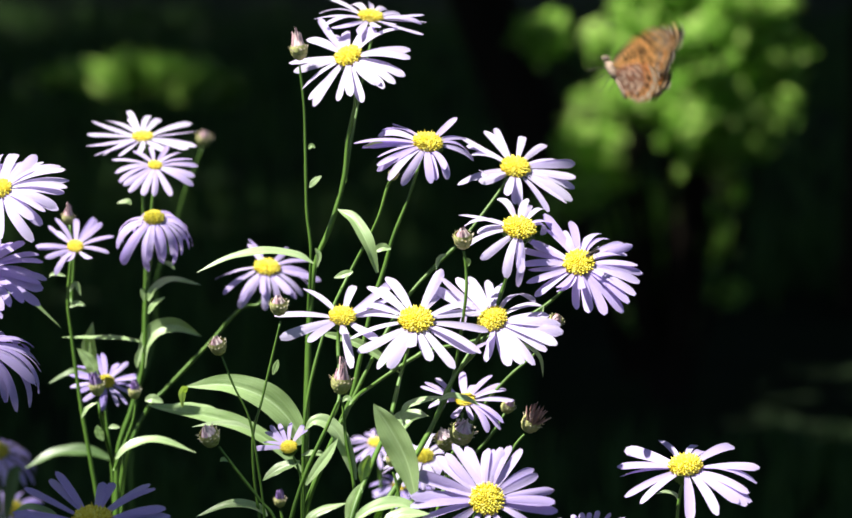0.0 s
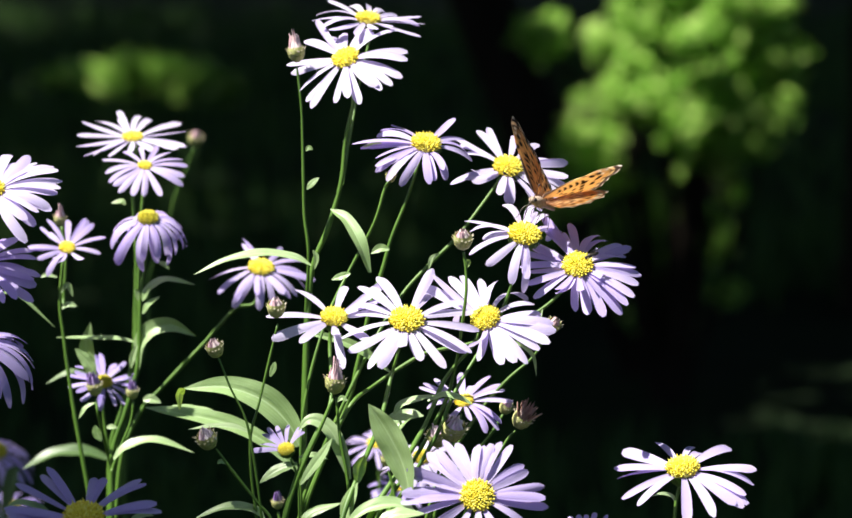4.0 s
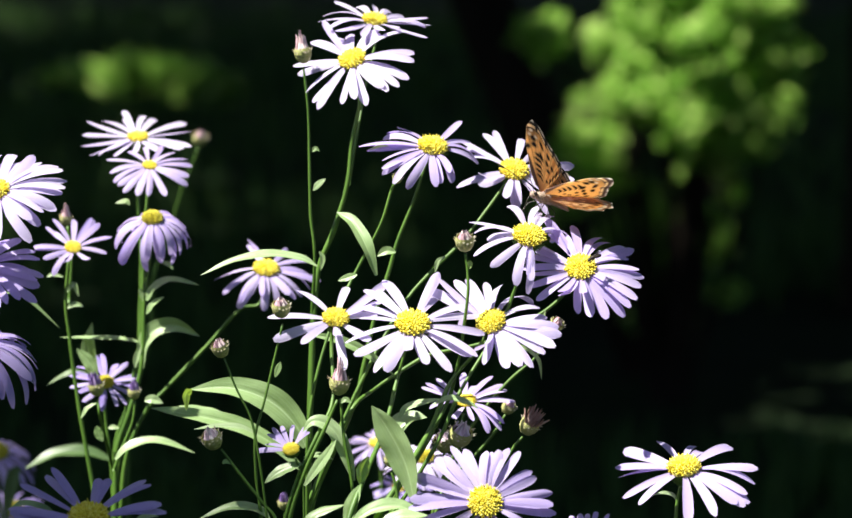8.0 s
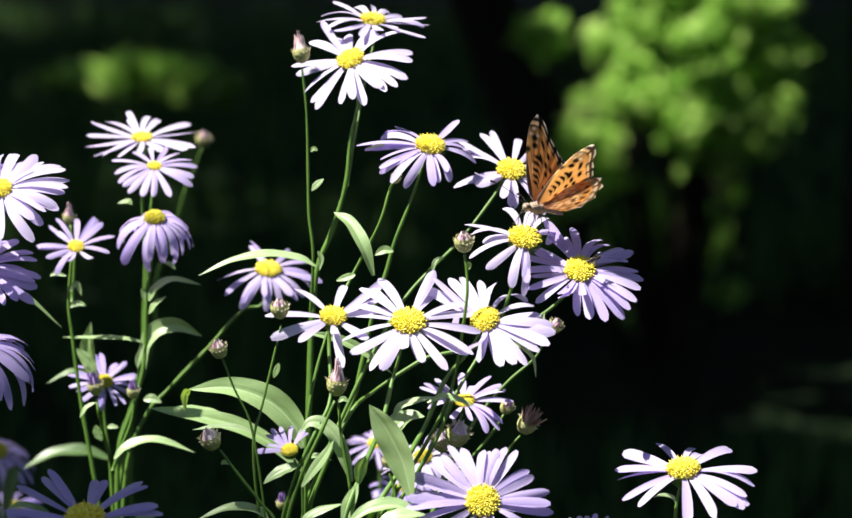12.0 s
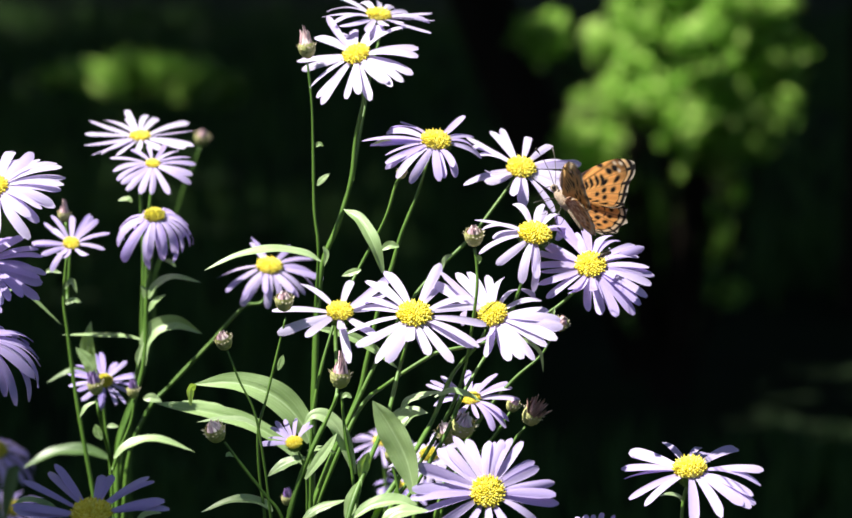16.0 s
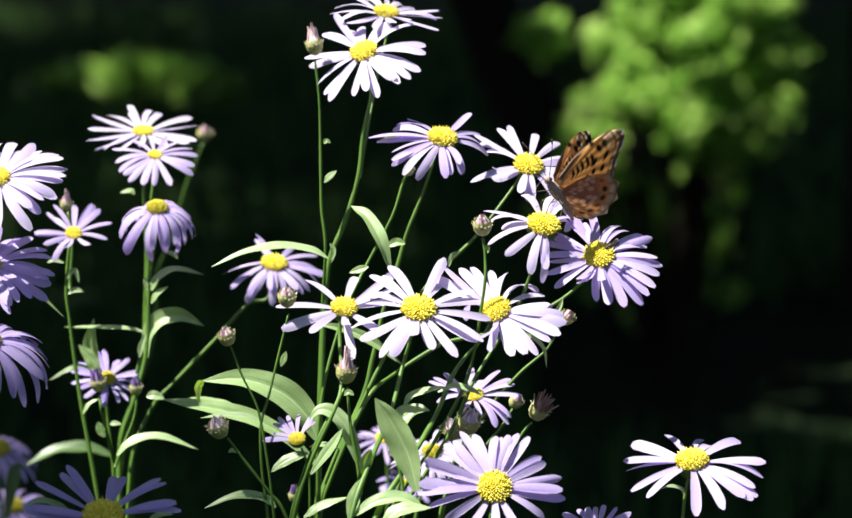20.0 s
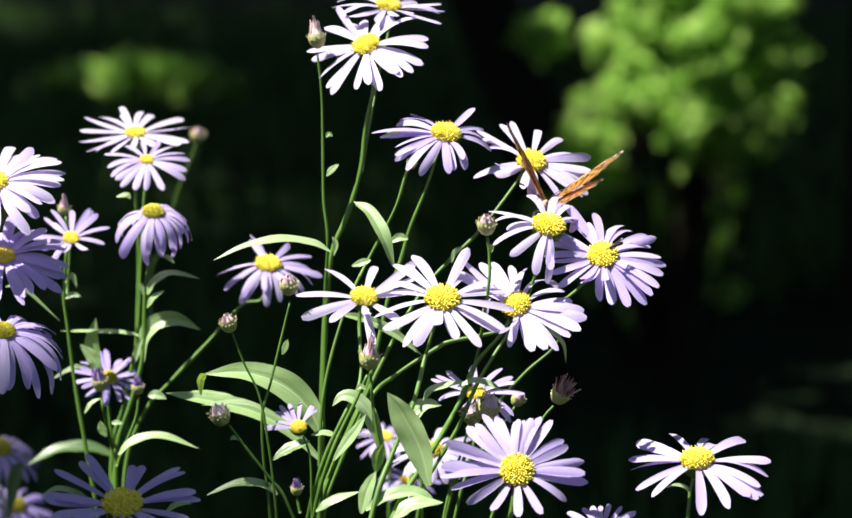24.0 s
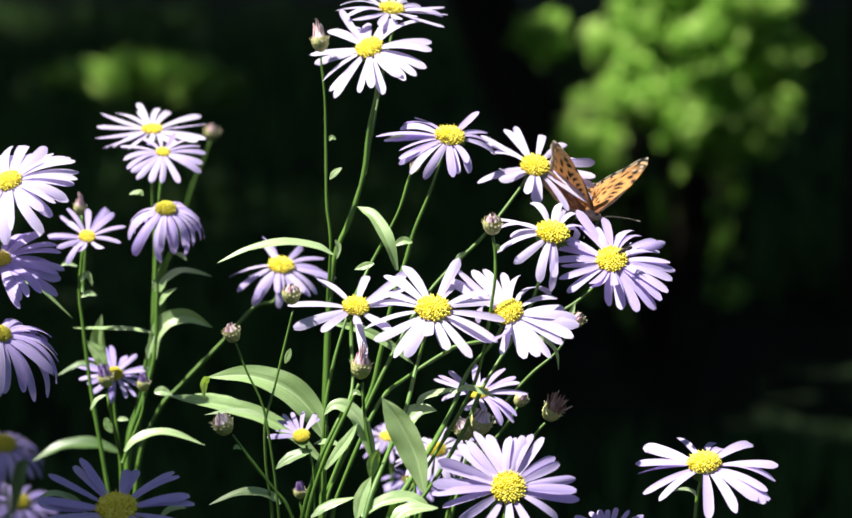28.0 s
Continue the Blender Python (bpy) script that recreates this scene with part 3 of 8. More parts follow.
shrub("low yellow-green weeds in dappled sun", (-1.1, 13.2, -0.05),
      sprays(37, 22, (-1.12, 13.3, 0.10), (0.32, 0.2, 0.05), 0.05, 0.10) + sprays(38, 8, (-0.82, 13.2, 0.05), (0.10, 0.15, 0.04), 0.04, 0.07), 650, 0.045, 12, SHRUB)


def grass():
    rnd = random.Random(3)
    verts, faces = [], []
    for i in range(16000):
        y = rnd.uniform(4.6, 18.0)
        x = rnd.uniform(-0.16, 0.16) * y
        h = rnd.uniform(0.04, 0.12)
        if 0.2 < x < 1.6 and 6.3 < y < 8.2:
            continue
        if rnd.random() < 0.5 and noise.noise(Vector((x * 1.5, y * 1.5, 3))) < 0.0:
            continue
        w = rnd.uniform(0.004, 0.009)
        a = rnd.uniform(0, math.tau)
        lx, ly = rnd.uniform(-0.6, 0.6) * h, rnd.uniform(-0.6, 0.6) * h
        o = len(verts)
        c, s = math.cos(a) * w, math.sin(a) * w
        verts += [(x - c, y - s, -0.12), (x + c, y + s, -0.12), (x + lx * 0.4 + c * 0.8, y + ly * 0.4 + s * 0.8, h * 0.6), (x + lx * 0.4 - c * 0.8, y + ly * 0.4 - s * 0.8, h * 0.6), (x + lx, y + ly, h)]
        faces += [(o, o + 1, o + 2, o + 3), (o + 3, o + 2, o + 4)]
    tagged(new("grass", mesh_of("grass", verts, faces, GRASS, False)), "short dark grass in the shade of trees", "grass", kind="stuff")


grass()


def hedge():
    """An unseen ring of leaves, added behind and around to hold off low sky light."""
    rnd = random.Random(8)
    clumps = []
    for i in range(44):
        a = math.tau * i / 44
        r = 26 + rnd.uniform(-2, 2)
        clumps.append(((r * math.sin(a), 6 + r * math.cos(a), rnd.uniform(1.5, 7)), (3.0, 3.0, 3.6)))
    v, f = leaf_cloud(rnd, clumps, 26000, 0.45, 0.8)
    tagged(new("sky_blocking_woods", mesh_of("sky_blocking_woods", v, f, CROWN, False)), "added ring of woods out of view that blocks low sky light", "woods", kind="stuff")


hedge()


# ---- butterfly ----
def outline(points):
    """Radius of a star-shaped outline, by angle, round its root."""
    pts = smooth_path([(p[0], p[1], 0) for p in points], 10)
    return [(math.atan2(p.y, p.x), p.length) for p in pts]


FORE = [(3.5, 2.0), (7.6, 10.0), (10.6, 20.0), (11.8, 28.0), (11.0, 34.0), (8.6, 37.0), (4.5, 35.6), (0.4, 31.6), (-3.4, 28.8), (-7.0, 26.4), (-9.8, 23.6), (-10.2, 19.8), (-8.2, 12.2), (-4.0, 4.5)]
HIND = [(0.8, 3.9), (0.6, 11.8), (-1.4, 19.7), (-4.5, 25.1), (-9.0, 26.5), (-13.5, 25.1), (-17.1, 20.6), (-19.0, 15.3), (-18.5, 9.8), (-15.4, 4.9), (-10.0, 2.0), (-4.5, 0.7)]


def blend(c, d, k):
    return tuple(a + (b - a) * max(0.0, min(1.0, k)) for a, b in zip(c, d))


ORANGE, AMBER, BLACK, CREAM, TAUPE = (0.96, 0.42, 0.10), (1.0, 0.62, 0.24), (0.004, 0.002, 0.002), (0.82, 0.72, 0.58), (0.30, 0.185, 0.13)
MAUVE, RUST, BLUSH, UMBER = (0.46, 0.25, 0.17), (0.94, 0.50, 0.20), (0.98, 0.79, 0.64), (0.06, 0.03, 0.022)


def spot(u, v, cu, cv, ru, rv, soft=0.35):
    d = math.sqrt(((u - cu) / ru) ** 2 + ((v - cv) / rv) ** 2)
    return (1 + soft - d) / (2 * soft)


def fore_scales(u, v, under):
    """Colour of the forewing: u from root to margin, v from leading to trailing edge (both 0 to 1)."""
    big = 1.3 if under else 1.45
    c = blend(ORANGE, AMBER, 0.34 + 0.2 * (1 - u) + (0.40 if under else 0.0))
    if not under:
        c = blend(c, (0.34, 0.13, 0.05), (0.36 - u) / 0.3)
    vein = abs((v * 7) % 1 - 0.5)
    c = blend(c, UMBER, (0.5 - vein < 0.04) * (0.25 if under else 0.6) * (u > 0.40))
    for k in range(7):
        cv = (k + 0.5) / 7
        c = blend(c, BLACK, spot(u, v, 0.60 + 0.045 * math.sin(k * 2.1), cv, 0.026 * big, 0.054))
        if k % 4:
            c = blend(c, BLACK, spot(u, v, 0.745 - 0.010 * abs(k - 3), cv, 0.028 * big, 0.048))
    for cu, cv, ru, rv in ((0.52, 0.30, 0.018, 0.10), (0.45, 0.28, 0.016, 0.12), (0.37, 0.28, 0.016, 0.14), (0.30, 0.30, 0.015, 0.16), (0.23, 0.32, 0.015, 0.18), (0.42, 0.78, 0.030, 0.07), (0.50, 0.58, 0.024, 0.06), (0.32, 0.68, 0.02, 0.07)):
        wave = 0.006 * math.sin(v * 30)
        c = blend(c, BLACK, spot(u + wave, v, cu, cv, ru * big, rv))
    tip = spot(u, v, 1.0, 0.16, 0.26, 0.24, 0.4)
    c = blend(c, BLACK if not under else (0.60, 0.40, 0.22), tip * (0.45 if under else 0.92))
    cell = 0.5 - vein
    edge = (u - 0.850 + 0.010 * math.cos(v * 7 * math.tau)) / 0.012
    c = blend(c, TAUPE if under else BLACK, edge * (0.7 if under else 1.0))
    pale = blend(CREAM, AMBER, 0.7)
    c = blend(c, pale, min((cell - 0.10) / 0.06, (u - 0.868) / 0.012, (0.918 - u) / 0.012))
    c = blend(c, CREAM, min((cell - 0.16) / 0.06, (u - 0.955) / 0.010) * 0.55)
    for cu, cv in ((0.76, 0.08), (0.77, 0.16), (0.76, 0.26), (0.83, 0.10), (0.83, 0.20)):
        c = blend(c, CREAM, spot(u, v, cu, cv, 0.020, 0.028) * 0.7)
    return blend(c, UMBER if not under else TAUPE, (0.035 - v) / 0.02)


def hind_scales(u, v, under):
    """Colour of the hindwing; the underside is a mosaic of pale cells on mauve brown, rust towards the margin."""
    vein = abs((v * 8) % 1 - 0.5)
    cell = 0.5 - vein
    if not under:
        c = blend(ORANGE, AMBER, 0.12 + 0.25 * (1 - u))
        c = blend(c, (0.26, 0.12, 0.06), (0.45 - u) / 0.3)
        c = blend(c, UMBER, (cell < 0.05) * 0.7 * (u > 0.35))
        for k in range(8):
            cv = (k + 0.5) / 8
            c = blend(c, BLACK, spot(u, v, 0.70, cv, 0.042, 0.040))
            c = blend(c, BLACK, spot(u, v, 0.50 + 0.05 * math.sin(k * 1.9), cv, 0.038, 0.052))
            c = blend(c, BLACK, spot(u, v, 0.60 + 0.02 * math.cos(k * 2.2), cv, 0.016, 0.05))
        c = blend(c, BLACK, (u - 0.815 + 0.015 * math.cos(v * 8 * math.tau)) / 0.012)
        c = blend(c, blend(CREAM, AMBER, 0.5), min((cell - 0.10) / 0.06, (u - 0.845) / 0.012, (0.905 - u) / 0.012))
        return blend(c, CREAM, min((cell - 0.12) / 0.06, (u - 0.94) / 0.010))
    c = blend(MAUVE, RUST, (u - 0.60) / 0.10 - 0.35 * math.sin(v * 11) ** 2)
    for row, (cu, ru, rv) in enumerate(((0.22, 0.045, 0.06), (0.36, 0.052, 0.050), (0.50, 0.056, 0.047), (0.63, 0.045, 0.045))):
        for k in range(8):
            cv = (k + 0.5 + 0.22 * math.sin(k * 1.7 + row)) / 8
            if (k * 3 + row * 5) % 7 == 0:
                continue
            c = blend(c, BLUSH, spot(u, v, cu + 0.035 * math.sin(k * 2.3 + row), cv, ru, rv, 0.22) * 0.92)
    for k in range(8):
        cv = (k + 0.5) / 8
        c = blend(c, UMBER, spot(u, v, 0.745, cv, 0.046, 0.044, 0.3) * (0.95 if k in (2, 3, 5, 6) else 0.45))
        c = blend(c, CREAM, spot(u, v, 0.865, cv, 0.046, 0.052, 0.22) * 0.95)
    c = blend(c, MAUVE, (cell < 0.045) * 0.8)
    c = blend(c, UMBER, (0.010 - abs(u - 0.935)) / 0.006 * 0.8)
    return blend(c, CREAM, (u > 0.955) * 0.9)


def wing_mesh(name, points, scales, mirror, scallop, sweep, fan):
    """Both faces of a wing, 0.25 mm apart, gently bowed, with its pattern of scales, whose rows follow the margin
    and whose veins spread from the root between the bearings of fan (degrees). Millimetres to metres."""
    edge = outline(points)
    first, last = radians(fan[0]), radians(fan[1])
    rim = [(a, r) for a, r in edge if radians(fan[2]) < a < radians(fan[3])]

    def margin(a):
        if a <= rim[0][0]:
            return rim[0][1]
        for (a0, r0), (a1, r1) in zip(rim, rim[1:]):
            if a <= a1:
                return r0 + (r1 - r0) * (a - a0) / max(1e-6, a1 - a0)
        return rim[-1][1]
    nu, nv = 84, 96
    verts, faces, tones = [], [], []
    flip = -1 if mirror else 1
    for face in (0, 1):
        for j in range(nv + 1):
            v = j / nv
            pos = v * (len(edge) - 1)
            k = min(int(pos), len(edge) - 2)
            f = pos - k
            a = edge[k][0] + (edge[k + 1][0] - edge[k][0]) * f
            r = edge[k][1] + (edge[k + 1][1] - edge[k][1]) * f
            r *= 1 - scallop * abs(math.sin(v * 8 * math.pi)) * (0.15 < v < 0.92)
            far = max(margin(a), r)
            across = max(0.0, min(1.0, (a - first) / (last - first)))
            for i in range(nu + 1):
                u = i / nu
                x, y = math.cos(a) * r * u, math.sin(a) * r * u
                z = 0.5 * math.sin(u * 2.6) + 0.12 * math.cos(v * 9 * math.tau) * u - (0.0 if face else 0.25)
                x, y = x * math.cos(sweep) - y * math.sin(sweep), x * math.sin(sweep) + y * math.cos(sweep)
                verts.append((x * 0.001, flip * y * 0.001, z * 0.001))
                tones.append(scales(u * r / far, across, face == 0))
    m = (nu + 1) * (nv + 1)
    for face in (0, 1):
        for j in range(nv):
            for i in range(nu):
                a = face * m + j * (nu + 1) + i
                q = (a, a + 1, a + nu + 2, a + nu + 1)
                faces.append(q if (face == 0) == mirror else q[::-1])
    me = mesh_of(name, verts, faces, WING)
    at = me.color_attributes.new("scales", "FLOAT_COLOR", "POINT")
    at.data.foreach_set("color", [x for t in tones for x in (*t, 1.0)])
    return me


def ellipsoids(rows, sides=12):
    """A body turned from (x, radius, z) rows along x."""
    verts, faces = [], []
    for x, r, z in rows:
        for k in range(sides):
            w = math.tau * k / sides
            verts.append(Vector((x, r * math.cos(w), z + r * math.sin(w))) * 0.001)
    for i in range(len(rows) - 1):
        for k in range(sides):
            faces.append((i * sides + k, i * sides + (k + 1) % sides, (i + 1) * sides + (k + 1) % sides, (i + 1) * sides + k))
    faces += [tuple(range(sides)), tuple(range((len(rows) - 1) * sides, len(rows) * sides))]
    return verts, faces


def butterfly():
    ob = tagged(new("butterfly"), "orange fritillary butterfly with black spots visiting lilac flowers", "butterfly")
    part("thorax", mesh_of("thorax", *ellipsoids([(-5.5, 0.9, -1.2), (-4.5, 1.8, -1.1), (-2, 2.4, -1.0), (1, 2.4, -1.0), (3.2, 1.9, -1.1), (4.2, 0.9, -1.2)]), FUR), ob)
    part("abdomen", mesh_of("abdomen", *ellipsoids([(-4, 1.2, -0.9), (-6, 1.5, -0.8), (-8.5, 1.6, -0.8), (-10, 1.5, -0.9), (-12.5, 1.25, -1.1), (-14.5, 0.9, -1.4), (-16, 0.4, -1.7)]), FUR), ob)
    head = part("head", mesh_of("head", *ellipsoids([(3.6, 0.8, -1.2), (4.4, 1.5, -1.2), (5.6, 1.7, -1.2), (6.6, 1.3, -1.3), (7.2, 0.5, -1.4)]), FUR), ob)
    for s in (-1, 1):
        part("eye", mesh_of("eye", *ellipsoids([(4.6, 0.2, 0), (4.9, 0.7, 0), (5.6, 0.95, 0), (6.3, 0.7, 0), (6.6, 0.2, 0)]), HORN), head, Matrix.Translation((0, s * 0.0011, -0.0008)))
        part("antenna", mesh_of("antenna", *joined([tube([Vector(p) * 0.001 for p in ((6.2, s * 0.6, -0.4), (11, s * 3.2, 2.2), (16, s * 6.0, 4.2), (19.5, s * 8.0, 5.0))], 0.00016, 0.00013, 6, 5),
             tube([Vector(p) * 0.001 for p in ((19.2, s * 7.8, 4.95), (20.2, s * 8.4, 5.1), (21.3, s * 9.0, 5.25))], 0.0003, 0.0005, 7, 3)]), HORN), head)
    part("proboscis", mesh_of("proboscis", *tube([Vector(p) * 0.001 for p in ((6.8, 0, -1.8), (7.8, 0, -4.0), (7.6, 0, -7.5), (7.0, 0, -9.5))], 0.0002, 0.00012, 6, 5), HORN), head)
    for s in (-1, 1):
        for x0, x1 in ((1.5, 4.5), (-1.0, -1.5), (-3.0, -7.0)):
            part("leg", mesh_of("leg", *tube([Vector(p) * 0.001 for p in ((x0, s * 1.2, -3.0), ((x0 + x1) / 2, s * 4.2, -5.0), (x1, s * 4.6, -9.2), (x1 + 0.8, s * 5.0, -10.6))], 0.0002, 0.00011, 6, 4), HORN), ob)
    wings = {}
    for side, s in (("left", 1), ("right", -1)):
        wings["fore", side] = part("forewing", wing_mesh("forewing", FORE, fore_scales, s < 0, 0.014, 0.28, (58, 132, 76, 121)), ob, Matrix.Translation((0.001, s * 0.0014, 0.0008)))
        wings["hind", side] = part("hindwing", wing_mesh("hindwing", HIND, hind_scales, s < 0, 0.06, 0.19, (88, 172, 101, 162)), ob, Matrix.Translation((-0.002, s * 0.0013, -0.0006)))
    ob.scale = (0.86, 0.86, 0.86)
    return ob, wings


BUTTERFLY, WINGS = butterfly()


def hoverfly():
    ob = tagged(new("fly"), "small black fly resting on a yellow flower disc", "insect")
    sc = Matrix.Scale(0.32, 4)
    part("body", mesh_of("body", *ellipsoids([(-8, 0.4, 0), (-7, 1.8, 0), (-3, 2.4, 0.3), (0, 1.4, 0.6), (1, 2.4, 0.8), (4, 2.6, 0.8), (6, 1.2, 0.6), (6.5, 2.0, 0.4), (8.5, 2.0, 0.3), (9.5, 0.6, 0)]), HORN), ob, sc)
    for s in (-1, 1):
        part("wing", mesh_of("wing", [Vector(p) * 0.001 for p in ((2, s * 1.5, 2.6), (-1, s * 4.5, 2.6), (-6, s * 6.5, 2.4), (-9, s * 5.0, 2.3), (-7, s * 2.4, 2.4), (-2, s * 1.2, 2.6))], [(0, 1, 2, 3, 4, 5)], CLEAR), ob, sc)
        for x in (3.5, 1.5, -0.5):
            part("leg", mesh_of("leg", *tube([Vector(p) * 0.001 for p in ((x, s * 1.5, -1), (x + (x - 1.5), s * 5, 0.5), (x + (x - 1.5) * 1.6, s * 6.5, -3))], 0.0003, 0.0002, 5, 3), HORN), ob, sc)
    return ob


FLY = hoverfly()


# ---- the aster clump ----
aster("A", "tall aster with two pale lilac flowers one above the other", (-0.044, 1.26, 0), [(-0.0273, 1.2521, 1.1419), (-0.0254, 1.2508, 1.1322), (-0.0283, 1.2487, 1.1172), (-0.0299, 1.2465, 1.102), (-0.035, 1.2441, 1.0845), (-0.0405, 1.2422, 1.0709), (-0.0425, 1.2394, 1.0514), (-0.0436, 1.235, 1.0203), (-0.0444, 1.2296, 0.9813)], 0.0014, 0.0009)
flower("A", (-0.0283, 1.2482, 1.1495), (-0.278, -0.567, 0.775), 0.0231, 24, 0.18, 0.0057, "pale", 0, 1, rays=[(-174, 24.5, -2), (-160, 22.7, -7), (-137, 21.4, -7), (-118, 22.7, -8), (-107, 24.5, -7), (-78, 22.7, -2), (-70, 22.7, 1), (-61, 24.5, -6), (-42, 22.7, -1), (-35, 24.5, -3), (-20, 24.5, -8), (-7, 24.5, -10), (3, 24.5, -3), (25, 23.1, -11), (56, 24.5, -7), (75, 18.2, -7), (92, 22.7, -11), (121, 22.7, -13), (129, 22.7, -11), (144, 24.5, 12), (152, 24.5, -2)])
branch("A", [(-0.0188, 1.2744, 1.1566), (-0.0231, 1.2667, 1.1377), (-0.0263, 1.2562, 1.1207), (-0.0295, 1.2484, 1.1008)])
flower("A", (-0.0199, 1.2722, 1.1625), (0.129, -0.243, 0.961), 0.0223, 24, 0.16, 0.0052, "pale", 1, 2, rays=[(-174, 20.5, -3), (-160, 20.5, -3), (-133, 20.5, 1), (-111, 20.5, 9), (-86, 20.5, 13), (-54, 22.2, -2), (-20, 20.5, -5), (-14, 22.2, -1), (-1, 22.2, 3), (28, 20.5, -6), (45, 20.5, -6), (63, 20.5, -1), (86, 20.5, -5), (116, 20.5, 5), (133, 20.5, -7), (154, 21.3, -6)])
leaf("A", [(-0.0406, 1.2224, 1.0739), (-0.0472, 1.2228, 1.0772), (-0.0588, 1.223, 1.0785), (-0.0714, 1.2227, 1.0762), (-0.0839, 1.2219, 1.0705)], 0.0048, face=(0, -0.5, 1))
leaf("A", [(-0.0299, 1.2464, 1.101), (-0.0283, 1.2484, 1.1156), (-0.0295, 1.2487, 1.1172)], 0.0012)
leaf("A", [(-0.0427, 1.2412, 1.0999), (-0.0407, 1.2415, 1.1022), (-0.038, 1.2418, 1.1043)], 0.0025)
leaf("A", [(-0.0429, 1.2432, 1.1142), (-0.0419, 1.2434, 1.1154), (-0.0403, 1.2433, 1.1146)], 0.0018)
leaf("A", [(-0.0403, 1.238, 1.0774), (-0.039, 1.2376, 1.0745), (-0.0399, 1.237, 1.07)], 0.0020)
aster("Ab", "thin aster stem with one closed pinkish bud", (-0.044, 1.26, 0), [(-0.0456, 1.2476, 1.1456), (-0.0439, 1.2454, 1.1297), (-0.0433, 1.2427, 1.1103), (-0.0429, 1.2399, 1.091), (-0.0413, 1.2378, 1.0755), (-0.0425, 1.2394, 1.0514), (-0.0436, 1.235, 1.0203), (-0.0444, 1.2296, 0.9813)], 0.0008, 0.0006)
bud("Ab", (-0.0458, 1.2483, 1.1507), (-0.171, -0.037, 0.985), 0.0041, "tall")
aster("B", "aster with one drooping lilac flower on a curved stem", (-0.044, 1.26, 0), [(-0.0018, 1.2478, 1.1108), (-0.0067, 1.2457, 1.0962), (-0.0122, 1.2438, 1.0825), (-0.0155, 1.2422, 1.0709), (-0.02, 1.2402, 1.0572), (-0.0248, 1.2372, 1.0358), (-0.0283, 1.2353, 1.0222), (-0.0411, 1.2312, 0.993), (-0.0444, 1.2296, 0.9813)], 0.0013, 0.0007)
flower("B", (0.0008, 1.2437, 1.1185), (0.147, -0.409, 0.901), 0.0239, 25, 0.42, 0.0061, "lilac", 1, 3, rays=[(-174, 20.0, -9), (-162, 22.2, -11), (-156, 22.2, -19), (-147, 22.2, -20), (-126, 22.2, -19), (-108, 20.0, -14), (-95, 17.8, -15), (-88, 22.2, 9), (-75, 17.8, -15), (-9, 20.0, -20), (14, 22.2, -22), (31, 22.2, -11), (44, 22.2, 5), (102, 22.2, -11), (114, 22.2, -14), (130, 22.2, -15), (162, 27.0, -7), (164, 24.0, -11), (165, 22.2, -11)])
leaf("B", [(-0.0129, 1.2382, 1.0789), (-0.0164, 1.2383, 1.0793), (-0.0198, 1.238, 1.0774)], 0.0033)
leaf("B", [(-0.0227, 1.2435, 1.1162), (-0.0184, 1.2437, 1.1177), (-0.0155, 1.2437, 1.1177)], 0.0012)
aster("B2", "thin aster stem with a small green bud", (-0.044, 1.26, 0), [(-0.0124, 1.2667, 1.1016), (-0.0142, 1.2663, 1.0987), (-0.0184, 1.2645, 1.0858), (-0.0288, 1.2617, 1.066), (-0.0363, 1.2444, 1.0506), (-0.0436, 1.235, 1.0203), (-0.0444, 1.2296, 0.9813)], 0.0008, 0.0006)
bud("B2", (-0.012, 1.2669, 1.1032), (0.15, -0.376, 0.914), 0.0024, "pink")
leaf("B2", [(-0.0267, 1.257, 1.0687), (-0.03, 1.2569, 1.0677), (-0.0338, 1.2567, 1.0664)], 0.0028)
aster("C", "aster with one lilac flower leaning over its neighbours", (-0.044, 1.26, 0), [(0.0305, 1.2797, 1.1011), (0.0278, 1.2791, 1.0965), (0.0209, 1.2748, 1.0875), (0.0128, 1.2684, 1.0782), (0.0032, 1.2622, 1.0696), (-0.0064, 1.2558, 1.0599), (-0.0166, 1.2435, 1.0447), (-0.0283, 1.2353, 1.0218), (-0.0411, 1.2312, 0.993), (-0.0444, 1.2296, 0.9813)], 0.0008, 0.0008)
flower("C", (0.0331, 1.2724, 1.1063), (0.097, -0.617, 0.781), 0.0237, 22, 0.2, 0.0060, "pale", 0, 4, rays=[(-169, 22.9, -7), (-161, 18.3, 1), (-147, 22.9, 29), (-145, 18.3, 9), (-109, 22.9, 17), (-96, 18.3, -2), (-89, 18.3, -4), (-63, 22.9, -7), (-49, 24.8, -1), (-33, 24.8, -7), (-23, 23.5, -7), (-13, 22.9, 3), (8, 24.8, -8), (20, 18.3, -5), (44, 20.6, -7), (71, 22.9, -11), (106, 22.9, -3), (110, 22.9, -2), (134, 22.9, -9), (137, 24.8, 1), (145, 18.3, -8)])
leaf("C", [(-0.0183, 1.2321, 1.0713), (-0.0218, 1.2336, 1.0819), (-0.0272, 1.2398, 1.09), (-0.033, 1.2453, 1.093)], 0.0055, face=(0.5, -1, 0.3))
leaf("C", [(0.0071, 1.2479, 1.076), (0.0043, 1.2477, 1.0741), (0.0032, 1.2471, 1.0701)], 0.0018)
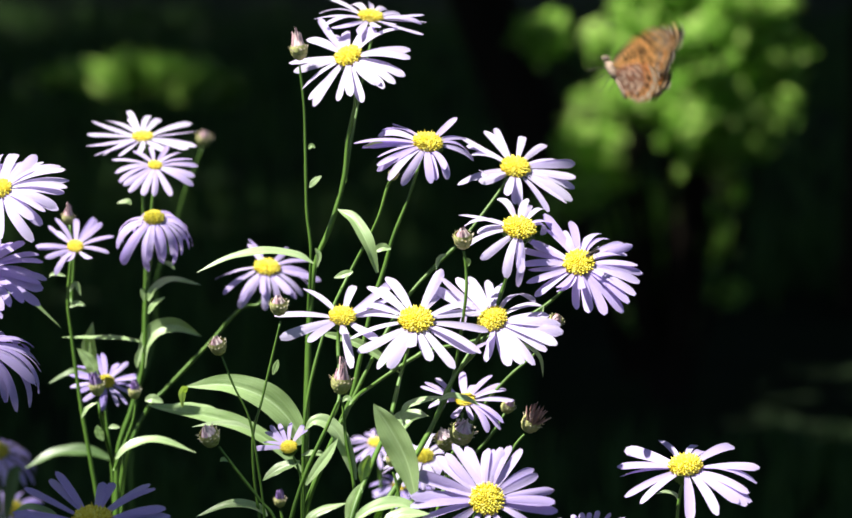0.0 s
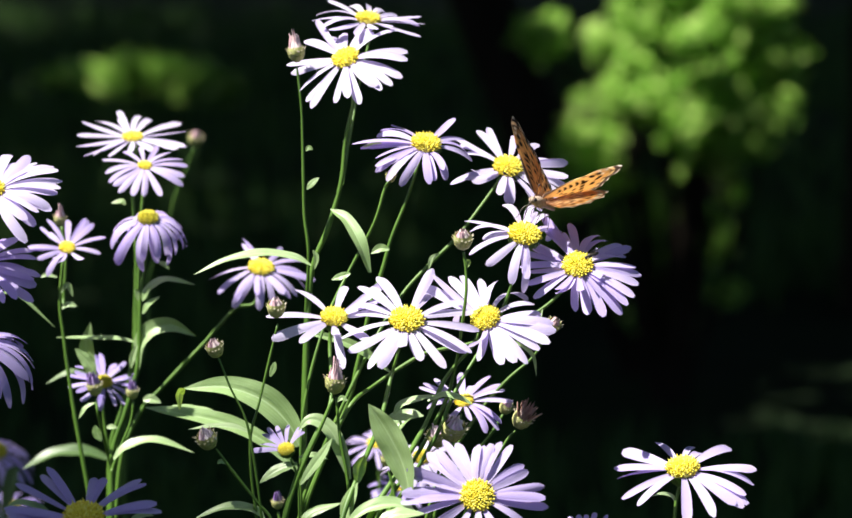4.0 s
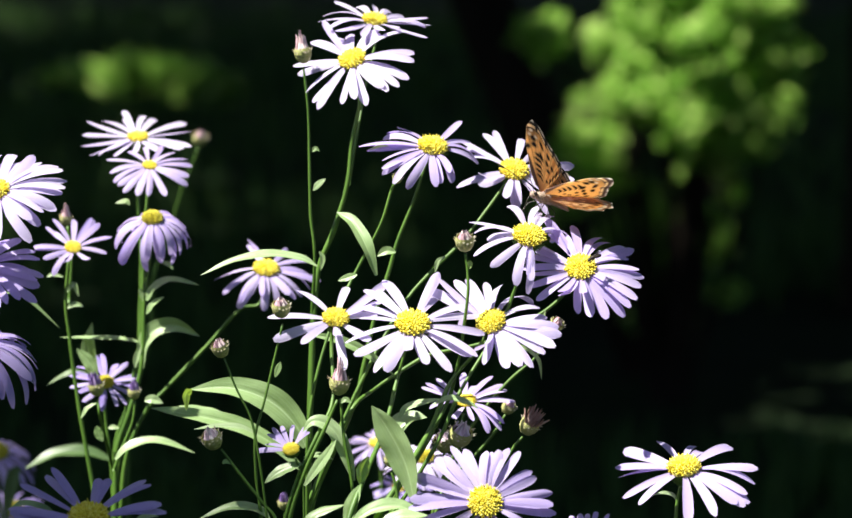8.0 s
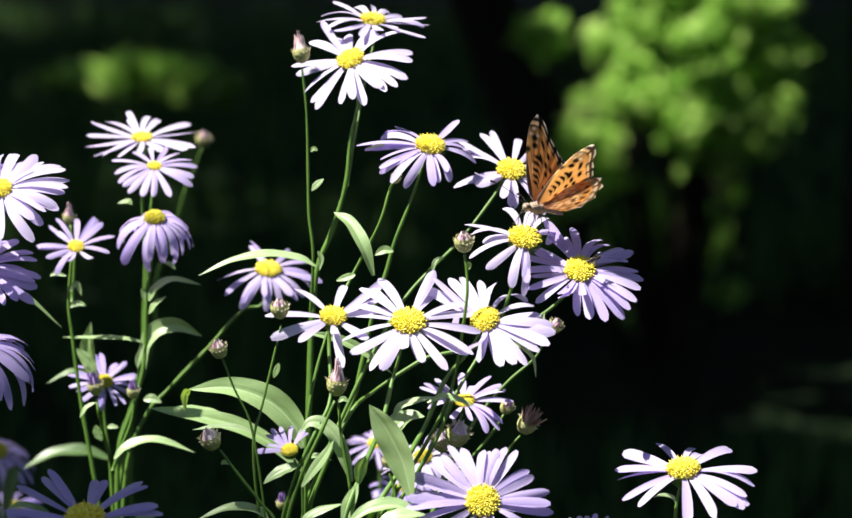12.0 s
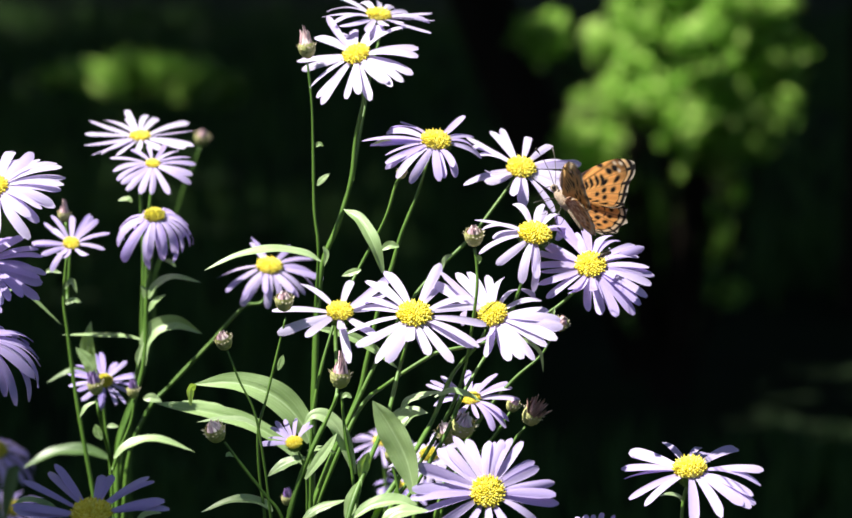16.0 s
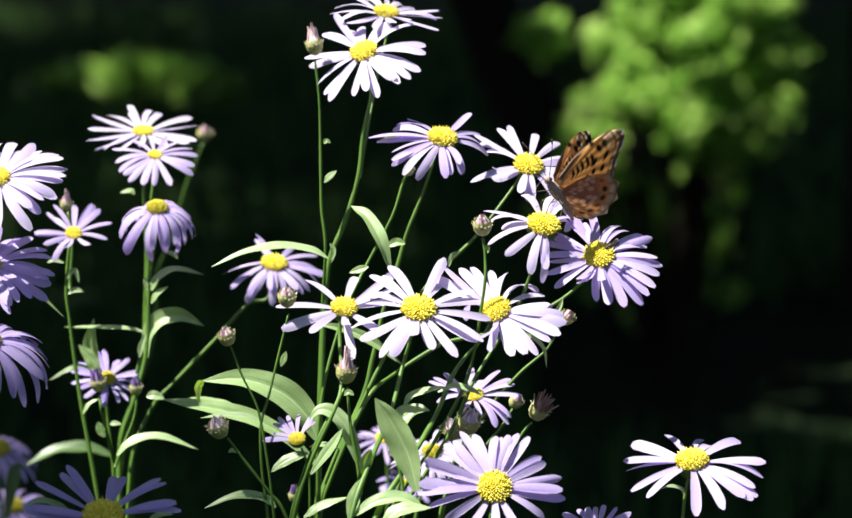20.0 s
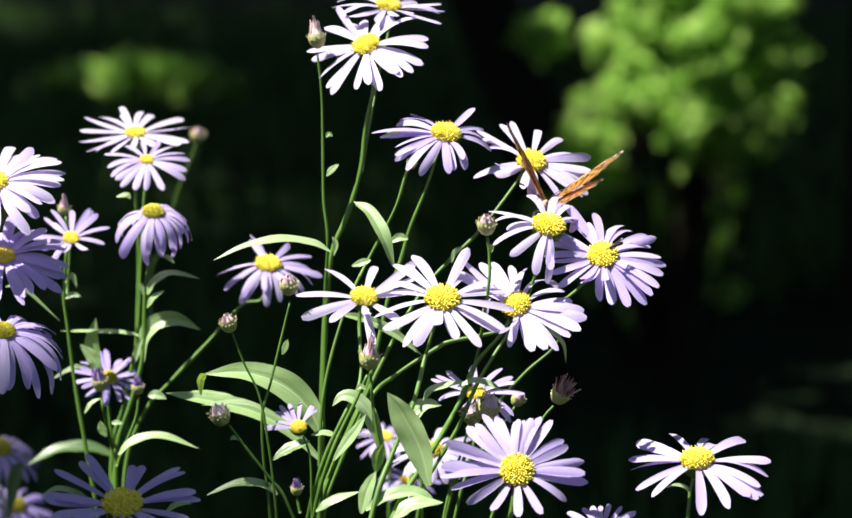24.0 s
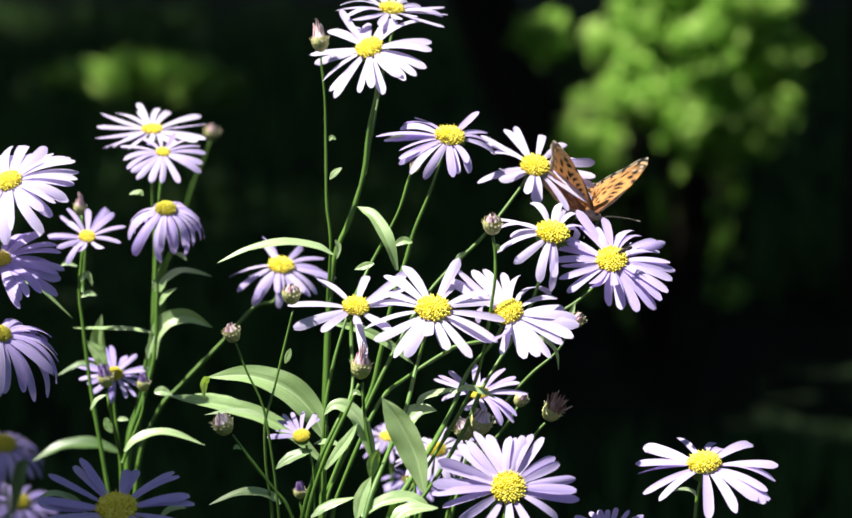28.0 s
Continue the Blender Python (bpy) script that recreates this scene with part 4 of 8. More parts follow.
aster("D", "aster with one drooping pale lilac flower", (-0.03, 1.257, 0), [(0.0325, 1.2536, 1.0802), (0.0299, 1.2521, 1.0694), (0.024, 1.2498, 1.0537), (0.0094, 1.2366, 1.0315), (0.0022, 1.2314, 1.0156), (-0.0086, 1.2288, 0.9973), (-0.0184, 1.2266, 0.982)], 0.0008, 0.0008)
flower("D", (0.0340, 1.2514, 1.0864), (0.107, -0.531, 0.841), 0.0227, 21, 0.56, 0.0065, "pale", 0, 5, rays=[(-177, 21.0, -21), (-139, 18.8, -18), (-114, 20.9, -19), (-100, 18.8, -15), (-94, 22.6, -25), (31, 20.9, -39), (32, 20.9, -22), (52, 20.9, -11), (65, 20.9, -12), (74, 20.9, -6), (97, 20.9, -6), (142, 22.6, -21), (156, 22.6, -3), (158, 16.7, -27)])
aster("Db", "thin aster stem with one round pink bud", (-0.03, 1.256, 0), [(0.0135, 1.2333, 1.0796), (0.0144, 1.2323, 1.0723), (0.014, 1.2306, 1.0607), (0.0094, 1.2337, 1.0321), (0.0022, 1.2304, 1.0157), (-0.0086, 1.2278, 0.9975), (-0.0184, 1.2257, 0.9822)], 0.0008, 0.0007)
bud("Db", (0.0133, 1.2339, 1.0839), (-0.031, -0.342, 0.939), 0.0043, "pink")
leaf("Db", [(0.0142, 1.2329, 1.0769), (0.0152, 1.2327, 1.0758), (0.0148, 1.2325, 1.0738)], 0.0019)
aster("E", "aster with one open violet-lilac flower facing outwards", (-0.044, 1.261, 0), [(0.0547, 1.2618, 1.067), (0.0491, 1.2608, 1.0601), (0.0401, 1.2599, 1.0532), (0.0232, 1.2586, 1.0443), (0.0012, 1.2579, 1.0393), (-0.0038, 1.2576, 1.037), (-0.0187, 1.2513, 1.0281), (-0.0284, 1.2382, 1.0209), (-0.0411, 1.2322, 0.9928), (-0.0445, 1.2306, 0.9811)], 0.0008, 0.0008)
flower("E", (0.0550, 1.2378, 1.0754), (-0.102, -0.721, 0.686), 0.0233, 33, 0.14, 0.0061, "lilac", 2, 6, rays=[(-176, 20.9, 5), (-167, 18.4, -1), (-145, 20.6, 4), (-134, 20.6, -1), (-108, 22.9, 31), (-99, 22.9, 28), (-94, 20.6, 4), (-82, 22.9, 31), (-75, 22.9, 3), (-58, 22.9, -6), (-45, 24.7, -11), (-39, 24.7, -3), (-31, 24.7, -1), (-14, 22.9, -8), (-2, 23.1, -7), (4, 21.0, -3), (29, 18.3, -12), (29, 20.6, 1), (39, 18.3, -3), (74, 22.9, -29), (83, 22.9, -26), (99, 20.6, -5), (115, 22.9, -24), (122, 24.7, 5), (126, 20.6, -4), (154, 20.6, -6), (158, 24.7, 12), (165, 22.9, -3)])
leaf("E", [(0.043, 1.2553, 1.0563), (0.0414, 1.2547, 1.052), (0.038, 1.2543, 1.0494)], 0.0018)
aster("Eb", "thin aster stem with a small green bud", (-0.019, 1.289, 0), [(0.0455, 1.269, 1.0461), (0.0405, 1.2676, 1.0367), (0.0304, 1.2664, 1.0277), (0.0193, 1.2646, 1.0148), (0.0072, 1.2618, 0.9948), (0.0012, 1.259, 0.9749)], 0.0011, 0.0006)
bud("Eb", (0.0479, 1.2693, 1.0482), (0.383, -0.544, 0.746), 0.0034, "pink")
aster("F", "aster with a sparse flower of few pale petals", (-0.047, 1.241, 0), [(-0.0314, 1.2395, 1.0518), (-0.0318, 1.2383, 1.0436), (-0.0312, 1.2259, 1.0269), (-0.0357, 1.2175, 1.0176), (-0.043, 1.2133, 1.0023), (-0.0482, 1.211, 0.9854)], 0.0008, 0.0008)
flower("F", (-0.0300, 1.2331, 1.0565), (0.069, -0.5, 0.863), 0.0215, 14, 0.12, 0.0053, "pale", 1, 7, spin=0.2, rays=[(-166, 25.1, -3), (-150, 18.6, 0), (-108, 23.2, 26), (-100, 25.1, -6), (-63, 18.6, 7), (9, 20.9, -5), (17, 23.2, 2), (30, 25.1, 14), (62, 23.2, -7), (107, 23.2, -5), (163, 24.4, -1)])
leaf("F", [(-0.0407, 1.2588, 1.0459), (-0.0288, 1.2585, 1.0433), (-0.0188, 1.2578, 1.0383), (-0.0088, 1.2567, 1.0304)], 0.0038)
aster("G", "aster with one broad pale lilac flower in full bloom", (-0.034, 1.211, 0), [(-0.0051, 1.2361, 1.0495), (-0.0071, 1.235, 1.0412), (-0.0096, 1.2337, 1.0325), (-0.0134, 1.2178, 1.0195), (-0.0198, 1.1939, 1.0076), (-0.0262, 1.1806, 0.992)], 0.0013, 0.0008)
flower("G", (-0.0035, 1.2251, 1.0568), (0, -0.588, 0.809), 0.0241, 25, 0.18, 0.0068, "pale", 0, 8, rays=[(-170, 25.3, -8), (-143, 25.3, -2), (-125, 25.3, -6), (-110, 25.3, 0), (-97, 25.3, 24), (-80, 20.2, -1), (-60, 25.3, -6), (-35, 25.3, -5), (-29, 27.3, -3), (-7, 25.9, -5), (20, 25.3, -9), (29, 22.8, -3), (63, 25.3, -21), (72, 27.3, 2), (110, 27.3, -4), (126, 22.8, -3), (134, 25.3, -1), (144, 22.8, -10), (167, 20.2, -7)])
aster("H", "aster with one pale lilac flower tilted aside", (-0.03, 1.211, 0), [(0.0221, 1.2342, 1.0499), (0.0184, 1.2333, 1.0435), (0.0094, 1.2318, 1.0328), (0.0021, 1.2147, 1.0191), (-0.0084, 1.1925, 1.005), (-0.0177, 1.1806, 0.992)], 0.0014, 0.0008)
flower("H", (0.0238, 1.2319, 1.0555), (-0.269, -0.595, 0.757), 0.0242, 24, 0.18, 0.0059, "pale", 1, 9, rays=[(-73, 19.9, 1), (-70, 24.9, 30), (-57, 22.4, -3), (-45, 24.9, -1), (-37, 26.9, -5), (-23, 24.9, -7), (-16, 26.9, -5), (-8, 26.9, -5), (-2, 24.9, -6), (15, 20.0, -5), (47, 19.9, -18), (81, 24.9, -31), (109, 24.9, -16), (114, 22.4, -4), (128, 26.9, -2), (136, 26.9, 3), (145, 24.9, -23), (151, 24.9, -38), (157, 26.9, 22), (160, 26.9, 17)])
leaf("H", [(0.0318, 1.2437, 1.0457), (0.0377, 1.2433, 1.0428), (0.0416, 1.2427, 1.0389), (0.0426, 1.2418, 1.032)], 0.0016)
leaf("H", [(0.0031, 1.2159, 1.0277), (0.0089, 1.2162, 1.03), (0.0147, 1.216, 1.0287), (0.0195, 1.2157, 1.0262)], 0.0033, face=(0, -0.6, 1))
leaf("H", [(-0.0091, 1.2201, 1.022), (-0.0062, 1.2207, 1.0259), (0.0002, 1.221, 1.0278), (0.006, 1.2211, 1.0288)], 0.0035, face=(0, -0.6, 1))
aster("I", "small aster half hidden behind stems and buds", (-0.018, 1.289, 0), [(0.0137, 1.2646, 1.0148), (0.0109, 1.2629, 1.0028), (0.0072, 1.2612, 0.9908), (0.0032, 1.259, 0.9749)], 0.001, 0.0006)
flower("I", (0.0145, 1.2603, 1.0210), (-0.115, -0.439, 0.891), 0.0180, 22, 0.26, 0.0040, "lilac", 0, 10, rays=[(-179, 14.9, -13), (-97, 16.6, 14), (-70, 16.6, 11), (-43, 17.9, -13), (-31, 17.9, -18), (-25, 17.9, -9), (13, 17.9, -5), (35, 16.6, -4), (57, 17.9, -6), (72, 17.9, -1), (89, 16.6, -17), (108, 16.6, 4), (146, 17.9, 5), (158, 17.9, 10), (173, 17.9, 12)])
bud("I", (0.0307, 1.2797, 1.0144), (0.433, -0.391, 0.812), 0.0033, "pink")
branch("I", [(0.0297, 1.2793, 1.012), (0.0246, 1.2782, 1.004), (0.0155, 1.2768, 0.9939), (0.0077, 1.2759, 0.9878)])
aster("Ib", "aster stem with two fat pink buds close together", (-0.018, 1.257, 0), [(0.0129, 1.2306, 1.0101), (0.0114, 1.2296, 1.0033), (0.0071, 1.2283, 0.9936), (0.0031, 1.2266, 0.982)], 0.001, 0.0006)
bud("Ib", (0.0129, 1.2311, 1.0136), (0.28, -0.461, 0.842), 0.0054, "full")
bud("Ib", (0.0071, 1.2406, 1.0092), (-0.296, -0.382, 0.875), 0.0046, "full")
branch("Ib", [(0.0071, 1.24, 1.0053), (0.0081, 1.2392, 0.9994), (0.0061, 1.2379, 0.9906)])
aster("Ih", "aster stem with one withered pink bud", (-0.011, 1.26, 0), [(0.0356, 1.234, 1.0125), (0.0316, 1.2333, 1.0076), (0.0238, 1.2312, 0.993), (0.0169, 1.2296, 0.9813)], 0.001, 0.0006)
bud("Ih", (0.038, 1.2316, 1.0173), (0.41, -0.469, 0.782), 0.0045, "dry")
aster("J", "aster with one large violet-lilac flower low in the clump", (-0.01, 1.237, 0), [(0.0213, 1.2105, 0.9894), (0.0201, 1.2092, 0.9799), (0.0176, 1.2073, 0.9665)], 0.0014, 0.0009)
flower("J", (0.0215, 1.2013, 0.9958), (0, -0.866, 0.5), 0.0255, 31, 0.11, 0.0065, "lilac", 2, 11, rays=[(-176, 26.6, -1), (-165, 23.7, -5), (-143, 22.7, 13), (-116, 20.1, 19), (-87, 20.1, 20), (-64, 20.1, 16), (-30, 20.2, -7), (-12, 24.9, -2), (-1, 23.6, 2), (10, 23.5, 6), (27, 20.1, -2), (41, 20.1, -3), (57, 22.7, -3), (69, 22.7, -7), (76, 20.1, -1), (87, 20.1, -11), (95, 20.1, -10), (105, 22.7, -11), (116, 25.2, -9), (132, 22.7, -5), (138, 25.2, -12), (155, 26.2, 8), (164, 25.2, 5), (174, 26.2, 2)])
aster("K", "lone aster with one pale flower beside the clump", (0.029, 1.253, 0), [(0.0926, 1.2267, 0.9969), (0.0912, 1.2258, 0.9902), (0.0904, 1.2247, 0.9824), (0.0893, 1.2228, 0.9688)], 0.0012, 0.0008)
flower("K", (0.0927, 1.2177, 1.0051), (-0.108, -0.343, 0.933), 0.0260, 19, 0.26, 0.0066, "lilac", 1, 12, rays=[(-179, 25.7, -4), (-178, 25.7, -13), (-134, 25.7, -5), (-119, 25.7, -2), (-74, 27.8, -11), (-50, 27.8, -8), (-34, 25.7, -11), (-30, 27.8, -12), (-20, 27.8, -13), (-14, 25.7, -9), (5, 25.7, -14), (11, 26.2, -5), (53, 25.7, -10), (85, 25.7, -20), (99, 25.7, -14), (124, 25.7, -5), (153, 25.7, -1), (158, 27.8, -3)])
leaf("K", [(0.0912, 1.2256, 0.9892), (0.0899, 1.226, 0.9921), (0.0863, 1.2262, 0.9931), (0.0824, 1.226, 0.9921)], 0.0014)
aster("X", "low aster whose petal tips reach up", (0.012, 1.252, 0), [(0.0599, 1.2236, 0.9746), (0.0589, 1.222, 0.963)], 0.0012, 0.0008)
flower("X", (0.0593, 1.2191, 0.9786), (0, -0.53, 0.848), 0.0160, 24, 0.06, 0.0043, "lilac", 0, 13)
aster("L", "two lilac asters close together above dark ground", (-0.086, 1.338, 0), [(-0.1075, 1.328, 1.1066), (-0.1091, 1.3257, 1.0905), (-0.1079, 1.3219, 1.0636), (-0.1083, 1.319, 1.0429), (-0.1091, 1.3161, 1.0222), (-0.1127, 1.3136, 1.0046), (-0.1183, 1.3112, 0.987), (-0.1192, 1.308, 0.9642)], 0.0013, 0.0008)
flower("L", (-0.1092, 1.3287, 1.1120), (0, -0.342, 0.94), 0.0222, 24, 0.08, 0.0046, "pale", 2, 14, rays=[(-153, 24.2, 2), (-135, 24.2, 0), (-127, 22.4, 2), (-111, 22.4, 4), (-84, 22.4, 10), (-58, 22.4, 9), (-27, 22.4, 2), (-17, 24.2, 3), (6, 22.4, 3), (28, 22.4, 2), (73, 22.4, -5), (92, 22.4, -3), (110, 22.4, 5), (116, 22.4, -5), (133, 22.4, 0), (155, 24.2, 5), (176, 22.4, 3)])
aster("M", "smaller lilac aster below its neighbour", (-0.085, 1.333, 0), [(-0.1039, 1.3215, 1.0969), (-0.1054, 1.3193, 1.0808), (-0.1066, 1.3158, 1.056), (-0.1079, 1.3123, 1.0313), (-0.1133, 1.3083, 1.0024), (-0.1187, 1.3031, 0.9653)], 0.0012, 0.0007)
flower("M", (-0.1035, 1.3171, 1.1018), (0.07, -0.485, 0.872), 0.0170, 27, 0.28, 0.0031, "lilac", 2, 15, rays=[(-176, 15.9, -10), (-154, 16.7, -7), (-137, 16.7, -7), (-125, 18.0, -9), (-109, 16.7, -11), (-91, 16.7, -11), (-76, 18.0, -8), (-43, 18.0, -11), (-28, 16.7, -4), (8, 18.0, -9), (27, 16.7, -7), (51, 16.7, -9), (67, 16.7, -5), (96, 16.7, -8), (118, 16.7, -11), (158, 18.0, -5)])
aster("N", "fading aster with hanging lilac petals", (-0.085, 1.313, 0), [(-0.1032, 1.2987, 1.0782), (-0.104, 1.2972, 1.0671), (-0.1059, 1.2949, 1.0508), (-0.1069, 1.2915, 1.0264), (-0.1116, 1.2889, 1.0082), (-0.1169, 1.2866, 0.9919), (-0.1174, 1.2835, 0.9696)], 0.0014, 0.0009)
flower("N", (-0.102, 1.2896, 1.085), (0, -0.342, 0.94), 0.0204, 27, 0.82, 0.0047, "lilac", 3, 16)
leaf("N", [(-0.1046, 1.2899, 1.0516), (-0.102, 1.2907, 1.0566), (-0.0948, 1.2911, 1.0599), (-0.0836, 1.2908, 1.0577)], 0.0045, face=(0, -0.5, 1))
leaf("N", [(-0.1042, 1.2843, 1.0473), (-0.1016, 1.2848, 1.0511), (-0.0973, 1.2852, 1.054)], 0.0031, face=(0, -0.5, 1))
leaf("N", [(-0.1059, 1.285, 1.0523), (-0.1063, 1.2854, 1.0554), (-0.1071, 1.2857, 1.0574)], 0.0020)
leaf("N", [(-0.1067, 1.2912, 1.0244), (-0.1059, 1.2925, 1.0336), (-0.1014, 1.2933, 1.0396), (-0.0931, 1.2935, 1.0413), (-0.0839, 1.2929, 1.037)], 0.0070, face=(-0.6, -1, 0.3))
leaf("N", [(-0.1075, 1.2975, 1.0337), (-0.1151, 1.2978, 1.0354), (-0.1275, 1.2978, 1.0358), (-0.1398, 1.2978, 1.0358)], 0.0027, face=(0, -0.5, 1))
leaf("N", [(-0.1108, 1.2902, 1.0896), (-0.1124, 1.2904, 1.0911), (-0.1165, 1.2903, 1.0902)], 0.0022)
leaf("N", [(-0.1063, 1.2826, 1.0352), (-0.1083, 1.2819, 1.0302), (-0.1087, 1.2813, 1.0261)], 0.0024)
leaf("N", [(-0.0985, 1.2871, 1.0675), (-0.0955, 1.287, 1.0665), (-0.0935, 1.2867, 1.0644)], 0.0020)
aster("Nb", "thin stem with one bud out in the shade", (-0.089, 1.402, 0), [(-0.0903, 1.3926, 1.0997), (-0.0941, 1.3912, 1.0892), (-0.0989, 1.3896, 1.078), (-0.1061, 1.386, 1.0523), (-0.1123, 1.3838, 1.0371), (-0.114, 1.3796, 1.0067), (-0.1237, 1.375, 0.9742), (-0.125, 1.3716, 0.9503)], 0.0011, 0.0006)
bud("Nb", (-0.0914, 1.4231, 1.1009), (0.15, -0.376, 0.914), 0.0046, "pink")
aster("O", "small lilac aster with narrow petals", (-0.088, 1.318, 0), [(-0.1347, 1.3023, 1.0674), (-0.1359, 1.2998, 1.0501), (-0.1345, 1.2981, 1.0378), (-0.1306, 1.2941, 1.0093), (-0.1234, 1.2884, 0.9685)], 0.0012, 0.0007)
flower("O", (-0.1324, 1.2980, 1.0731), (0.058, -0.643, 0.764), 0.0156, 16, 0.18, 0.0035, "lilac", 2, 17, rays=[(-174, 14.9, -3), (-146, 13.4, 4), (-123, 14.9, -9), (-113, 14.9, 30), (-97, 14.9, 26), (-57, 14.9, 26), (-6, 13.5, -5), (21, 16.0, 2), (44, 16.0, 3), (52, 16.0, 3), (68, 16.0, 9), (86, 16.0, -3), (115, 16.0, 6), (135, 11.9, -6), (136, 16.0, -2), (180, 15.4, 2)])
bud("O", (-0.1378, 1.3243, 1.0806), (0.082, -0.208, 0.975), 0.0031, "tall")
branch("O", [(-0.1366, 1.3189, 1.0783), (-0.135, 1.3173, 1.0663), (-0.136, 1.3147, 1.0478)])
leaf("O", [(-0.1348, 1.2955, 1.0549), (-0.1321, 1.2959, 1.0579), (-0.1301, 1.2952, 1.0533)], 0.0023)
leaf("O", [(-0.1346, 1.2946, 1.0488), (-0.1317, 1.2948, 1.0504), (-0.128, 1.2947, 1.0494)], 0.0023)
leaf("O", [(-0.1362, 1.2963, 1.061), (-0.1403, 1.2965, 1.062), (-0.1428, 1.2963, 1.061)], 0.0018)
aster("P", "aster with crowded white-lilac petals", (-0.113, 1.279, 0), [(-0.1569, 1.2653, 1.0917), (-0.1595, 1.2633, 1.0779), (-0.1645, 1.2592, 1.0482), (-0.1685, 1.2492, 0.977)], 0.0013, 0.0008)
flower("P", (-0.1567, 1.2613, 1.0992), (-0.186, -0.591, 0.785), 0.0251, 34, 0.24, 0.0054, "pale", 0, 18)
aster("Q", "violet-lilac aster among darker leaves", (-0.116, 1.289, 0), [(-0.165, 1.2713, 1.0626), (-0.1678, 1.269, 1.0467), (-0.1719, 1.2646, 1.0148), (-0.1739, 1.259, 0.9749)], 0.0013, 0.0008)
flower("Q", (-0.164, 1.2671, 1.0689), (0.069, -0.5, 0.863), 0.0261, 30, 0.18, 0.0048, "lilac", 0, 19)
aster("R", "shaded violet aster with drooping petals", (-0.113, 1.264, 0), [(-0.163, 1.2427, 1.0389), (-0.1646, 1.2411, 1.0272), (-0.1665, 1.2372, 0.9998), (-0.1685, 1.2345, 0.9803)], 0.0013, 0.0008)
flower("R", (-0.1608, 1.2385, 1.0452), (0.147, -0.409, 0.901), 0.0271, 30, 0.61, 0.0047, "lilac", 3, 20)
leaf("N", [(-0.1584, 1.2755, 1.0569), (-0.1544, 1.2756, 1.0573), (-0.1493, 1.2752, 1.0547), (-0.1372, 1.2736, 1.0435)], 0.0018)
aster("S", "violet aster with drooping petals behind a long leaf", (-0.086, 1.353, 0), [(-0.0632, 1.3357, 1.0542), (-0.0647, 1.3344, 1.0447), (-0.0727, 1.3341, 1.0422), (-0.0858, 1.3321, 1.028), (-0.1023, 1.3297, 1.0108), (-0.1104, 1.3284, 1.0018), (-0.1182, 1.3259, 0.984), (-0.1205, 1.3226, 0.961)], 0.0012, 0.0008)
flower("S", (-0.0616, 1.3316, 1.0606), (0.071, -0.454, 0.888), 0.0211, 27, 0.56, 0.0057, "lilac", 0, 21, rays=[(-164, 20.3, -29), (-137, 18.3, -23), (-125, 20.3, -28), (-107, 16.3, -6), (-95, 20.3, -19), (-78, 18.3, -20), (-65, 16.3, -10), (-59, 18.3, -16), (-38, 18.3, -23), (-15, 22.2, -9), (-3, 20.3, -26), (10, 22.0, -22), (32, 22.0, -10), (54, 20.3, -7), (101, 20.3, 2), (110, 20.3, -4), (167, 22.0, -20)])
aster("T", "small fading violet aster in the shade", (-0.086, 1.338, 0), [(-0.1238, 1.3149, 1.0139), (-0.1229, 1.3132, 1.0015), (-0.1211, 1.3112, 0.987), (-0.1196, 1.308, 0.9642)], 0.0011, 0.0007)
flower("T", (-0.1229, 1.3155, 1.018), (0.186, -0.591, 0.785), 0.0146, 18, 0.11, 0.0036, "violet", 3, 22)
bud("T", (-0.1234, 1.2807, 1.0217), (-0.163, -0.21, 0.964), 0.0039, "violet")
branch("T", [(-0.123, 1.28, 1.0171), (-0.1218, 1.279, 1.01), (-0.1211, 1.2973, 0.9961), (-0.12, 1.3106, 0.9828)])
bud("T", (-0.1096, 1.2903, 1.0179), (0, -0.122, 0.993), 0.0031, "violet")
branch("T", [(-0.1091, 1.2898, 1.0147), (-0.1104, 1.2886, 1.0061), (-0.1153, 1.2869, 0.9939), (-0.1176, 1.286, 0.9874)])
leaf("T", [(-0.1234, 1.2798, 1.0156), (-0.127, 1.2796, 1.0136), (-0.1295, 1.279, 1.0096)], 0.0022, face=(0, -0.5, 1))
leaf("T", [(-0.1219, 1.2876, 0.999), (-0.1235, 1.288, 1.0021), (-0.1243, 1.2885, 1.0051)], 0.0035)
leaf("T", [(-0.1198, 1.2883, 1.0041), (-0.1178, 1.2884, 1.0045), (-0.1153, 1.2883, 1.0041)], 0.0021)
leaf("T", [(-0.1161, 1.2768, 0.9939), (-0.1108, 1.2775, 0.9989), (-0.0996, 1.2778, 1.0013), (-0.0847, 1.2771, 0.9963)], 0.0049, face=(0, -0.5, 1))
leaf("T", [(-0.1262, 1.3107, 1.0199), (-0.1289, 1.3116, 1.0261), (-0.1296, 1.3126, 1.0333), (-0.1279, 1.3138, 1.042)], 0.0062, face=(0.2, -1, 0.2))
leaf("T", [(-0.1258, 1.306, 1.0218), (-0.1285, 1.3067, 1.027), (-0.1336, 1.3075, 1.0325)], 0.0050, face=(0.3, -1, 0.2))
leaf("T", [(-0.1308, 1.3405, 1.0158), (-0.1393, 1.3407, 1.0175), (-0.1489, 1.34, 1.0124)], 0.0034, face=(0, -0.5, 1), mat=SHADED_LEAF)
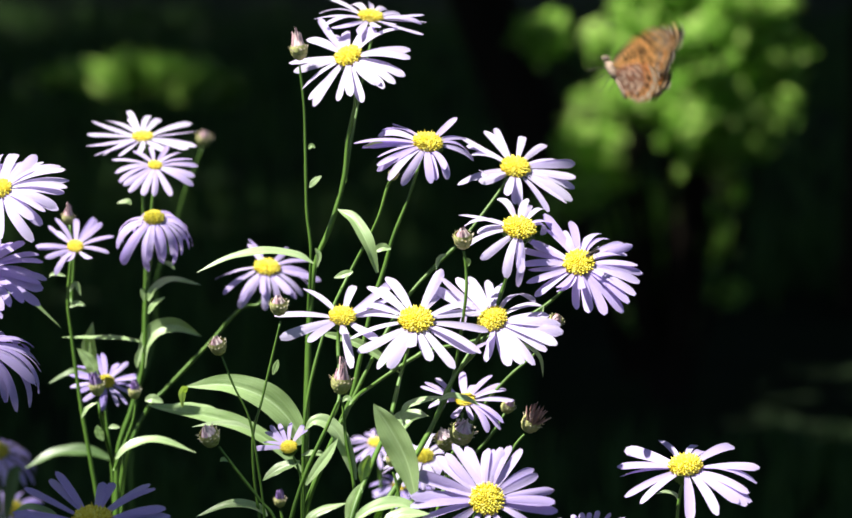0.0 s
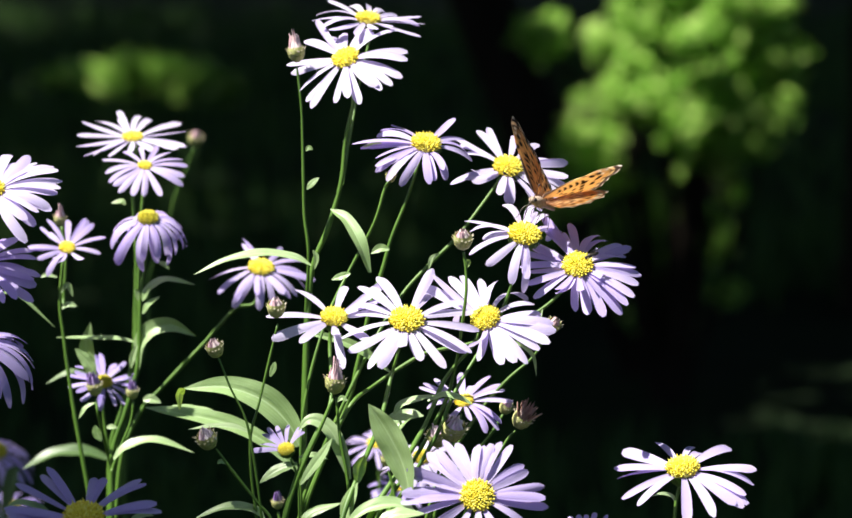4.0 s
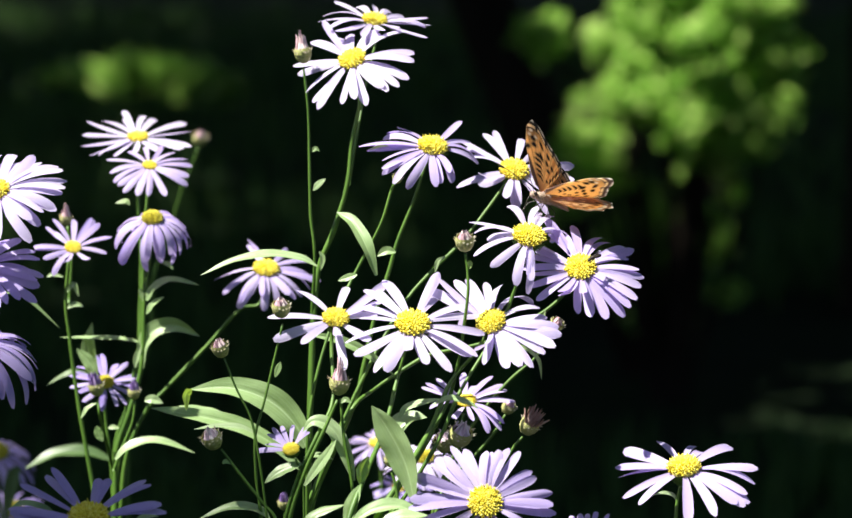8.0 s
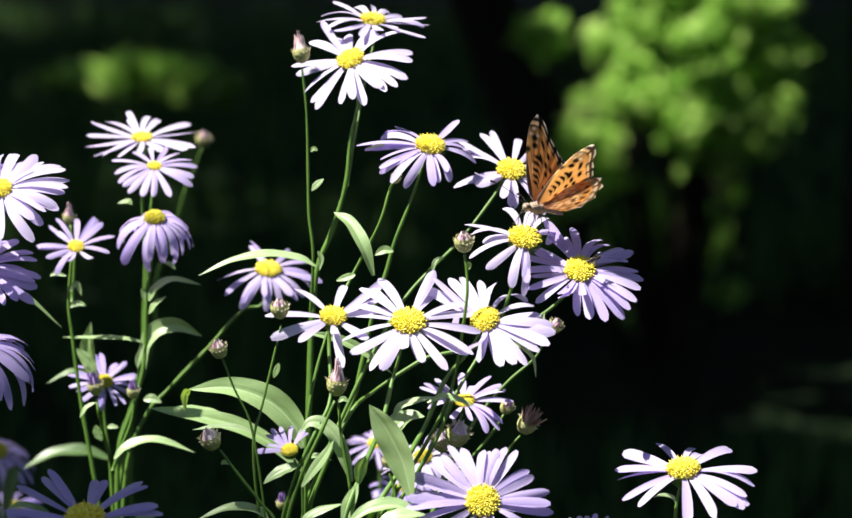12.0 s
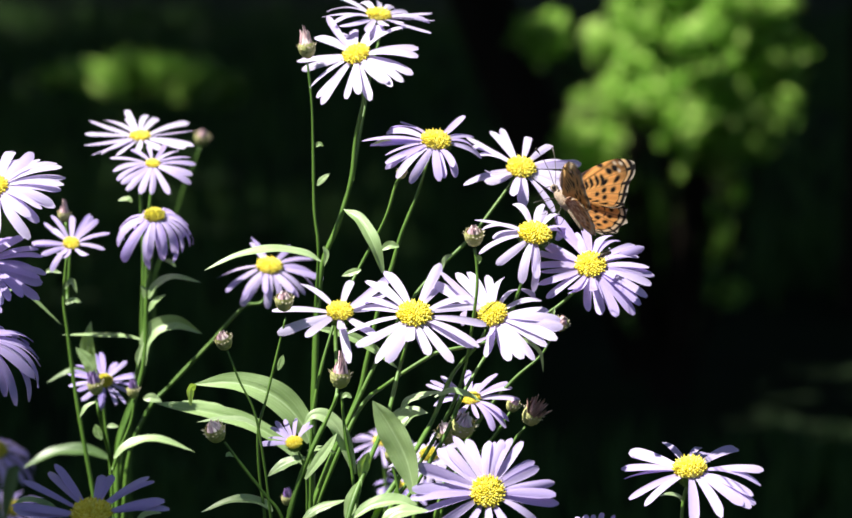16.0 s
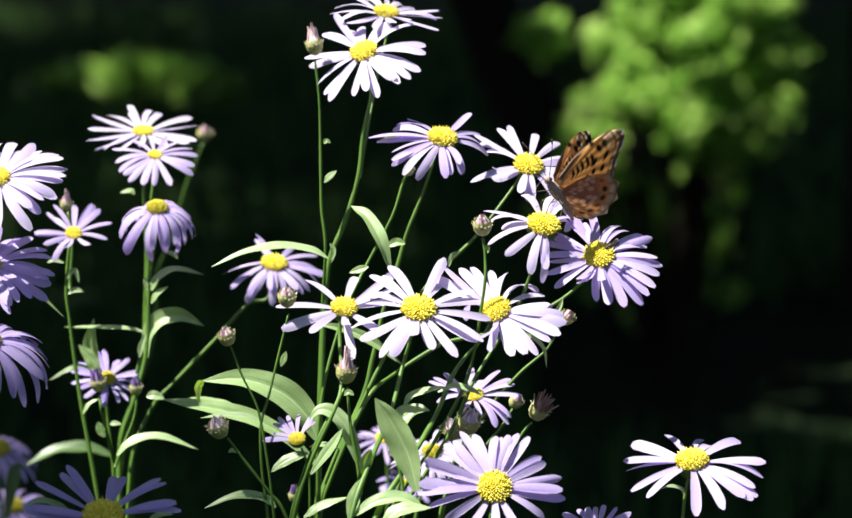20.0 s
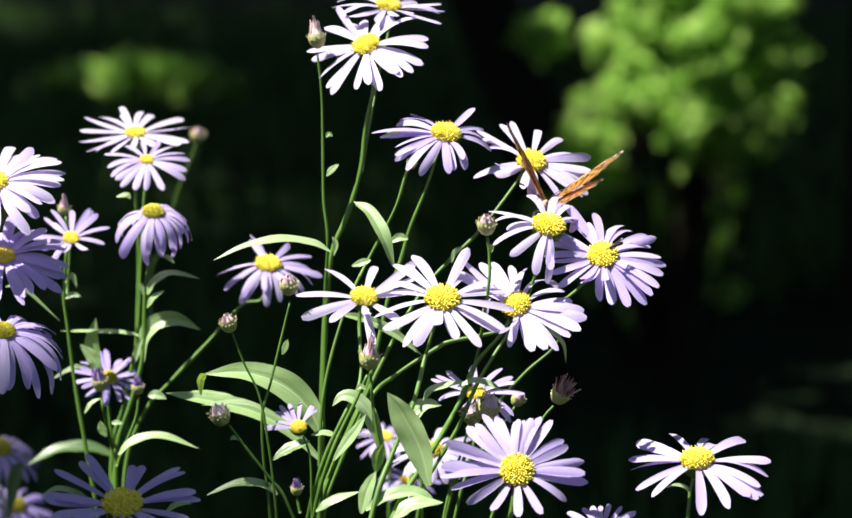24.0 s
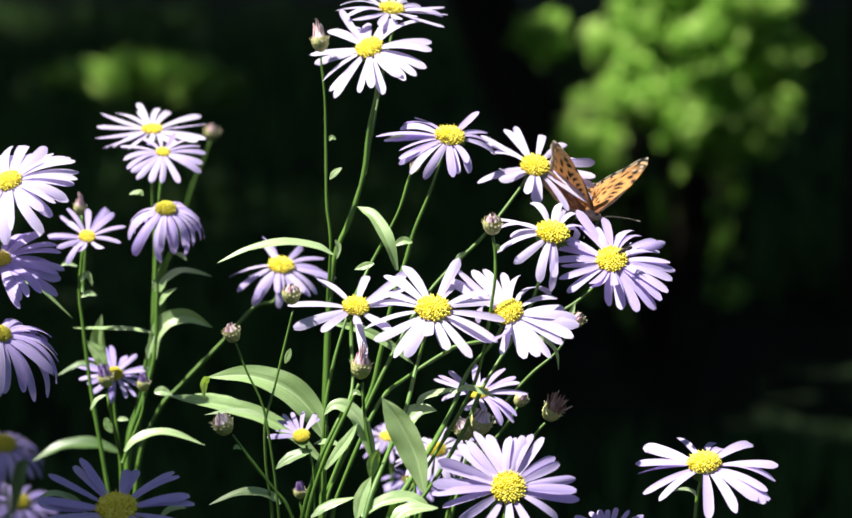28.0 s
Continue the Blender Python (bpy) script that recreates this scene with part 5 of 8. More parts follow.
leaf("T", [(-0.1306, 1.4143, 0.9663), (-0.1407, 1.4147, 0.9696), (-0.1543, 1.4147, 0.969), (-0.1678, 1.4137, 0.9623)], 0.0077, face=(0, -0.5, 1), mat=SHADED_LEAF)
leaf("T", [(-0.1046, 1.28, 1.0165), (-0.1016, 1.28, 1.0171), (-0.0975, 1.2798, 1.0156)], 0.0037)
aster("V", "large violet aster in the shade with ragged petals", (-0.083, 1.198, 0), [(-0.1153, 1.1705, 0.9923), (-0.1145, 1.169, 0.9812), (-0.1138, 1.1677, 0.9719)], 0.0014, 0.0009)
flower("V", (-0.1145, 1.1661, 0.9967), (0, -0.5, 0.866), 0.0257, 21, 0.0, 0.0076, "lilac", 2, 23, rays=[(-176, 27.4, 6), (-154, 26.7, 14), (-137, 24.0, 8), (-107, 26.7, 14), (-86, 26.7, 11), (-66, 26.7, 12), (-42, 26.7, 10), (-22, 26.7, 8), (6, 26.7, 0), (10, 25.4, 5), (12, 22.9, 6), (41, 26.7, 0), (50, 26.7, 0), (72, 21.4, 0), (80, 21.4, -1), (121, 26.7, 7), (129, 26.7, 2), (147, 28.8, 4), (178, 26.9, 12)])
leaf("V", [(-0.1248, 1.1753, 0.9903), (-0.1304, 1.1761, 0.9959), (-0.1379, 1.1763, 0.9978), (-0.1436, 1.176, 0.9953)], 0.0034, face=(0, -0.5, 1))
leaf("V", [(-0.1004, 1.1753, 0.9903), (-0.0957, 1.1757, 0.9931), (-0.091, 1.1757, 0.9935)], 0.0034, face=(0, -0.5, 1))
aster("W", "blurred lilac aster far behind at the clump's edge", (-0.129, 1.616, 0), [(-0.2002, 1.5909, 0.9296), (-0.1989, 1.5886, 0.9132), (-0.1976, 1.5865, 0.8982)], 0.0014, 0.0009)
flower("W", (-0.2002, 1.5918, 0.9364), (0.144, -0.44, 0.886), 0.0241, 22, 0.56, 0.0061, "lilac", 3, 24)
flower("W", (-0.1973, 1.6273, 0.9011), (0.135, -0.517, 0.845), 0.0208, 20, 0.36, 0.0052, "violet", 3, 25)
leaf("W", [(-0.1939, 1.5676, 0.9075), (-0.1902, 1.5704, 0.9273), (-0.1864, 1.5711, 0.9323)], 0.0065, mat=SHADED_LEAF)
aster("c", "thin aster stem with one round pink bud", (-0.051, 1.24, 0), [(-0.0727, 1.2182, 1.044), (-0.0685, 1.2167, 1.0335), (-0.0631, 1.2151, 1.0224), (-0.06, 1.2129, 1.0067), (-0.0573, 1.21, 0.9856)], 0.0006, 0.0005)
bud("c", (-0.0741, 1.2187, 1.0475), (-0.229, -0.346, 0.91), 0.0039, "pink")
aster("d", "thin aster stem with one pinkish bud and a small bract", (-0.053, 1.245, 0), [(-0.052, 1.2248, 1.0553), (-0.0555, 1.2228, 1.0407), (-0.0588, 1.2208, 1.0268), (-0.0618, 1.2192, 1.0153), (-0.0614, 1.217, 0.9999), (-0.0594, 1.2149, 0.9845)], 0.0007, 0.0005)
bud("d", (-0.0526, 1.2256, 1.0609), (-0.032, -0.292, 0.956), 0.0041, "pink")
leaf("d", [(-0.0546, 1.2192, 1.037), (-0.0535, 1.2196, 1.0399), (-0.0527, 1.22, 1.0424)], 0.0023)
aster("e", "aster stem with one tall pink bud", (-0.046, 1.24, 0), [(-0.0309, 1.216, 1.0287), (-0.0356, 1.2146, 1.0182), (-0.0429, 1.2123, 1.0025), (-0.0482, 1.21, 0.9856)], 0.0012, 0.0008)
bud("e", (-0.0302, 1.2168, 1.0345), (0.083, -0.174, 0.981), 0.0046, "tall")
branch("e", [(-0.0298, 1.2181, 1.0289), (-0.0287, 1.2163, 1.0159), (-0.0263, 1.2144, 1.0024), (-0.0248, 1.2127, 0.9909)])
leaf("e", [(-0.0252, 1.215, 0.9996), (-0.0273, 1.216, 1.007), (-0.031, 1.2172, 1.0157), (-0.0357, 1.2179, 1.0201), (-0.0401, 1.2179, 1.0205), (-0.0434, 1.2174, 1.017)], 0.0058, face=(0.0, -0.8, 0.7))
leaf("e", [(-0.0426, 1.2088, 0.9991), (-0.0384, 1.2097, 1.005), (-0.0347, 1.2104, 1.0099), (-0.0313, 1.2111, 1.0153)], 0.0041, face=(-0.2, -0.8, 0.6))
aster("f", "aster stem with one cream and pink bud", (-0.049, 1.24, 0), [(-0.0737, 1.2137, 1.012), (-0.0665, 1.2123, 1.0025), (-0.0588, 1.211, 0.9929), (-0.0534, 1.21, 0.9856)], 0.0008, 0.0006)
bud("f", (-0.077, 1.2142, 1.0155), (-0.28, -0.461, 0.842), 0.0046, "full")
leaf("f", [(-0.0694, 1.2129, 1.0067), (-0.072, 1.2131, 1.0076), (-0.0733, 1.2129, 1.0067)], 0.0017)
leaf("f", [(-0.0615, 1.2292, 1.0144), (-0.0673, 1.2295, 1.0167), (-0.0752, 1.2296, 1.0173), (-0.0846, 1.2294, 1.0161)], 0.0031, face=(0, -0.5, 1))
leaf("f", [(-0.0567, 1.2151, 0.9865), (-0.061, 1.2156, 0.9899), (-0.0707, 1.2157, 0.9907), (-0.0823, 1.2151, 0.9861)], 0.0047, face=(0, -0.5, 1))
aster("U", "half-open aster with few violet petals", (-0.044, 1.24, 0), [(-0.0472, 1.2132, 1.0086), (-0.0447, 1.2121, 1.0009), (-0.0441, 1.21, 0.9856)], 0.0006, 0.0006)
flower("U", (-0.0489, 1.2137, 1.0122), (-0.133, -0.532, 0.837), 0.0132, 9, 0.06, 0.0033, "lilac", 1, 26, spin=1.2, span=2.4)
leaf("U", [(-0.0449, 1.2129, 1.0067), (-0.0491, 1.2128, 1.0055), (-0.054, 1.2125, 1.0032), (-0.0584, 1.212, 0.9998)], 0.0052, face=(0, -0.6, 1))
leaf("U", [(-0.0445, 1.2182, 1.008), (-0.0396, 1.2183, 1.0088), (-0.0338, 1.2181, 1.0072)], 0.0033, face=(0, -0.5, 1))
aster("g", "aster stem with one small round bud", (-0.025, 1.215, 0), [(-0.0114, 1.1879, 1.0082), (-0.0097, 1.1869, 1.0013), (-0.0093, 1.1855, 0.991)], 0.001, 0.0006)
bud("g", (-0.0117, 1.1885, 1.0124), (0, -0.375, 0.927), 0.0030, "pink")
aster("h", "leafy aster stem with broad pale green leaves", (-0.044, 1.261, 0), [(-0.0437, 1.2349, 1.0123), (-0.0441, 1.2333, 1.0006), (-0.0445, 1.2306, 0.9811)], 0.0008, 0.0008)
leaf("h", [(-0.0455, 1.2482, 1.0061), (-0.0495, 1.2494, 1.0144), (-0.0585, 1.2506, 1.0228), (-0.0724, 1.2512, 1.0276), (-0.0883, 1.2511, 1.027)], 0.0107, face=(-0.24, -0.75, 0.66))
leaf("h", [(-0.0872, 1.2492, 1.0273), (-0.0892, 1.2489, 1.0253), (-0.089, 1.2481, 1.0194)], 0.0048, face=(1, -0.6, 0))
leaf("h", [(-0.0456, 1.2762, 0.9898), (-0.0578, 1.2778, 1.0009), (-0.07, 1.2787, 1.0076), (-0.0823, 1.2792, 1.011), (-0.0945, 1.2795, 1.0132), (-0.1046, 1.2797, 1.0148)], 0.0069, face=(-0.2, -0.7, 0.8))
leaf("h", [(-0.0747, 1.289, 1.0092), (-0.0849, 1.2894, 1.0118), (-0.0952, 1.2897, 1.0138)], 0.0053, face=(-0.1, -0.6, 1))
bud("h", (-0.056, 1.3042, 0.9731), (0, -0.208, 0.978), 0.0029, "violet")
branch("h", [(-0.0558, 1.3037, 0.9698), (-0.0546, 1.3029, 0.9642)])
aster("k", "leafy aster stem with a wide upright leaf", (-0.028, 1.274, 0), [(-0.0097, 1.2462, 0.9919), (-0.0117, 1.2451, 0.984), (-0.0137, 1.244, 0.9761)], 0.001, 0.0008)
leaf("k", [(-0.0038, 1.2024, 0.9961), (-0.0071, 1.2041, 1.0085), (-0.0129, 1.2057, 1.0199), (-0.0184, 1.2069, 1.0282)], 0.0105, face=(-0.55, -0.65, 0.62))
leaf("k", [(-0.014, 1.2773, 0.9979), (-0.011, 1.2783, 1.005), (-0.0049, 1.279, 1.0096), (0.0008, 1.2791, 1.0104)], 0.0094, face=(0.2, -0.4, 1))
leaf("k", [(-0.0274, 1.2049, 0.9857), (-0.0254, 1.206, 0.9934), (-0.0223, 1.207, 1.0004)], 0.0052, face=(-0.25, -0.75, 0.62))
leaf("k", [(-0.0224, 1.2089, 0.9996), (-0.0216, 1.2097, 1.005), (-0.0197, 1.2103, 1.0096)], 0.0050, face=(0.6, -1, 0.2))
leaf("k", [(-0.0257, 1.2002, 0.9878), (-0.018, 1.2008, 0.9925), (-0.0084, 1.201, 0.9938), (-0.0008, 1.2004, 0.9897)], 0.0061, face=(0, -0.6, 1))
leaf("k", [(-0.016, 1.1949, 0.986), (-0.0094, 1.1956, 0.9911), (0.0011, 1.1957, 0.9917)], 0.0065, face=(0, -0.6, 1))
leaf("k", [(-0.0437, 1.2197, 0.9831), (-0.0378, 1.2203, 0.9873), (-0.0281, 1.2207, 0.9902)], 0.0043, face=(0, -0.6, 1))
leaf("k", [(-0.0262, 1.2307, 1.025), (-0.0282, 1.2308, 1.026), (-0.0298, 1.2306, 1.0247)], 0.0020)
aster("y", "pale aster behind the stems, out of focus", (-0.024, 1.362, 0), [(-0.0019, 1.3357, 0.9821), (-0.004, 1.3342, 0.9715), (-0.0072, 1.3322, 0.9567)], 0.0012, 0.0008)
flower("y", (-0.0009, 1.3361, 0.9846), (-0.072, -0.439, 0.896), 0.0175, 22, 0.36, 0.0043, "pale", 3, 27)
aster("z", "small violet asters behind the stems, out of focus", (-0.031, 1.499, 0), [(-0.0209, 1.4739, 0.9591), (-0.0197, 1.4722, 0.9475), (-0.0197, 1.4693, 0.9266)], 0.0012, 0.0008)
flower("z", (-0.0216, 1.4744, 0.9633), (0, -0.438, 0.899), 0.0146, 18, 0.16, 0.0038, "lilac", 2, 28)
flower("z", (-0.0115, 1.4718, 0.9447), (0, -0.358, 0.934), 0.0141, 18, 0.16, 0.0038, "violet", 2, 29)


# ---- movement ----
def lean(key, side, rise):
    """The stem swayed: its top goes side mm across and the whole rises by rise mm."""
    foot, height = ASTERS[key][1] + AWAY[key] * BACK.get(key, 0.0), TOPS[key]
    return Matrix.Translation(foot + Vector((0, 0, rise * 0.001))) @ Matrix.Rotation(math.asin(side * 0.001 / height), 4, "Y")


# How far each stem stands behind (+) or before (-) the plane of the clump, in metres
BACK = {"A": 0.05, "Ab": 0.05, "B": 0.03, "C": 0.02, "D": -0.012, "J": -0.022, "k": -0.02, "Ib": -0.01, "L": 0.08, "M": 0.06, "N": 0.06, "O": 0.06, "S": 0.05, "T": 0.05, "Nb": 0.3}
TOPS = {"A": 1.142, "Ab": 1.146, "B": 1.111, "B2": 1.102, "C": 1.101, "D": 1.080, "Db": 1.080, "E": 1.067, "Eb": 1.046, "F": 1.052, "G": 1.050, "H": 1.050, "I": 1.015, "Ib": 1.010, "Ih": 1.012, "J": 0.989, "K": 0.997, "X": 0.975, "L": 1.107, "M": 1.097, "N": 1.078, "Nb": 1.100, "O": 1.067, "P": 1.092, "Q": 1.063, "R": 1.039, "S": 1.054, "T": 1.014, "V": 0.992, "W": 0.930, "c": 1.044, "d": 1.055, "e": 1.029, "f": 1.012, "U": 1.009, "g": 1.008, "h": 1.012, "k": 0.992, "y": 0.982, "z": 0.959}


def motions():
    for key in ("A", "Ab", "B2", "h",):
        walk(ASTERS[key][0], [(t, lean(key, a, b)) for t, a, b in (
            (0, 0.0, -0.0), (0.5, 0.6, -0.0), (1, 1.2, -0.8), (1.5, -0.6, -0.6), (2, 0.4, -0.2), (2.5, 0.4, -0.0), (3, -0.6, -0.2), (3.5, -1.0, -0.6),
            (5.5, 0.0, -0.8), (6, 0.9, -0.8), (6.5, 1.2, -0.2), (7, 1.8, -0.2), (7.5, 1.8, -0.2), (8, 1.5, -1.1), (8.5, 1.5, -0.5), (9, 2.4, 0.1),
            (9.5, 3.3, 0.1), (10, 2.1, 0.1), (10.5, 0.9, -0.5), (11, 2.7, -0.5), (11.5, 2.4, -0.5), (12, 0.9, -1.1), (12.5, 0.3, -1.1), (14.5, 1.8, 0.4),
            (15, 2.1, 0.1), (15.5, 2.4, 0.1), (16, 3.0, 0.7), (16.5, 3.3, 1.0), (17, 3.6, 1.3), (17.5, 5.2, 2.5), (18, 2.1, 1.0), (18.5, 6.1, 3.5),
            (19, 4.9, 2.5), (19.5, 3.3, 2.5), (20, 5.8, 1.9), (20.5, 6.4, 2.5), (21, 6.1, 1.9), (21.5, 4.9, 1.6), (23.5, 2.4, 1.6), (24, 6.7, 4.4),
            (24.5, 6.7, 4.1), (25, 5.8, 4.4), (25.5, 7.0, 2.8), (26, 6.7, 3.5), (26.5, 9.7, 4.4), (27, 11.8, 3.8), (27.5, 10.9, 3.5), (28, 7.9, 3.2),
        )])
    for key in ("B",):
        walk(ASTERS[key][0], [(t, lean(key, a, b)) for t, a, b in (
            (0, 0.0, -0.0), (0.5, 0.3, -0.3), (1, 1.2, -0.9), (1.5, 0.3, -0.3), (2, 0.3, -0.3), (2.5, 0.0, -0.0), (3, -0.6, -0.0), (3.5, -0.6, -0.3),
            (5.5, 0.0, -0.3), (6, 0.6, -0.3), (6.5, 0.9, 0.3), (7, 1.5, 0.3), (7.5, 1.5, 0.3), (8, 1.8, -1.2), (8.5, 1.5, -0.3), (9, 2.4, 0.6),
            (9.5, 3.3, 0.3), (10, 1.5, 0.3), (10.5, 1.8, -0.3), (11, 2.7, -0.3), (11.5, 2.1, -0.3), (12, 0.9, -0.9), (12.5, 0.3, -0.9), (14.5, 1.8, 0.6),
            (15, 2.1, 0.3), (15.5, 2.1, 0.3), (16, 3.0, 0.9), (16.5, 3.3, 1.2), (17, 3.9, 1.5), (17.5, 4.8, 2.7), (18, 2.4, 1.5), (18.5, 6.3, 3.0),
            (19, 4.2, 2.4), (19.5, 3.3, 2.7), (20, 5.4, 2.1), (20.5, 6.0, 2.4), (21, 6.0, 1.8), (21.5, 4.8, 1.5), (23.5, 2.1, 1.8), (24, 6.6, 3.9),
            (24.5, 5.4, 4.2), (25, 6.3, 3.9), (25.5, 6.3, 2.7), (26, 6.3, 3.0), (26.5, 10.2, 3.0), (27, 11.1, 3.0), (27.5, 9.3, 3.6), (28, 8.1, 2.7),
        )])
    for key in ("C",):
        walk(ASTERS[key][0], [(t, lean(key, a, b)) for t, a, b in (
            (0, 0.0, -0.0), (0.5, 0.3, -0.3), (1, 0.5, -0.9), (1.5, -1.7, -0.1), (2, -1.8, -0.0), (2.5, -2.1, 0.3), (3, -2.8, 0.4), (3.5, -2.8, 0.1),
            (5.5, -2.2, -0.0), (6, -1.6, -0.0), (6.5, -1.3, 0.6), (7, -0.7, 0.5), (7.5, -0.7, 0.5), (8, -0.4, -1.0), (8.5, -0.8, -0.2), (9, 0.0, 0.7),
            (9.5, 0.8, 0.3), (10, -1.0, 0.2), (10.5, -0.8, -0.5), (11, -0.0, -0.5), (11.5, -0.5, -0.5), (12, -1.5, -1.1), (12.5, -1.9, -1.1), (14.5, 0.4, 0.0),
            (15, 0.9, -0.4), (15.5, 1.1, -0.5), (16, 2.2, -0.0), (16.5, 2.7, 0.1), (17, 3.5, 0.3), (17.5, 4.4, 1.6), (18, 2.0, 0.5), (18.5, 5.9, 2.1),
            (19, 3.7, 1.5), (19.5, 2.8, 1.9), (20, 4.9, 1.3), (20.5, 5.4, 1.6), (21, 5.4, 0.9), (21.5, 4.2, 0.6), (23.5, 1.4, 0.7), (24, 5.9, 2.9),
            (24.5, 4.7, 3.1), (25, 5.6, 2.8), (25.5, 5.6, 1.5), (26, 5.6, 1.7), (26.5, 9.5, 1.7), (27, 10.4, 1.6), (27.5, 8.6, 2.1), (28, 7.4, 1.1),
        )])
    for key in ("D",):
        walk(ASTERS[key][0], [(t, lean(key, a, b)) for t, a, b in (
            (0, 0.0, -0.0), (0.5, -1.2, 0.6), (1, 1.7, 0.0), (1.5, 3.0, -3.0), (2, 1.1, -2.4), (2.5, 1.3, -2.1), (3, 1.2, -1.2), (3.5, 1.9, -2.1),
            (5.5, 2.1, -2.0), (6, 3.1, -1.7), (6.5, 2.9, -1.0), (7, 3.6, -1.0), (7.5, 4.7, -0.1), (8, 3.6, -2.5), (8.5, 3.7, -2.3), (9, 5.6, -1.4),
            (9.5, 5.4, -0.6), (10, 3.1, -1.2), (10.5, 3.2, -3.2), (11, 3.9, -1.7), (11.5, 3.6, -2.7), (12, 2.0, -3.4), (12.5, 1.7, -3.8), (14.5, 4.1, -1.7),
            (15, 3.8, -2.3), (15.5, 4.7, -2.1), (16, 5.6, -1.6), (16.5, 6.5, -1.1), (17, 6.7, -0.9), (17.5, 7.4, 2.2), (18, 5.9, -0.3), (18.5, 9.6, 2.7),
            (19, 5.7, 1.7), (19.5, 6.3, 2.3), (20, 8.8, 1.9), (20.5, 9.7, 2.2), (21, 8.9, 1.5), (21.5, 6.2, 0.2), (23.5, 3.3, -0.6), (24, 10.6, 1.8),
            (24.5, 8.2, 3.6), (25, 10.1, 3.2), (25.5, 9.6, 2.2), (26, 9.2, 0.8), (26.5, 13.9, 0.6), (27, 14.1, 1.4), (27.5, 12.1, 1.2), (28, 12.0, -0.8),
        )])
    for key in ("Db",):
        walk(ASTERS[key][0], [(t, lean(key, a, b)) for t, a, b in (
            (0, 0.0, -0.0), (0.5, -1.2, 0.6), (1, 0.6, 0.9), (1.5, 0.9, -1.2), (2, -0.9, -0.6), (2.5, -0.6, -0.3), (3, -0.6, 0.6), (3.5, 0.0, -0.3),
            (5.5, -0.3, -0.3), (6, 0.6, -0.0), (6.5, 0.3, 0.6), (7, 0.9, 0.6), (7.5, 1.8, 1.5), (8, 0.6, -0.9), (8.5, 0.9, -0.6), (9, 3.0, 0.3),
            (9.5, 3.0, 1.2), (10, 0.9, 0.6), (10.5, 1.2, -1.2), (11, 2.1, 0.3), (11.5, 1.8, -0.6), (12, 0.3, -1.2), (12.5, 0.0, -1.5), (14.5, 2.4, 0.9),
            (15, 2.1, 0.3), (15.5, 3.0, 0.6), (16, 3.9, 1.2), (16.5, 4.8, 1.8), (17, 5.1, 2.1), (17.5, 5.7, 5.1), (18, 4.2, 2.7), (18.5, 7.8, 5.7),
            (19, 3.9, 4.8), (19.5, 4.5, 5.4), (20, 6.9, 5.1), (20.5, 7.8, 5.4), (21, 6.9, 4.8), (21.5, 4.2, 3.6), (23.5, 1.2, 3.0), (24, 8.4, 5.4),
            (24.5, 6.0, 7.2), (25, 7.8, 6.9), (25.5, 7.5, 6.3), (26, 7.2, 5.4), (26.5, 12.0, 5.7), (27, 12.2, 6.9), (27.5, 10.5, 7.2), (28, 10.5, 5.7),
        )])
    for key in ("E",):
        walk(ASTERS[key][0], [(t, lean(key, a, b)) for t, a, b in (
            (0, 0.0, -0.0), (0.5, -1.3, 0.6), (1, 0.5, 0.8), (1.5, 0.7, -1.4), (2, -1.2, -0.9), (2.5, -1.0, -0.6), (3, -1.0, 0.2), (3.5, -0.4, -0.7),
            (5.5, -0.5, -0.8), (6, 0.5, -0.5), (6.5, 0.2, 0.1), (7, 0.8, 0.1), (7.5, 1.8, 1.0), (8, 0.6, -1.5), (8.5, 0.9, -1.3), (9, 3.1, -0.4),
            (9.5, 3.1, 0.5), (10, 1.0, -0.2), (10.5, 1.3, -2.1), (11, 2.2, -0.6), (11.5, 1.9, -1.6), (12, 0.4, -2.3), (12.5, 0.1, -2.6), (14.5, 2.6, -0.4),
            (15, 2.3, -1.1), (15.5, 3.2, -0.8), (16, 4.2, -0.3), (16.5, 5.1, 0.3), (17, 5.4, 0.5), (17.5, 6.0, 3.6), (18, 4.4, 1.1), (18.5, 8.1, 4.2),
            (19, 4.1, 3.3), (19.5, 4.7, 3.9), (20, 7.1, 3.6), (20.5, 8.0, 3.9), (21, 7.0, 3.2), (21.5, 4.2, 2.0), (23.5, 1.1, 1.3), (24, 8.4, 3.8),
            (24.5, 5.9, 5.6), (25, 7.7, 5.3), (25.5, 7.6, 4.4), (26, 7.5, 3.2), (26.5, 12.6, 3.2), (27, 13.1, 4.2), (27.5, 11.5, 4.3), (28, 11.7, 2.4),
        )])
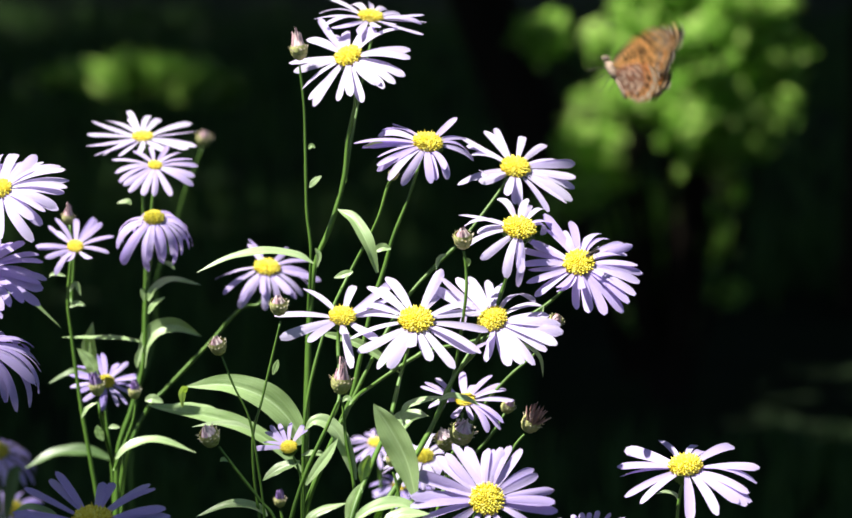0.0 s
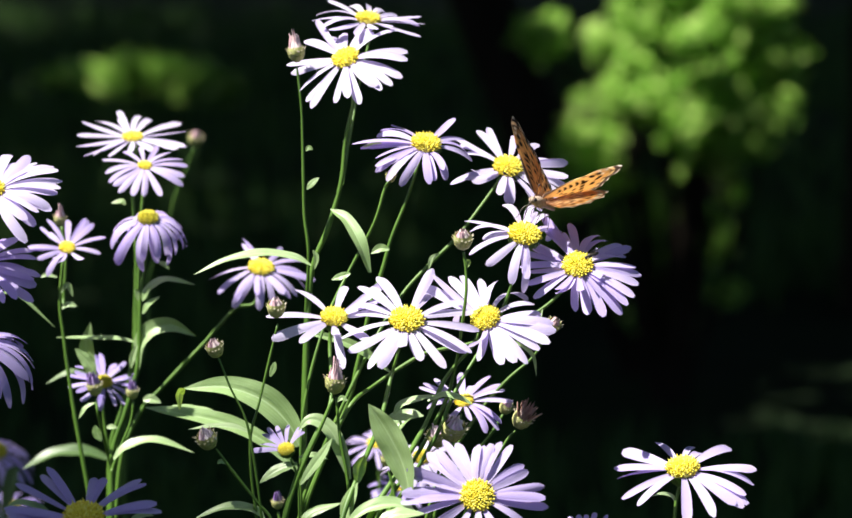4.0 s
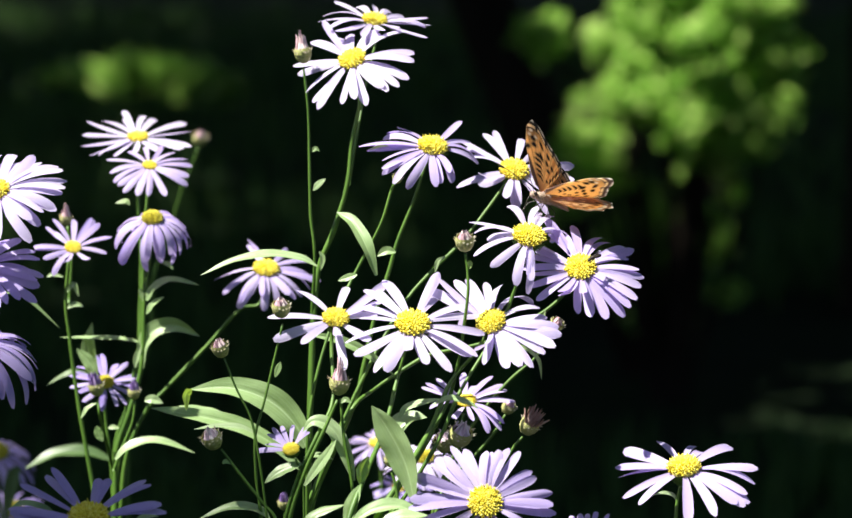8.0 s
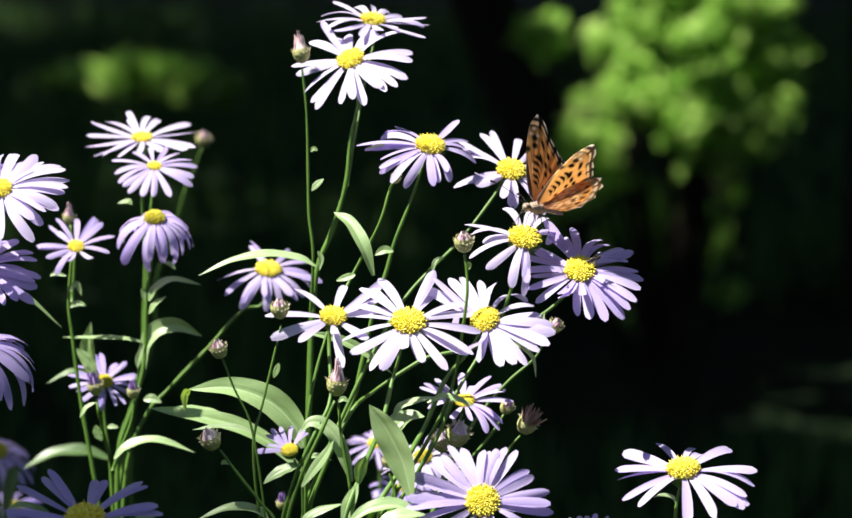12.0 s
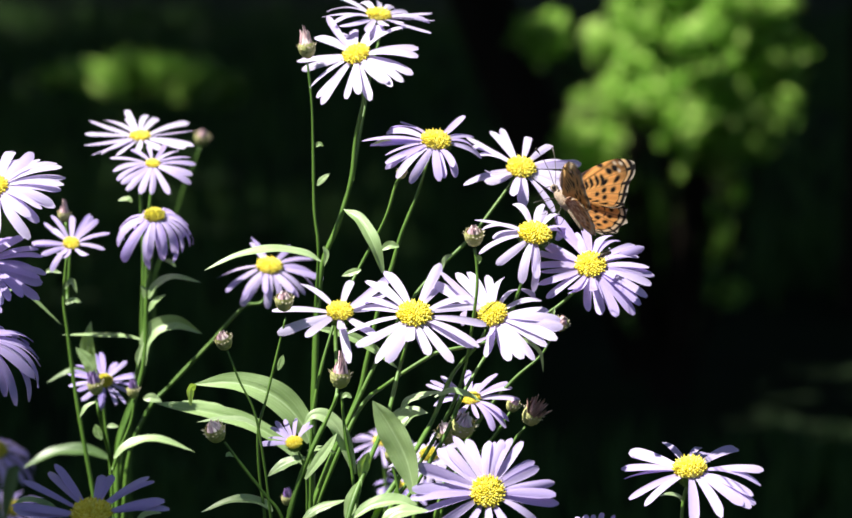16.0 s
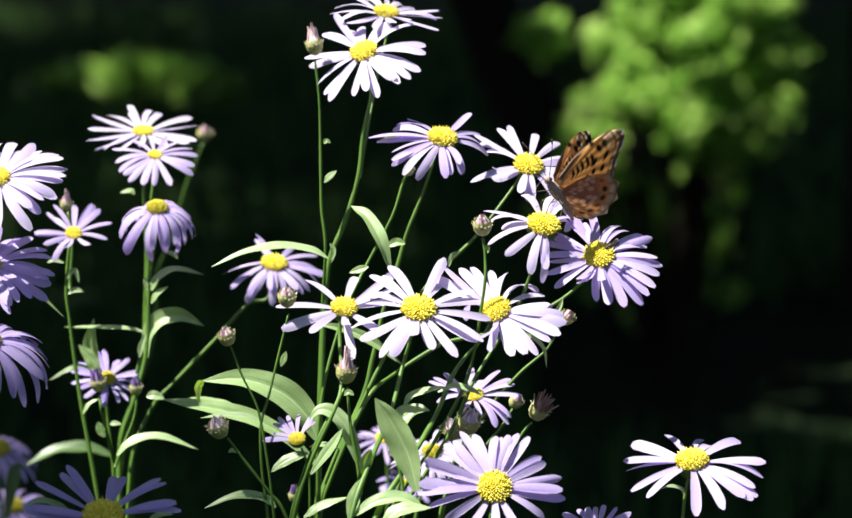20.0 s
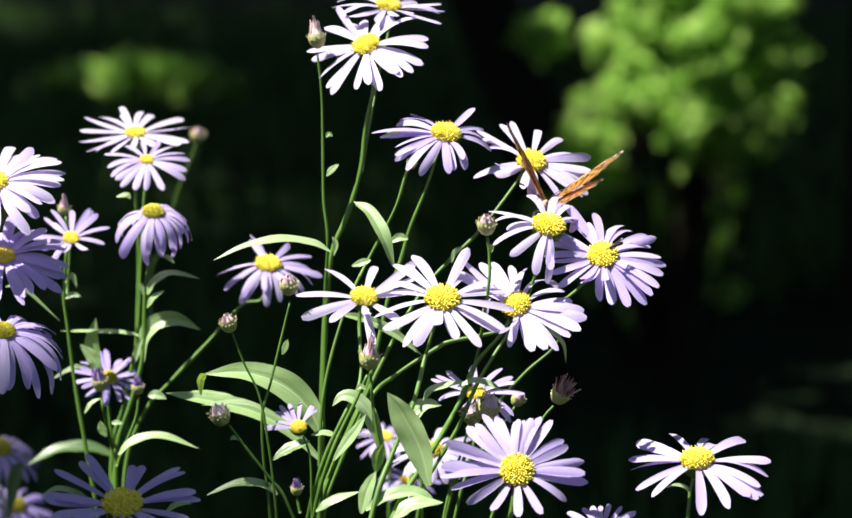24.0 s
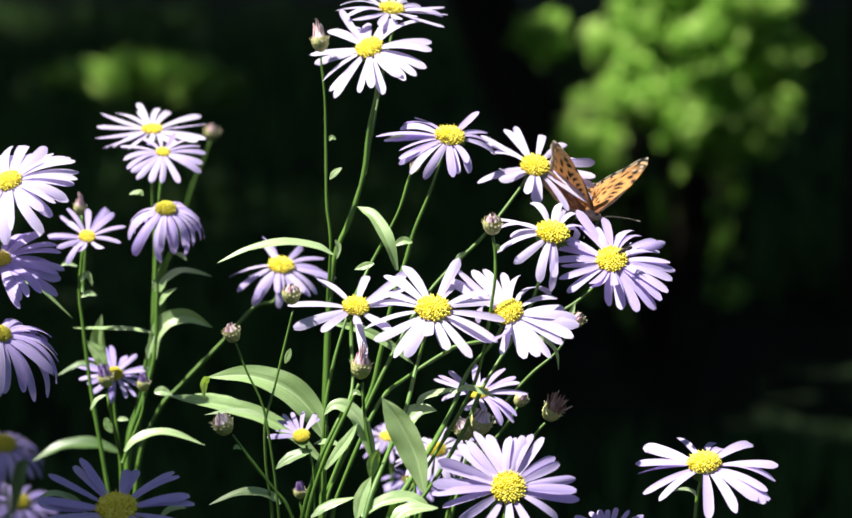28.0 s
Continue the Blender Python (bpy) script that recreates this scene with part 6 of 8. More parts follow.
    for key in ("Eb",):
        walk(ASTERS[key][0], [(t, lean(key, a, b)) for t, a, b in (
            (0, 0.0, -0.0), (0.5, -0.8, -0.6), (1, 0.8, -0.6), (1.5, -0.2, -1.6), (2, -0.6, -1.6), (2.5, -0.8, -1.2), (3, -0.8, -1.0), (3.5, -0.6, -1.2),
            (5.5, -0.6, -1.2), (6, 0.0, -1.2), (6.5, 0.0, -0.6), (7, 0.4, -0.6), (7.5, 0.8, -0.6), (8, 0.4, -1.2), (8.5, 0.4, -1.6), (9, 2.0, -1.0),
            (9.5, 2.2, -0.6), (10, 0.8, -1.0), (10.5, 0.4, -1.6), (11, 1.0, -1.0), (11.5, 0.8, -1.6), (12, 0.0, -1.6), (12.5, -0.6, -1.8), (14.5, 0.8, -1.2),
            (15, 1.4, -1.0), (15.5, 2.0, -0.6), (16, 2.2, -0.6), (16.5, 2.6, -0.4), (17, 3.4, -0.0), (17.5, 4.8, 1.6), (18, 2.4, 0.6), (18.5, 6.0, 1.8),
            (19, 3.0, 1.8), (19.5, 3.6, 1.8), (20, 4.4, 1.8), (20.5, 5.2, 2.2), (21, 4.8, 1.6), (21.5, 3.6, 1.6), (23.5, 2.6, 1.2), (24, 6.6, 2.2),
            (24.5, 6.0, 3.1), (25, 6.3, 2.2), (25.5, 6.3, 1.6), (26, 6.3, 1.9), (26.5, 9.1, 1.6), (27, 9.4, 1.9), (27.5, 8.8, 2.2), (28, 8.2, 1.2),
        )])
    for key in ("F",):
        walk(ASTERS[key][0], [(t, lean(key, a, b)) for t, a, b in (
            (0, 0.0, -0.0), (0.5, -2.7, -0.3), (1, -2.4, -0.3), (1.5, -2.7, -0.3), (2, -3.0, 0.3), (2.5, -3.6, 0.9), (3, -3.6, 0.6), (3.5, -3.0, -0.3),
            (5.5, -3.0, -0.3), (6, -2.4, -0.3), (6.5, -3.3, 0.3), (7, -2.7, 0.6), (7.5, -0.3, 1.2), (8, -2.4, -0.6), (8.5, -2.4, 0.3), (9, 0.6, 0.9),
            (9.5, 0.3, 1.2), (10, -0.3, 1.5), (10.5, -0.6, 0.3), (11, -1.5, -0.3), (11.5, -2.7, -0.0), (12, -3.3, -0.0), (12.5, -3.0, -0.0), (14.5, -2.4, 1.5),
            (15, -1.8, 1.5), (15.5, -1.2, 1.2), (16, -0.9, 1.8), (16.5, -0.3, 1.2), (17, 0.6, 2.7), (17.5, -2.7, 4.2), (18, -0.3, 2.1), (18.5, 0.6, 4.6),
            (19, 0.0, 3.0), (19.5, 1.5, 3.3), (20, 0.6, 3.3), (20.5, 3.6, 3.9), (21, 1.5, 3.3), (21.5, 3.9, 2.4), (23.5, 2.7, 2.7), (24, 7.8, 7.3),
            (24.5, 4.2, 6.7), (25, 1.5, 6.1), (25.5, 3.9, 5.5), (26, 4.5, 5.8), (26.5, 4.5, 3.9), (27, 6.6, 4.6), (27.5, 6.3, 5.2), (28, 4.8, 3.7),
        )])
    for key in ("G",):
        walk(ASTERS[key][0], [(t, lean(key, a, b)) for t, a, b in (
            (0, 0.0, -0.0), (0.5, -3.0, -0.0), (1, -2.4, -0.3), (1.5, -2.4, -0.0), (2, -3.0, 0.6), (2.5, -3.3, 1.2), (3, -3.3, 0.9), (3.5, -3.3, -0.0),
            (5.5, -3.0, -0.0), (6, -2.4, -0.0), (6.5, -3.3, 0.6), (7, -2.7, 0.9), (7.5, 0.0, 1.8), (8, -1.2, -1.2), (8.5, -1.5, 0.6), (9, 1.2, 0.9),
            (9.5, 1.2, 1.5), (10, 0.3, 1.8), (10.5, 0.0, 0.3), (11, -0.9, -0.0), (11.5, -2.1, -0.3), (12, -2.7, -0.6), (12.5, -3.0, -0.6), (14.5, -1.8, 1.5),
            (15, -1.2, 1.2), (15.5, -1.2, 1.5), (16, -0.6, 2.1), (16.5, 0.6, 1.2), (17, 1.2, 3.6), (17.5, -2.1, 5.4), (18, -0.9, 2.4), (18.5, 1.5, 5.8),
            (19, 0.3, 3.6), (19.5, 1.8, 3.9), (20, 0.9, 4.2), (20.5, 3.9, 4.2), (21, 2.4, 3.9), (21.5, 4.5, 2.7), (23.5, 3.6, 3.0), (24, 9.3, 8.2),
            (24.5, 6.0, 7.9), (25, 3.3, 7.9), (25.5, 5.1, 6.7), (26, 6.3, 7.0), (26.5, 5.1, 4.5), (27, 8.1, 5.1), (27.5, 7.8, 6.1), (28, 6.0, 4.2),
        )])
    for key in ("H",):
        walk(ASTERS[key][0], [(t, lean(key, a, b)) for t, a, b in (
            (0, 0.0, -0.0), (0.5, -2.7, -0.0), (1, -1.5, -0.0), (1.5, -1.5, -0.0), (2, -2.1, 0.9), (2.5, -2.7, 0.9), (3, -3.0, 1.2), (3.5, -2.7, 0.3),
            (5.5, -2.4, 0.3), (6, -1.8, -0.0), (6.5, -2.7, 0.6), (7, -1.8, 0.6), (7.5, 0.3, 1.5), (8, -0.6, -0.9), (8.5, -1.2, 0.9), (9, 1.2, 0.6),
            (9.5, 1.5, 1.2), (10, 0.9, 1.5), (10.5, 0.0, 0.6), (11, -0.6, -0.0), (11.5, -1.5, -0.3), (12, -2.7, -0.3), (12.5, -2.7, -0.6), (14.5, -1.5, 1.2),
            (15, -0.9, 1.2), (15.5, -0.9, 1.2), (16, 0.0, 1.8), (16.5, 0.9, 0.9), (17, 1.2, 2.7), (17.5, -1.5, 4.5), (18, -0.6, 2.1), (18.5, 1.5, 5.1),
            (19, 0.9, 3.0), (19.5, 2.1, 2.7), (20, 1.2, 3.6), (20.5, 3.9, 3.3), (21, 2.1, 3.0), (21.5, 4.2, 2.1), (23.5, 3.6, 2.1), (24, 8.4, 5.8),
            (24.5, 5.7, 6.7), (25, 2.7, 7.6), (25.5, 4.5, 5.1), (26, 5.4, 5.8), (26.5, 4.5, 2.7), (27, 7.2, 3.9), (27.5, 7.2, 4.2), (28, 5.7, 3.0),
        )])
    for key in ("I", "y", "z",):
        walk(ASTERS[key][0], [(t, lean(key, a, b)) for t, a, b in (
            (0, 0.0, -0.0), (0.5, -0.3, -0.0), (1, 0.3, -0.3), (1.5, 0.0, -0.7), (2, -0.3, -0.3), (2.5, -0.3, -0.0), (3, -1.0, -0.0), (3.5, -0.6, -0.3),
            (5.5, -0.6, -0.3), (6, 0.0, -0.3), (6.5, 0.0, -0.0), (7, 0.3, -0.0), (7.5, 0.7, 0.3), (8, 0.3, -0.3), (8.5, 0.3, -0.3), (9, 1.3, -0.0),
            (9.5, 1.7, 0.3), (10, 0.7, 0.3), (10.5, 0.7, -0.3), (11, 1.0, -0.0), (11.5, 1.0, -0.3), (12, -0.3, -0.3), (12.5, -0.3, -0.7), (14.5, 1.0, 0.3),
            (15, 1.0, -0.0), (15.5, 1.3, -0.0), (16, 2.0, 0.7), (16.5, 2.3, 0.7), (17, 2.7, 1.0), (17.5, 2.7, 2.0), (18, 1.3, 1.3), (18.5, 4.0, 2.7),
            (19, 2.0, 2.0), (19.5, 2.0, 2.3), (20, 3.0, 2.0), (20.5, 3.7, 2.3), (21, 3.3, 2.0), (21.5, 2.3, 1.7), (23.5, 1.4, 1.3), (24, 3.8, 2.8),
            (24.5, 3.2, 3.3), (25, 3.6, 3.3), (25.5, 3.4, 2.8), (26, 3.8, 3.1), (26.5, 5.1, 2.8), (27, 5.5, 2.8), (27.5, 5.3, 3.1), (28, 4.9, 2.8),
        )])
    for key in ("Ib",):
        walk(ASTERS[key][0], [(t, lean(key, a, b)) for t, a, b in (
            (0, 0.0, -0.0), (0.5, -2.4, 0.6), (1, -1.4, 0.8), (1.5, -1.4, 0.6), (2, -2.2, 1.9), (2.5, -2.7, 2.2), (3, -2.2, 1.6), (3.5, -3.0, 1.4),
            (5.5, -2.2, 0.6), (6, -1.6, 0.6), (6.5, -1.9, 0.8), (7, -2.4, 1.6), (7.5, 1.9, 1.9), (8, -0.5, -0.8), (8.5, 1.3, 0.3), (9, 1.3, 2.5),
            (9.5, 2.2, 2.5), (10, 1.3, 3.3), (10.5, 0.8, 1.1), (11, 0.3, 0.3), (11.5, -1.9, 0.6), (12, -1.4, -0.5), (12.5, -2.7, 0.3), (14.5, -0.8, 1.9),
            (15, -1.1, 2.5), (15.5, 0.0, 1.6), (16, 0.3, 2.5), (16.5, 1.9, 1.1), (17, 2.7, 3.0), (17.5, -1.4, 5.5), (18, -0.8, 3.8), (18.5, 2.7, 6.6),
            (19, 1.3, 4.1), (19.5, 2.7, 3.8), (20, 2.4, 4.1), (20.5, 4.0, 5.7), (21, 4.3, 3.3), (21.5, 5.1, 3.0), (23.5, 4.6, 3.6), (24, 9.4, 9.8),
            (24.5, 7.6, 9.0), (25, 3.5, 11.5), (25.5, 4.9, 8.7), (26, 7.0, 6.8), (26.5, 5.1, 5.5), (27, 9.7, 3.3), (27.5, 9.7, 4.7), (28, 6.7, 4.1),
        )])
    for key in ("Ih",):
        walk(ASTERS[key][0], [(t, lean(key, a, b)) for t, a, b in (
            (0, 0.0, -0.0), (0.5, -2.7, 0.6), (1, -1.5, 0.9), (1.5, -1.5, 0.6), (2, -2.4, 2.1), (2.5, -3.0, 2.4), (3, -2.4, 1.8), (3.5, -3.3, 1.5),
            (5.5, -2.4, 0.6), (6, -1.8, 0.6), (6.5, -2.1, 0.9), (7, -2.7, 1.8), (7.5, 2.1, 2.1), (8, -0.6, -0.9), (8.5, 1.5, 0.3), (9, 1.5, 2.7),
            (9.5, 2.4, 2.7), (10, 1.5, 3.7), (10.5, 0.9, 1.2), (11, 0.3, 0.3), (11.5, -2.1, 0.6), (12, -1.5, -0.6), (12.5, -3.0, 0.3), (14.5, -0.9, 2.1),
            (15, -1.2, 2.7), (15.5, 0.0, 1.8), (16, 0.3, 2.7), (16.5, 2.1, 1.2), (17, 3.0, 3.4), (17.5, -1.5, 6.1), (18, -0.9, 4.3), (18.5, 3.0, 7.3),
            (19, 1.5, 4.6), (19.5, 3.0, 4.3), (20, 2.7, 4.6), (20.5, 4.5, 6.4), (21, 4.8, 3.7), (21.5, 5.7, 3.4), (23.5, 5.1, 4.0), (24, 10.5, 11.0),
            (24.5, 8.4, 10.0), (25, 3.9, 12.8), (25.5, 5.4, 9.7), (26, 7.8, 7.6), (26.5, 5.7, 6.1), (27, 10.8, 3.7), (27.5, 10.8, 5.2), (28, 7.5, 4.6),
        )])
    for key in ("J",):
        walk(ASTERS[key][0], [(t, lean(key, a, b)) for t, a, b in (
            (0, 0.0, -0.0), (0.5, -2.7, 0.6), (1, -1.5, 0.9), (1.5, -1.5, 0.6), (2, -2.4, 2.1), (2.5, -3.0, 2.4), (3, -2.4, 1.8), (3.5, -3.3, 1.5),
            (5.5, -2.4, 0.6), (6, -1.8, 0.6), (6.5, -2.1, 0.9), (7, -2.7, 1.8), (7.5, 2.1, 2.1), (8, -0.6, -0.9), (8.5, 1.5, 0.3), (9, 1.5, 2.7),
            (9.5, 2.4, 2.7), (10, 1.5, 3.6), (10.5, 0.9, 1.2), (11, 0.3, 0.3), (11.5, -2.1, 0.6), (12, -1.5, -0.6), (12.5, -3.0, 0.3), (14.5, -0.9, 2.1),
            (15, -1.2, 2.7), (15.5, 0.0, 1.8), (16, 0.3, 2.7), (16.5, 2.1, 1.2), (17, 3.0, 3.3), (17.5, -1.5, 6.0), (18, -0.9, 4.2), (18.5, 3.0, 7.2),
            (19, 1.5, 4.5), (19.5, 3.0, 4.2), (20, 2.6, 4.5), (20.5, 4.4, 6.3), (21, 4.7, 3.6), (21.5, 5.6, 3.3), (23.5, 5.0, 3.9), (24, 10.3, 10.8),
            (24.5, 8.3, 9.9), (25, 3.8, 12.6), (25.5, 5.3, 9.6), (26, 7.7, 7.5), (26.5, 5.6, 6.0), (27, 10.7, 3.6), (27.5, 10.7, 5.1), (28, 7.4, 4.5),
        )])
    for key in ("K", "X",):
        walk(ASTERS[key][0], [(t, lean(key, a, b)) for t, a, b in (
            (0, 0.0, -0.0), (0.5, -0.8, -0.5), (1, 0.7, -0.5), (1.5, -0.4, -1.4), (2, -0.8, -1.4), (2.5, -1.1, -0.9), (3, -1.2, -0.7), (3.5, -1.0, -0.8),
            (5.5, -1.3, -0.6), (6, -0.7, -0.6), (6.5, -0.8, 0.0), (7, -0.5, 0.1), (7.5, -0.1, 0.1), (8, -0.6, -0.4), (8.5, -0.6, -0.8), (9, 1.0, -0.3),
            (9.5, 1.2, 0.0), (10, -0.1, -0.4), (10.5, -0.5, -1.1), (11, 0.1, -0.5), (11.5, -0.0, -1.2), (12, -0.8, -1.2), (12.5, -1.4, -1.5), (14.5, 0.1, -1.1),
            (15, 0.7, -1.0), (15.5, 1.3, -0.6), (16, 1.5, -0.7), (16.5, 1.9, -0.5), (17, 2.7, -0.2), (17.5, 3.9, 1.5), (18, 1.2, 0.6), (18.5, 4.5, 1.9),
            (19, 1.3, 2.0), (19.5, 1.6, 2.1), (20, 2.2, 2.2), (20.5, 2.9, 2.6), (21, 2.5, 2.0), (21.5, 1.3, 2.0), (23.5, 0.1, 1.7), (24, 4.0, 2.7),
            (24.5, 3.4, 3.6), (25, 3.6, 2.7), (25.5, 3.8, 2.0), (26, 4.0, 2.3), (26.5, 6.9, 1.9), (27, 7.4, 2.1), (27.5, 7.0, 2.4), (28, 6.6, 1.4),
        )])
    for key in ("L", "Nb",):
        walk(ASTERS[key][0], [(t, lean(key, a, b)) for t, a, b in (
            (0, 0.0, -0.0), (0.5, -1.6, 0.3), (1, -4.6, 0.3), (1.5, -3.3, -0.6), (2, -3.9, -0.3), (2.5, -4.3, 0.3), (3, -3.3, -0.0), (3.5, -3.9, -0.0),
            (5.5, -4.3, -0.0), (6, -4.3, 0.3), (6.5, -3.9, 0.3), (7, -4.3, 0.3), (7.5, -3.9, 0.3), (8, -2.0, -0.0), (8.5, -3.0, 0.3), (9, -1.6, -0.0),
            (9.5, 0.3, -0.3), (10, -1.3, 0.3), (10.5, -3.0, 0.3), (11, -3.9, 0.7), (11.5, -1.6, 0.3), (12, -0.3, -0.3), (12.5, -2.3, 0.3), (14.5, -2.3, 0.3),
            (15, -2.0, -0.0), (15.5, -4.6, 0.3), (16, -1.0, 0.3), (16.5, -3.0, 1.0), (17, -1.0, 0.3), (17.5, -0.3, 1.7), (18, -5.8, 3.5), (18.5, -1.3, 0.7),
            (19, -1.6, 2.0), (19.5, -2.1, 2.8), (20, 0.3, 2.3), (20.5, -1.6, 1.3), (21, -1.3, -1.0), (21.5, -3.0, 0.3), (23.5, -1.9, 2.2), (24, -3.0, 1.7),
            (24.5, 3.3, 2.0), (25, 0.7, 2.3), (25.5, -2.0, 2.3), (26, 0.0, 1.7), (26.5, 4.3, 1.3), (27, -0.7, 1.3), (27.5, -1.6, 2.7), (28, 3.9, 3.0),
        )])
    for key in ("M",):
        walk(ASTERS[key][0], [(t, lean(key, a, b)) for t, a, b in (
            (0, 0.0, -0.0), (0.5, -1.9, 0.7), (1, -5.1, 0.7), (1.5, -3.5, -0.9), (2, -4.1, -0.6), (2.5, -4.8, 1.0), (3, -3.5, 0.3), (3.5, -3.8, -0.0),
            (5.5, -4.5, 0.3), (6, -4.8, 0.7), (6.5, -4.5, 0.7), (7, -4.5, 0.7), (7.5, -4.1, 0.3), (8, -2.2, -0.0), (8.5, -3.5, 1.0), (9, -1.6, -0.0),
            (9.5, 0.3, -0.3), (10, -1.6, 0.7), (10.5, -3.5, 1.0), (11, -4.1, 1.3), (11.5, -1.6, 0.7), (12, -0.3, -0.3), (12.5, -3.8, 0.3), (14.5, -2.5, 0.7),
            (15, -1.9, 0.3), (15.5, -4.8, 1.0), (16, -0.9, 0.7), (16.5, -3.2, 1.6), (17, -0.9, 0.7), (17.5, -0.6, 3.2), (18, -6.1, 6.1), (18.5, -1.3, 1.3),
            (19, -1.9, 3.9), (19.5, -1.6, 4.8), (20, 0.0, 4.2), (20.5, -1.6, 2.3), (21, -0.9, -0.9), (21.5, -2.9, 1.0), (23.5, -2.2, 3.2), (24, -3.2, 2.3),
            (24.5, 3.8, 2.6), (25, 0.3, 3.2), (25.5, -2.2, 3.6), (26, 0.3, 1.9), (26.5, 4.5, 1.6), (27, -0.9, 1.0), (27.5, -1.9, 3.6), (28, 3.2, 5.2),
        )])
    for key in ("N",):
        walk(ASTERS[key][0], [(t, lean(key, a, b)) for t, a, b in (
            (0, 0.0, -0.0), (0.5, -0.6, 0.6), (1, -2.2, 0.6), (1.5, -1.9, -0.3), (2, -2.5, -0.3), (2.5, -2.8, 0.6), (3, -2.2, 0.3), (3.5, -2.2, -0.0),
            (5.5, -2.5, 0.3), (6, -2.5, 0.3), (6.5, -2.5, 0.6), (7, -2.5, 0.6), (7.5, -2.2, 0.3), (8, -0.6, -0.0), (8.5, -1.6, 0.6), (9, -0.6, 0.3),
            (9.5, 0.6, 0.3), (10, -0.3, 0.6), (10.5, -1.3, 0.6), (11, -1.3, 0.6), (11.5, -0.3, 0.6), (12, 0.3, -0.0), (12.5, -1.6, 0.3), (14.5, -0.6, 1.0),
            (15, -0.9, 0.6), (15.5, -2.8, 1.3), (16, 0.3, 1.0), (16.5, -1.6, 2.5), (17, 0.3, 1.6), (17.5, 0.9, 3.2), (18, -2.2, 5.7), (18.5, 1.3, 2.2),
            (19, 0.0, 3.8), (19.5, 0.3, 4.1), (20, 1.3, 4.1), (20.5, -0.6, 3.2), (21, 0.9, -0.0), (21.5, -0.6, 1.0), (23.5, 0.3, 1.9), (24, -0.3, 2.5),
            (24.5, 5.6, 4.5), (25, 2.5, 2.9), (25.5, 0.9, 2.9), (26, 2.5, 4.1), (26.5, 6.9, 2.9), (27, 0.6, 3.5), (27.5, 1.9, 6.0), (28, 4.7, 3.5),
        )])
    for key in ("O",):
        walk(ASTERS[key][0], [(t, lean(key, a, b)) for t, a, b in (
            (0, 0.0, -0.0), (0.5, -2.2, 0.3), (1, -4.4, 1.0), (1.5, -2.8, -1.0), (2, -3.8, -0.6), (2.5, -4.4, 1.0), (3, -3.5, -0.0), (3.5, -3.2, -0.3),
            (5.5, -3.8, -0.0), (6, -4.1, 0.3), (6.5, -3.8, 0.3), (7, -4.1, 0.3), (7.5, -3.8, 0.3), (8, -0.9, -0.3), (8.5, -2.5, 0.6), (9, -1.6, 0.3),
            (9.5, 0.0, 0.6), (10, -1.6, 1.0), (10.5, -2.5, 1.0), (11, -3.5, 1.0), (11.5, -0.9, 0.6), (12, 0.3, -0.0), (12.5, -3.8, -0.0), (14.5, -2.5, 0.6),
            (15, -1.9, -0.0), (15.5, -5.0, 0.6), (16, -1.6, 1.3), (16.5, -3.5, 2.9), (17, -1.3, 1.6), (17.5, -1.3, 4.5), (18, -5.4, 7.7), (18.5, -0.6, 1.9),
            (19, -2.8, 4.5), (19.5, -2.2, 5.7), (20, -0.6, 5.4), (20.5, -2.8, 3.5), (21, 0.3, -1.0), (21.5, -1.3, -0.6), (23.5, -3.5, 1.9), (24, -1.6, 3.5),
            (24.5, 5.7, 6.1), (25, 1.9, 2.9), (25.5, -0.3, 2.2), (26, 1.6, 4.8), (26.5, 2.2, 4.5), (27, -0.9, 3.8), (27.5, -1.6, 7.3), (28, 4.7, 3.8),
        )])
    for key in ("P",):
        walk(ASTERS[key][0], [(t, lean(key, a, b)) for t, a, b in (
            (0, 0.0, -0.0), (0.5, -1.7, 0.2), (1, -3.4, 0.7), (1.5, -2.2, -0.7), (2, -2.9, -0.5), (2.5, -3.4, 0.7), (3, -2.7, -0.0), (3.5, -2.4, -0.2),
            (5.5, -2.9, -0.0), (6, -3.2, 0.2), (6.5, -2.9, 0.2), (7, -3.2, 0.2), (7.5, -2.9, 0.2), (8, -0.7, -0.2), (8.5, -1.9, 0.5), (9, -1.2, 0.2),
            (9.5, 0.0, 0.5), (10, -1.2, 0.7), (10.5, -1.9, 0.7), (11, -2.7, 0.7), (11.5, -0.7, 0.5), (12, 0.2, -0.0), (12.5, -2.9, -0.0), (14.5, -1.9, 0.5),
            (15, -1.5, -0.0), (15.5, -3.9, 0.5), (16, -1.2, 1.0), (16.5, -2.7, 2.2), (17, -1.0, 1.2), (17.5, -1.0, 3.5), (18, -4.2, 5.9), (18.5, -0.5, 1.5),
            (19, -2.2, 3.5), (19.5, -1.7, 4.5), (20, -0.5, 4.2), (20.5, -2.2, 2.7), (21, 0.2, -0.7), (21.5, -1.0, -0.5), (23.5, -2.7, 1.5), (24, -1.2, 2.7),
            (24.5, 4.4, 4.7), (25, 1.5, 2.2), (25.5, -0.2, 1.7), (26, 1.2, 3.7), (26.5, 1.7, 3.5), (27, -0.7, 3.0), (27.5, -1.2, 5.7), (28, 3.7, 3.0),
        )])
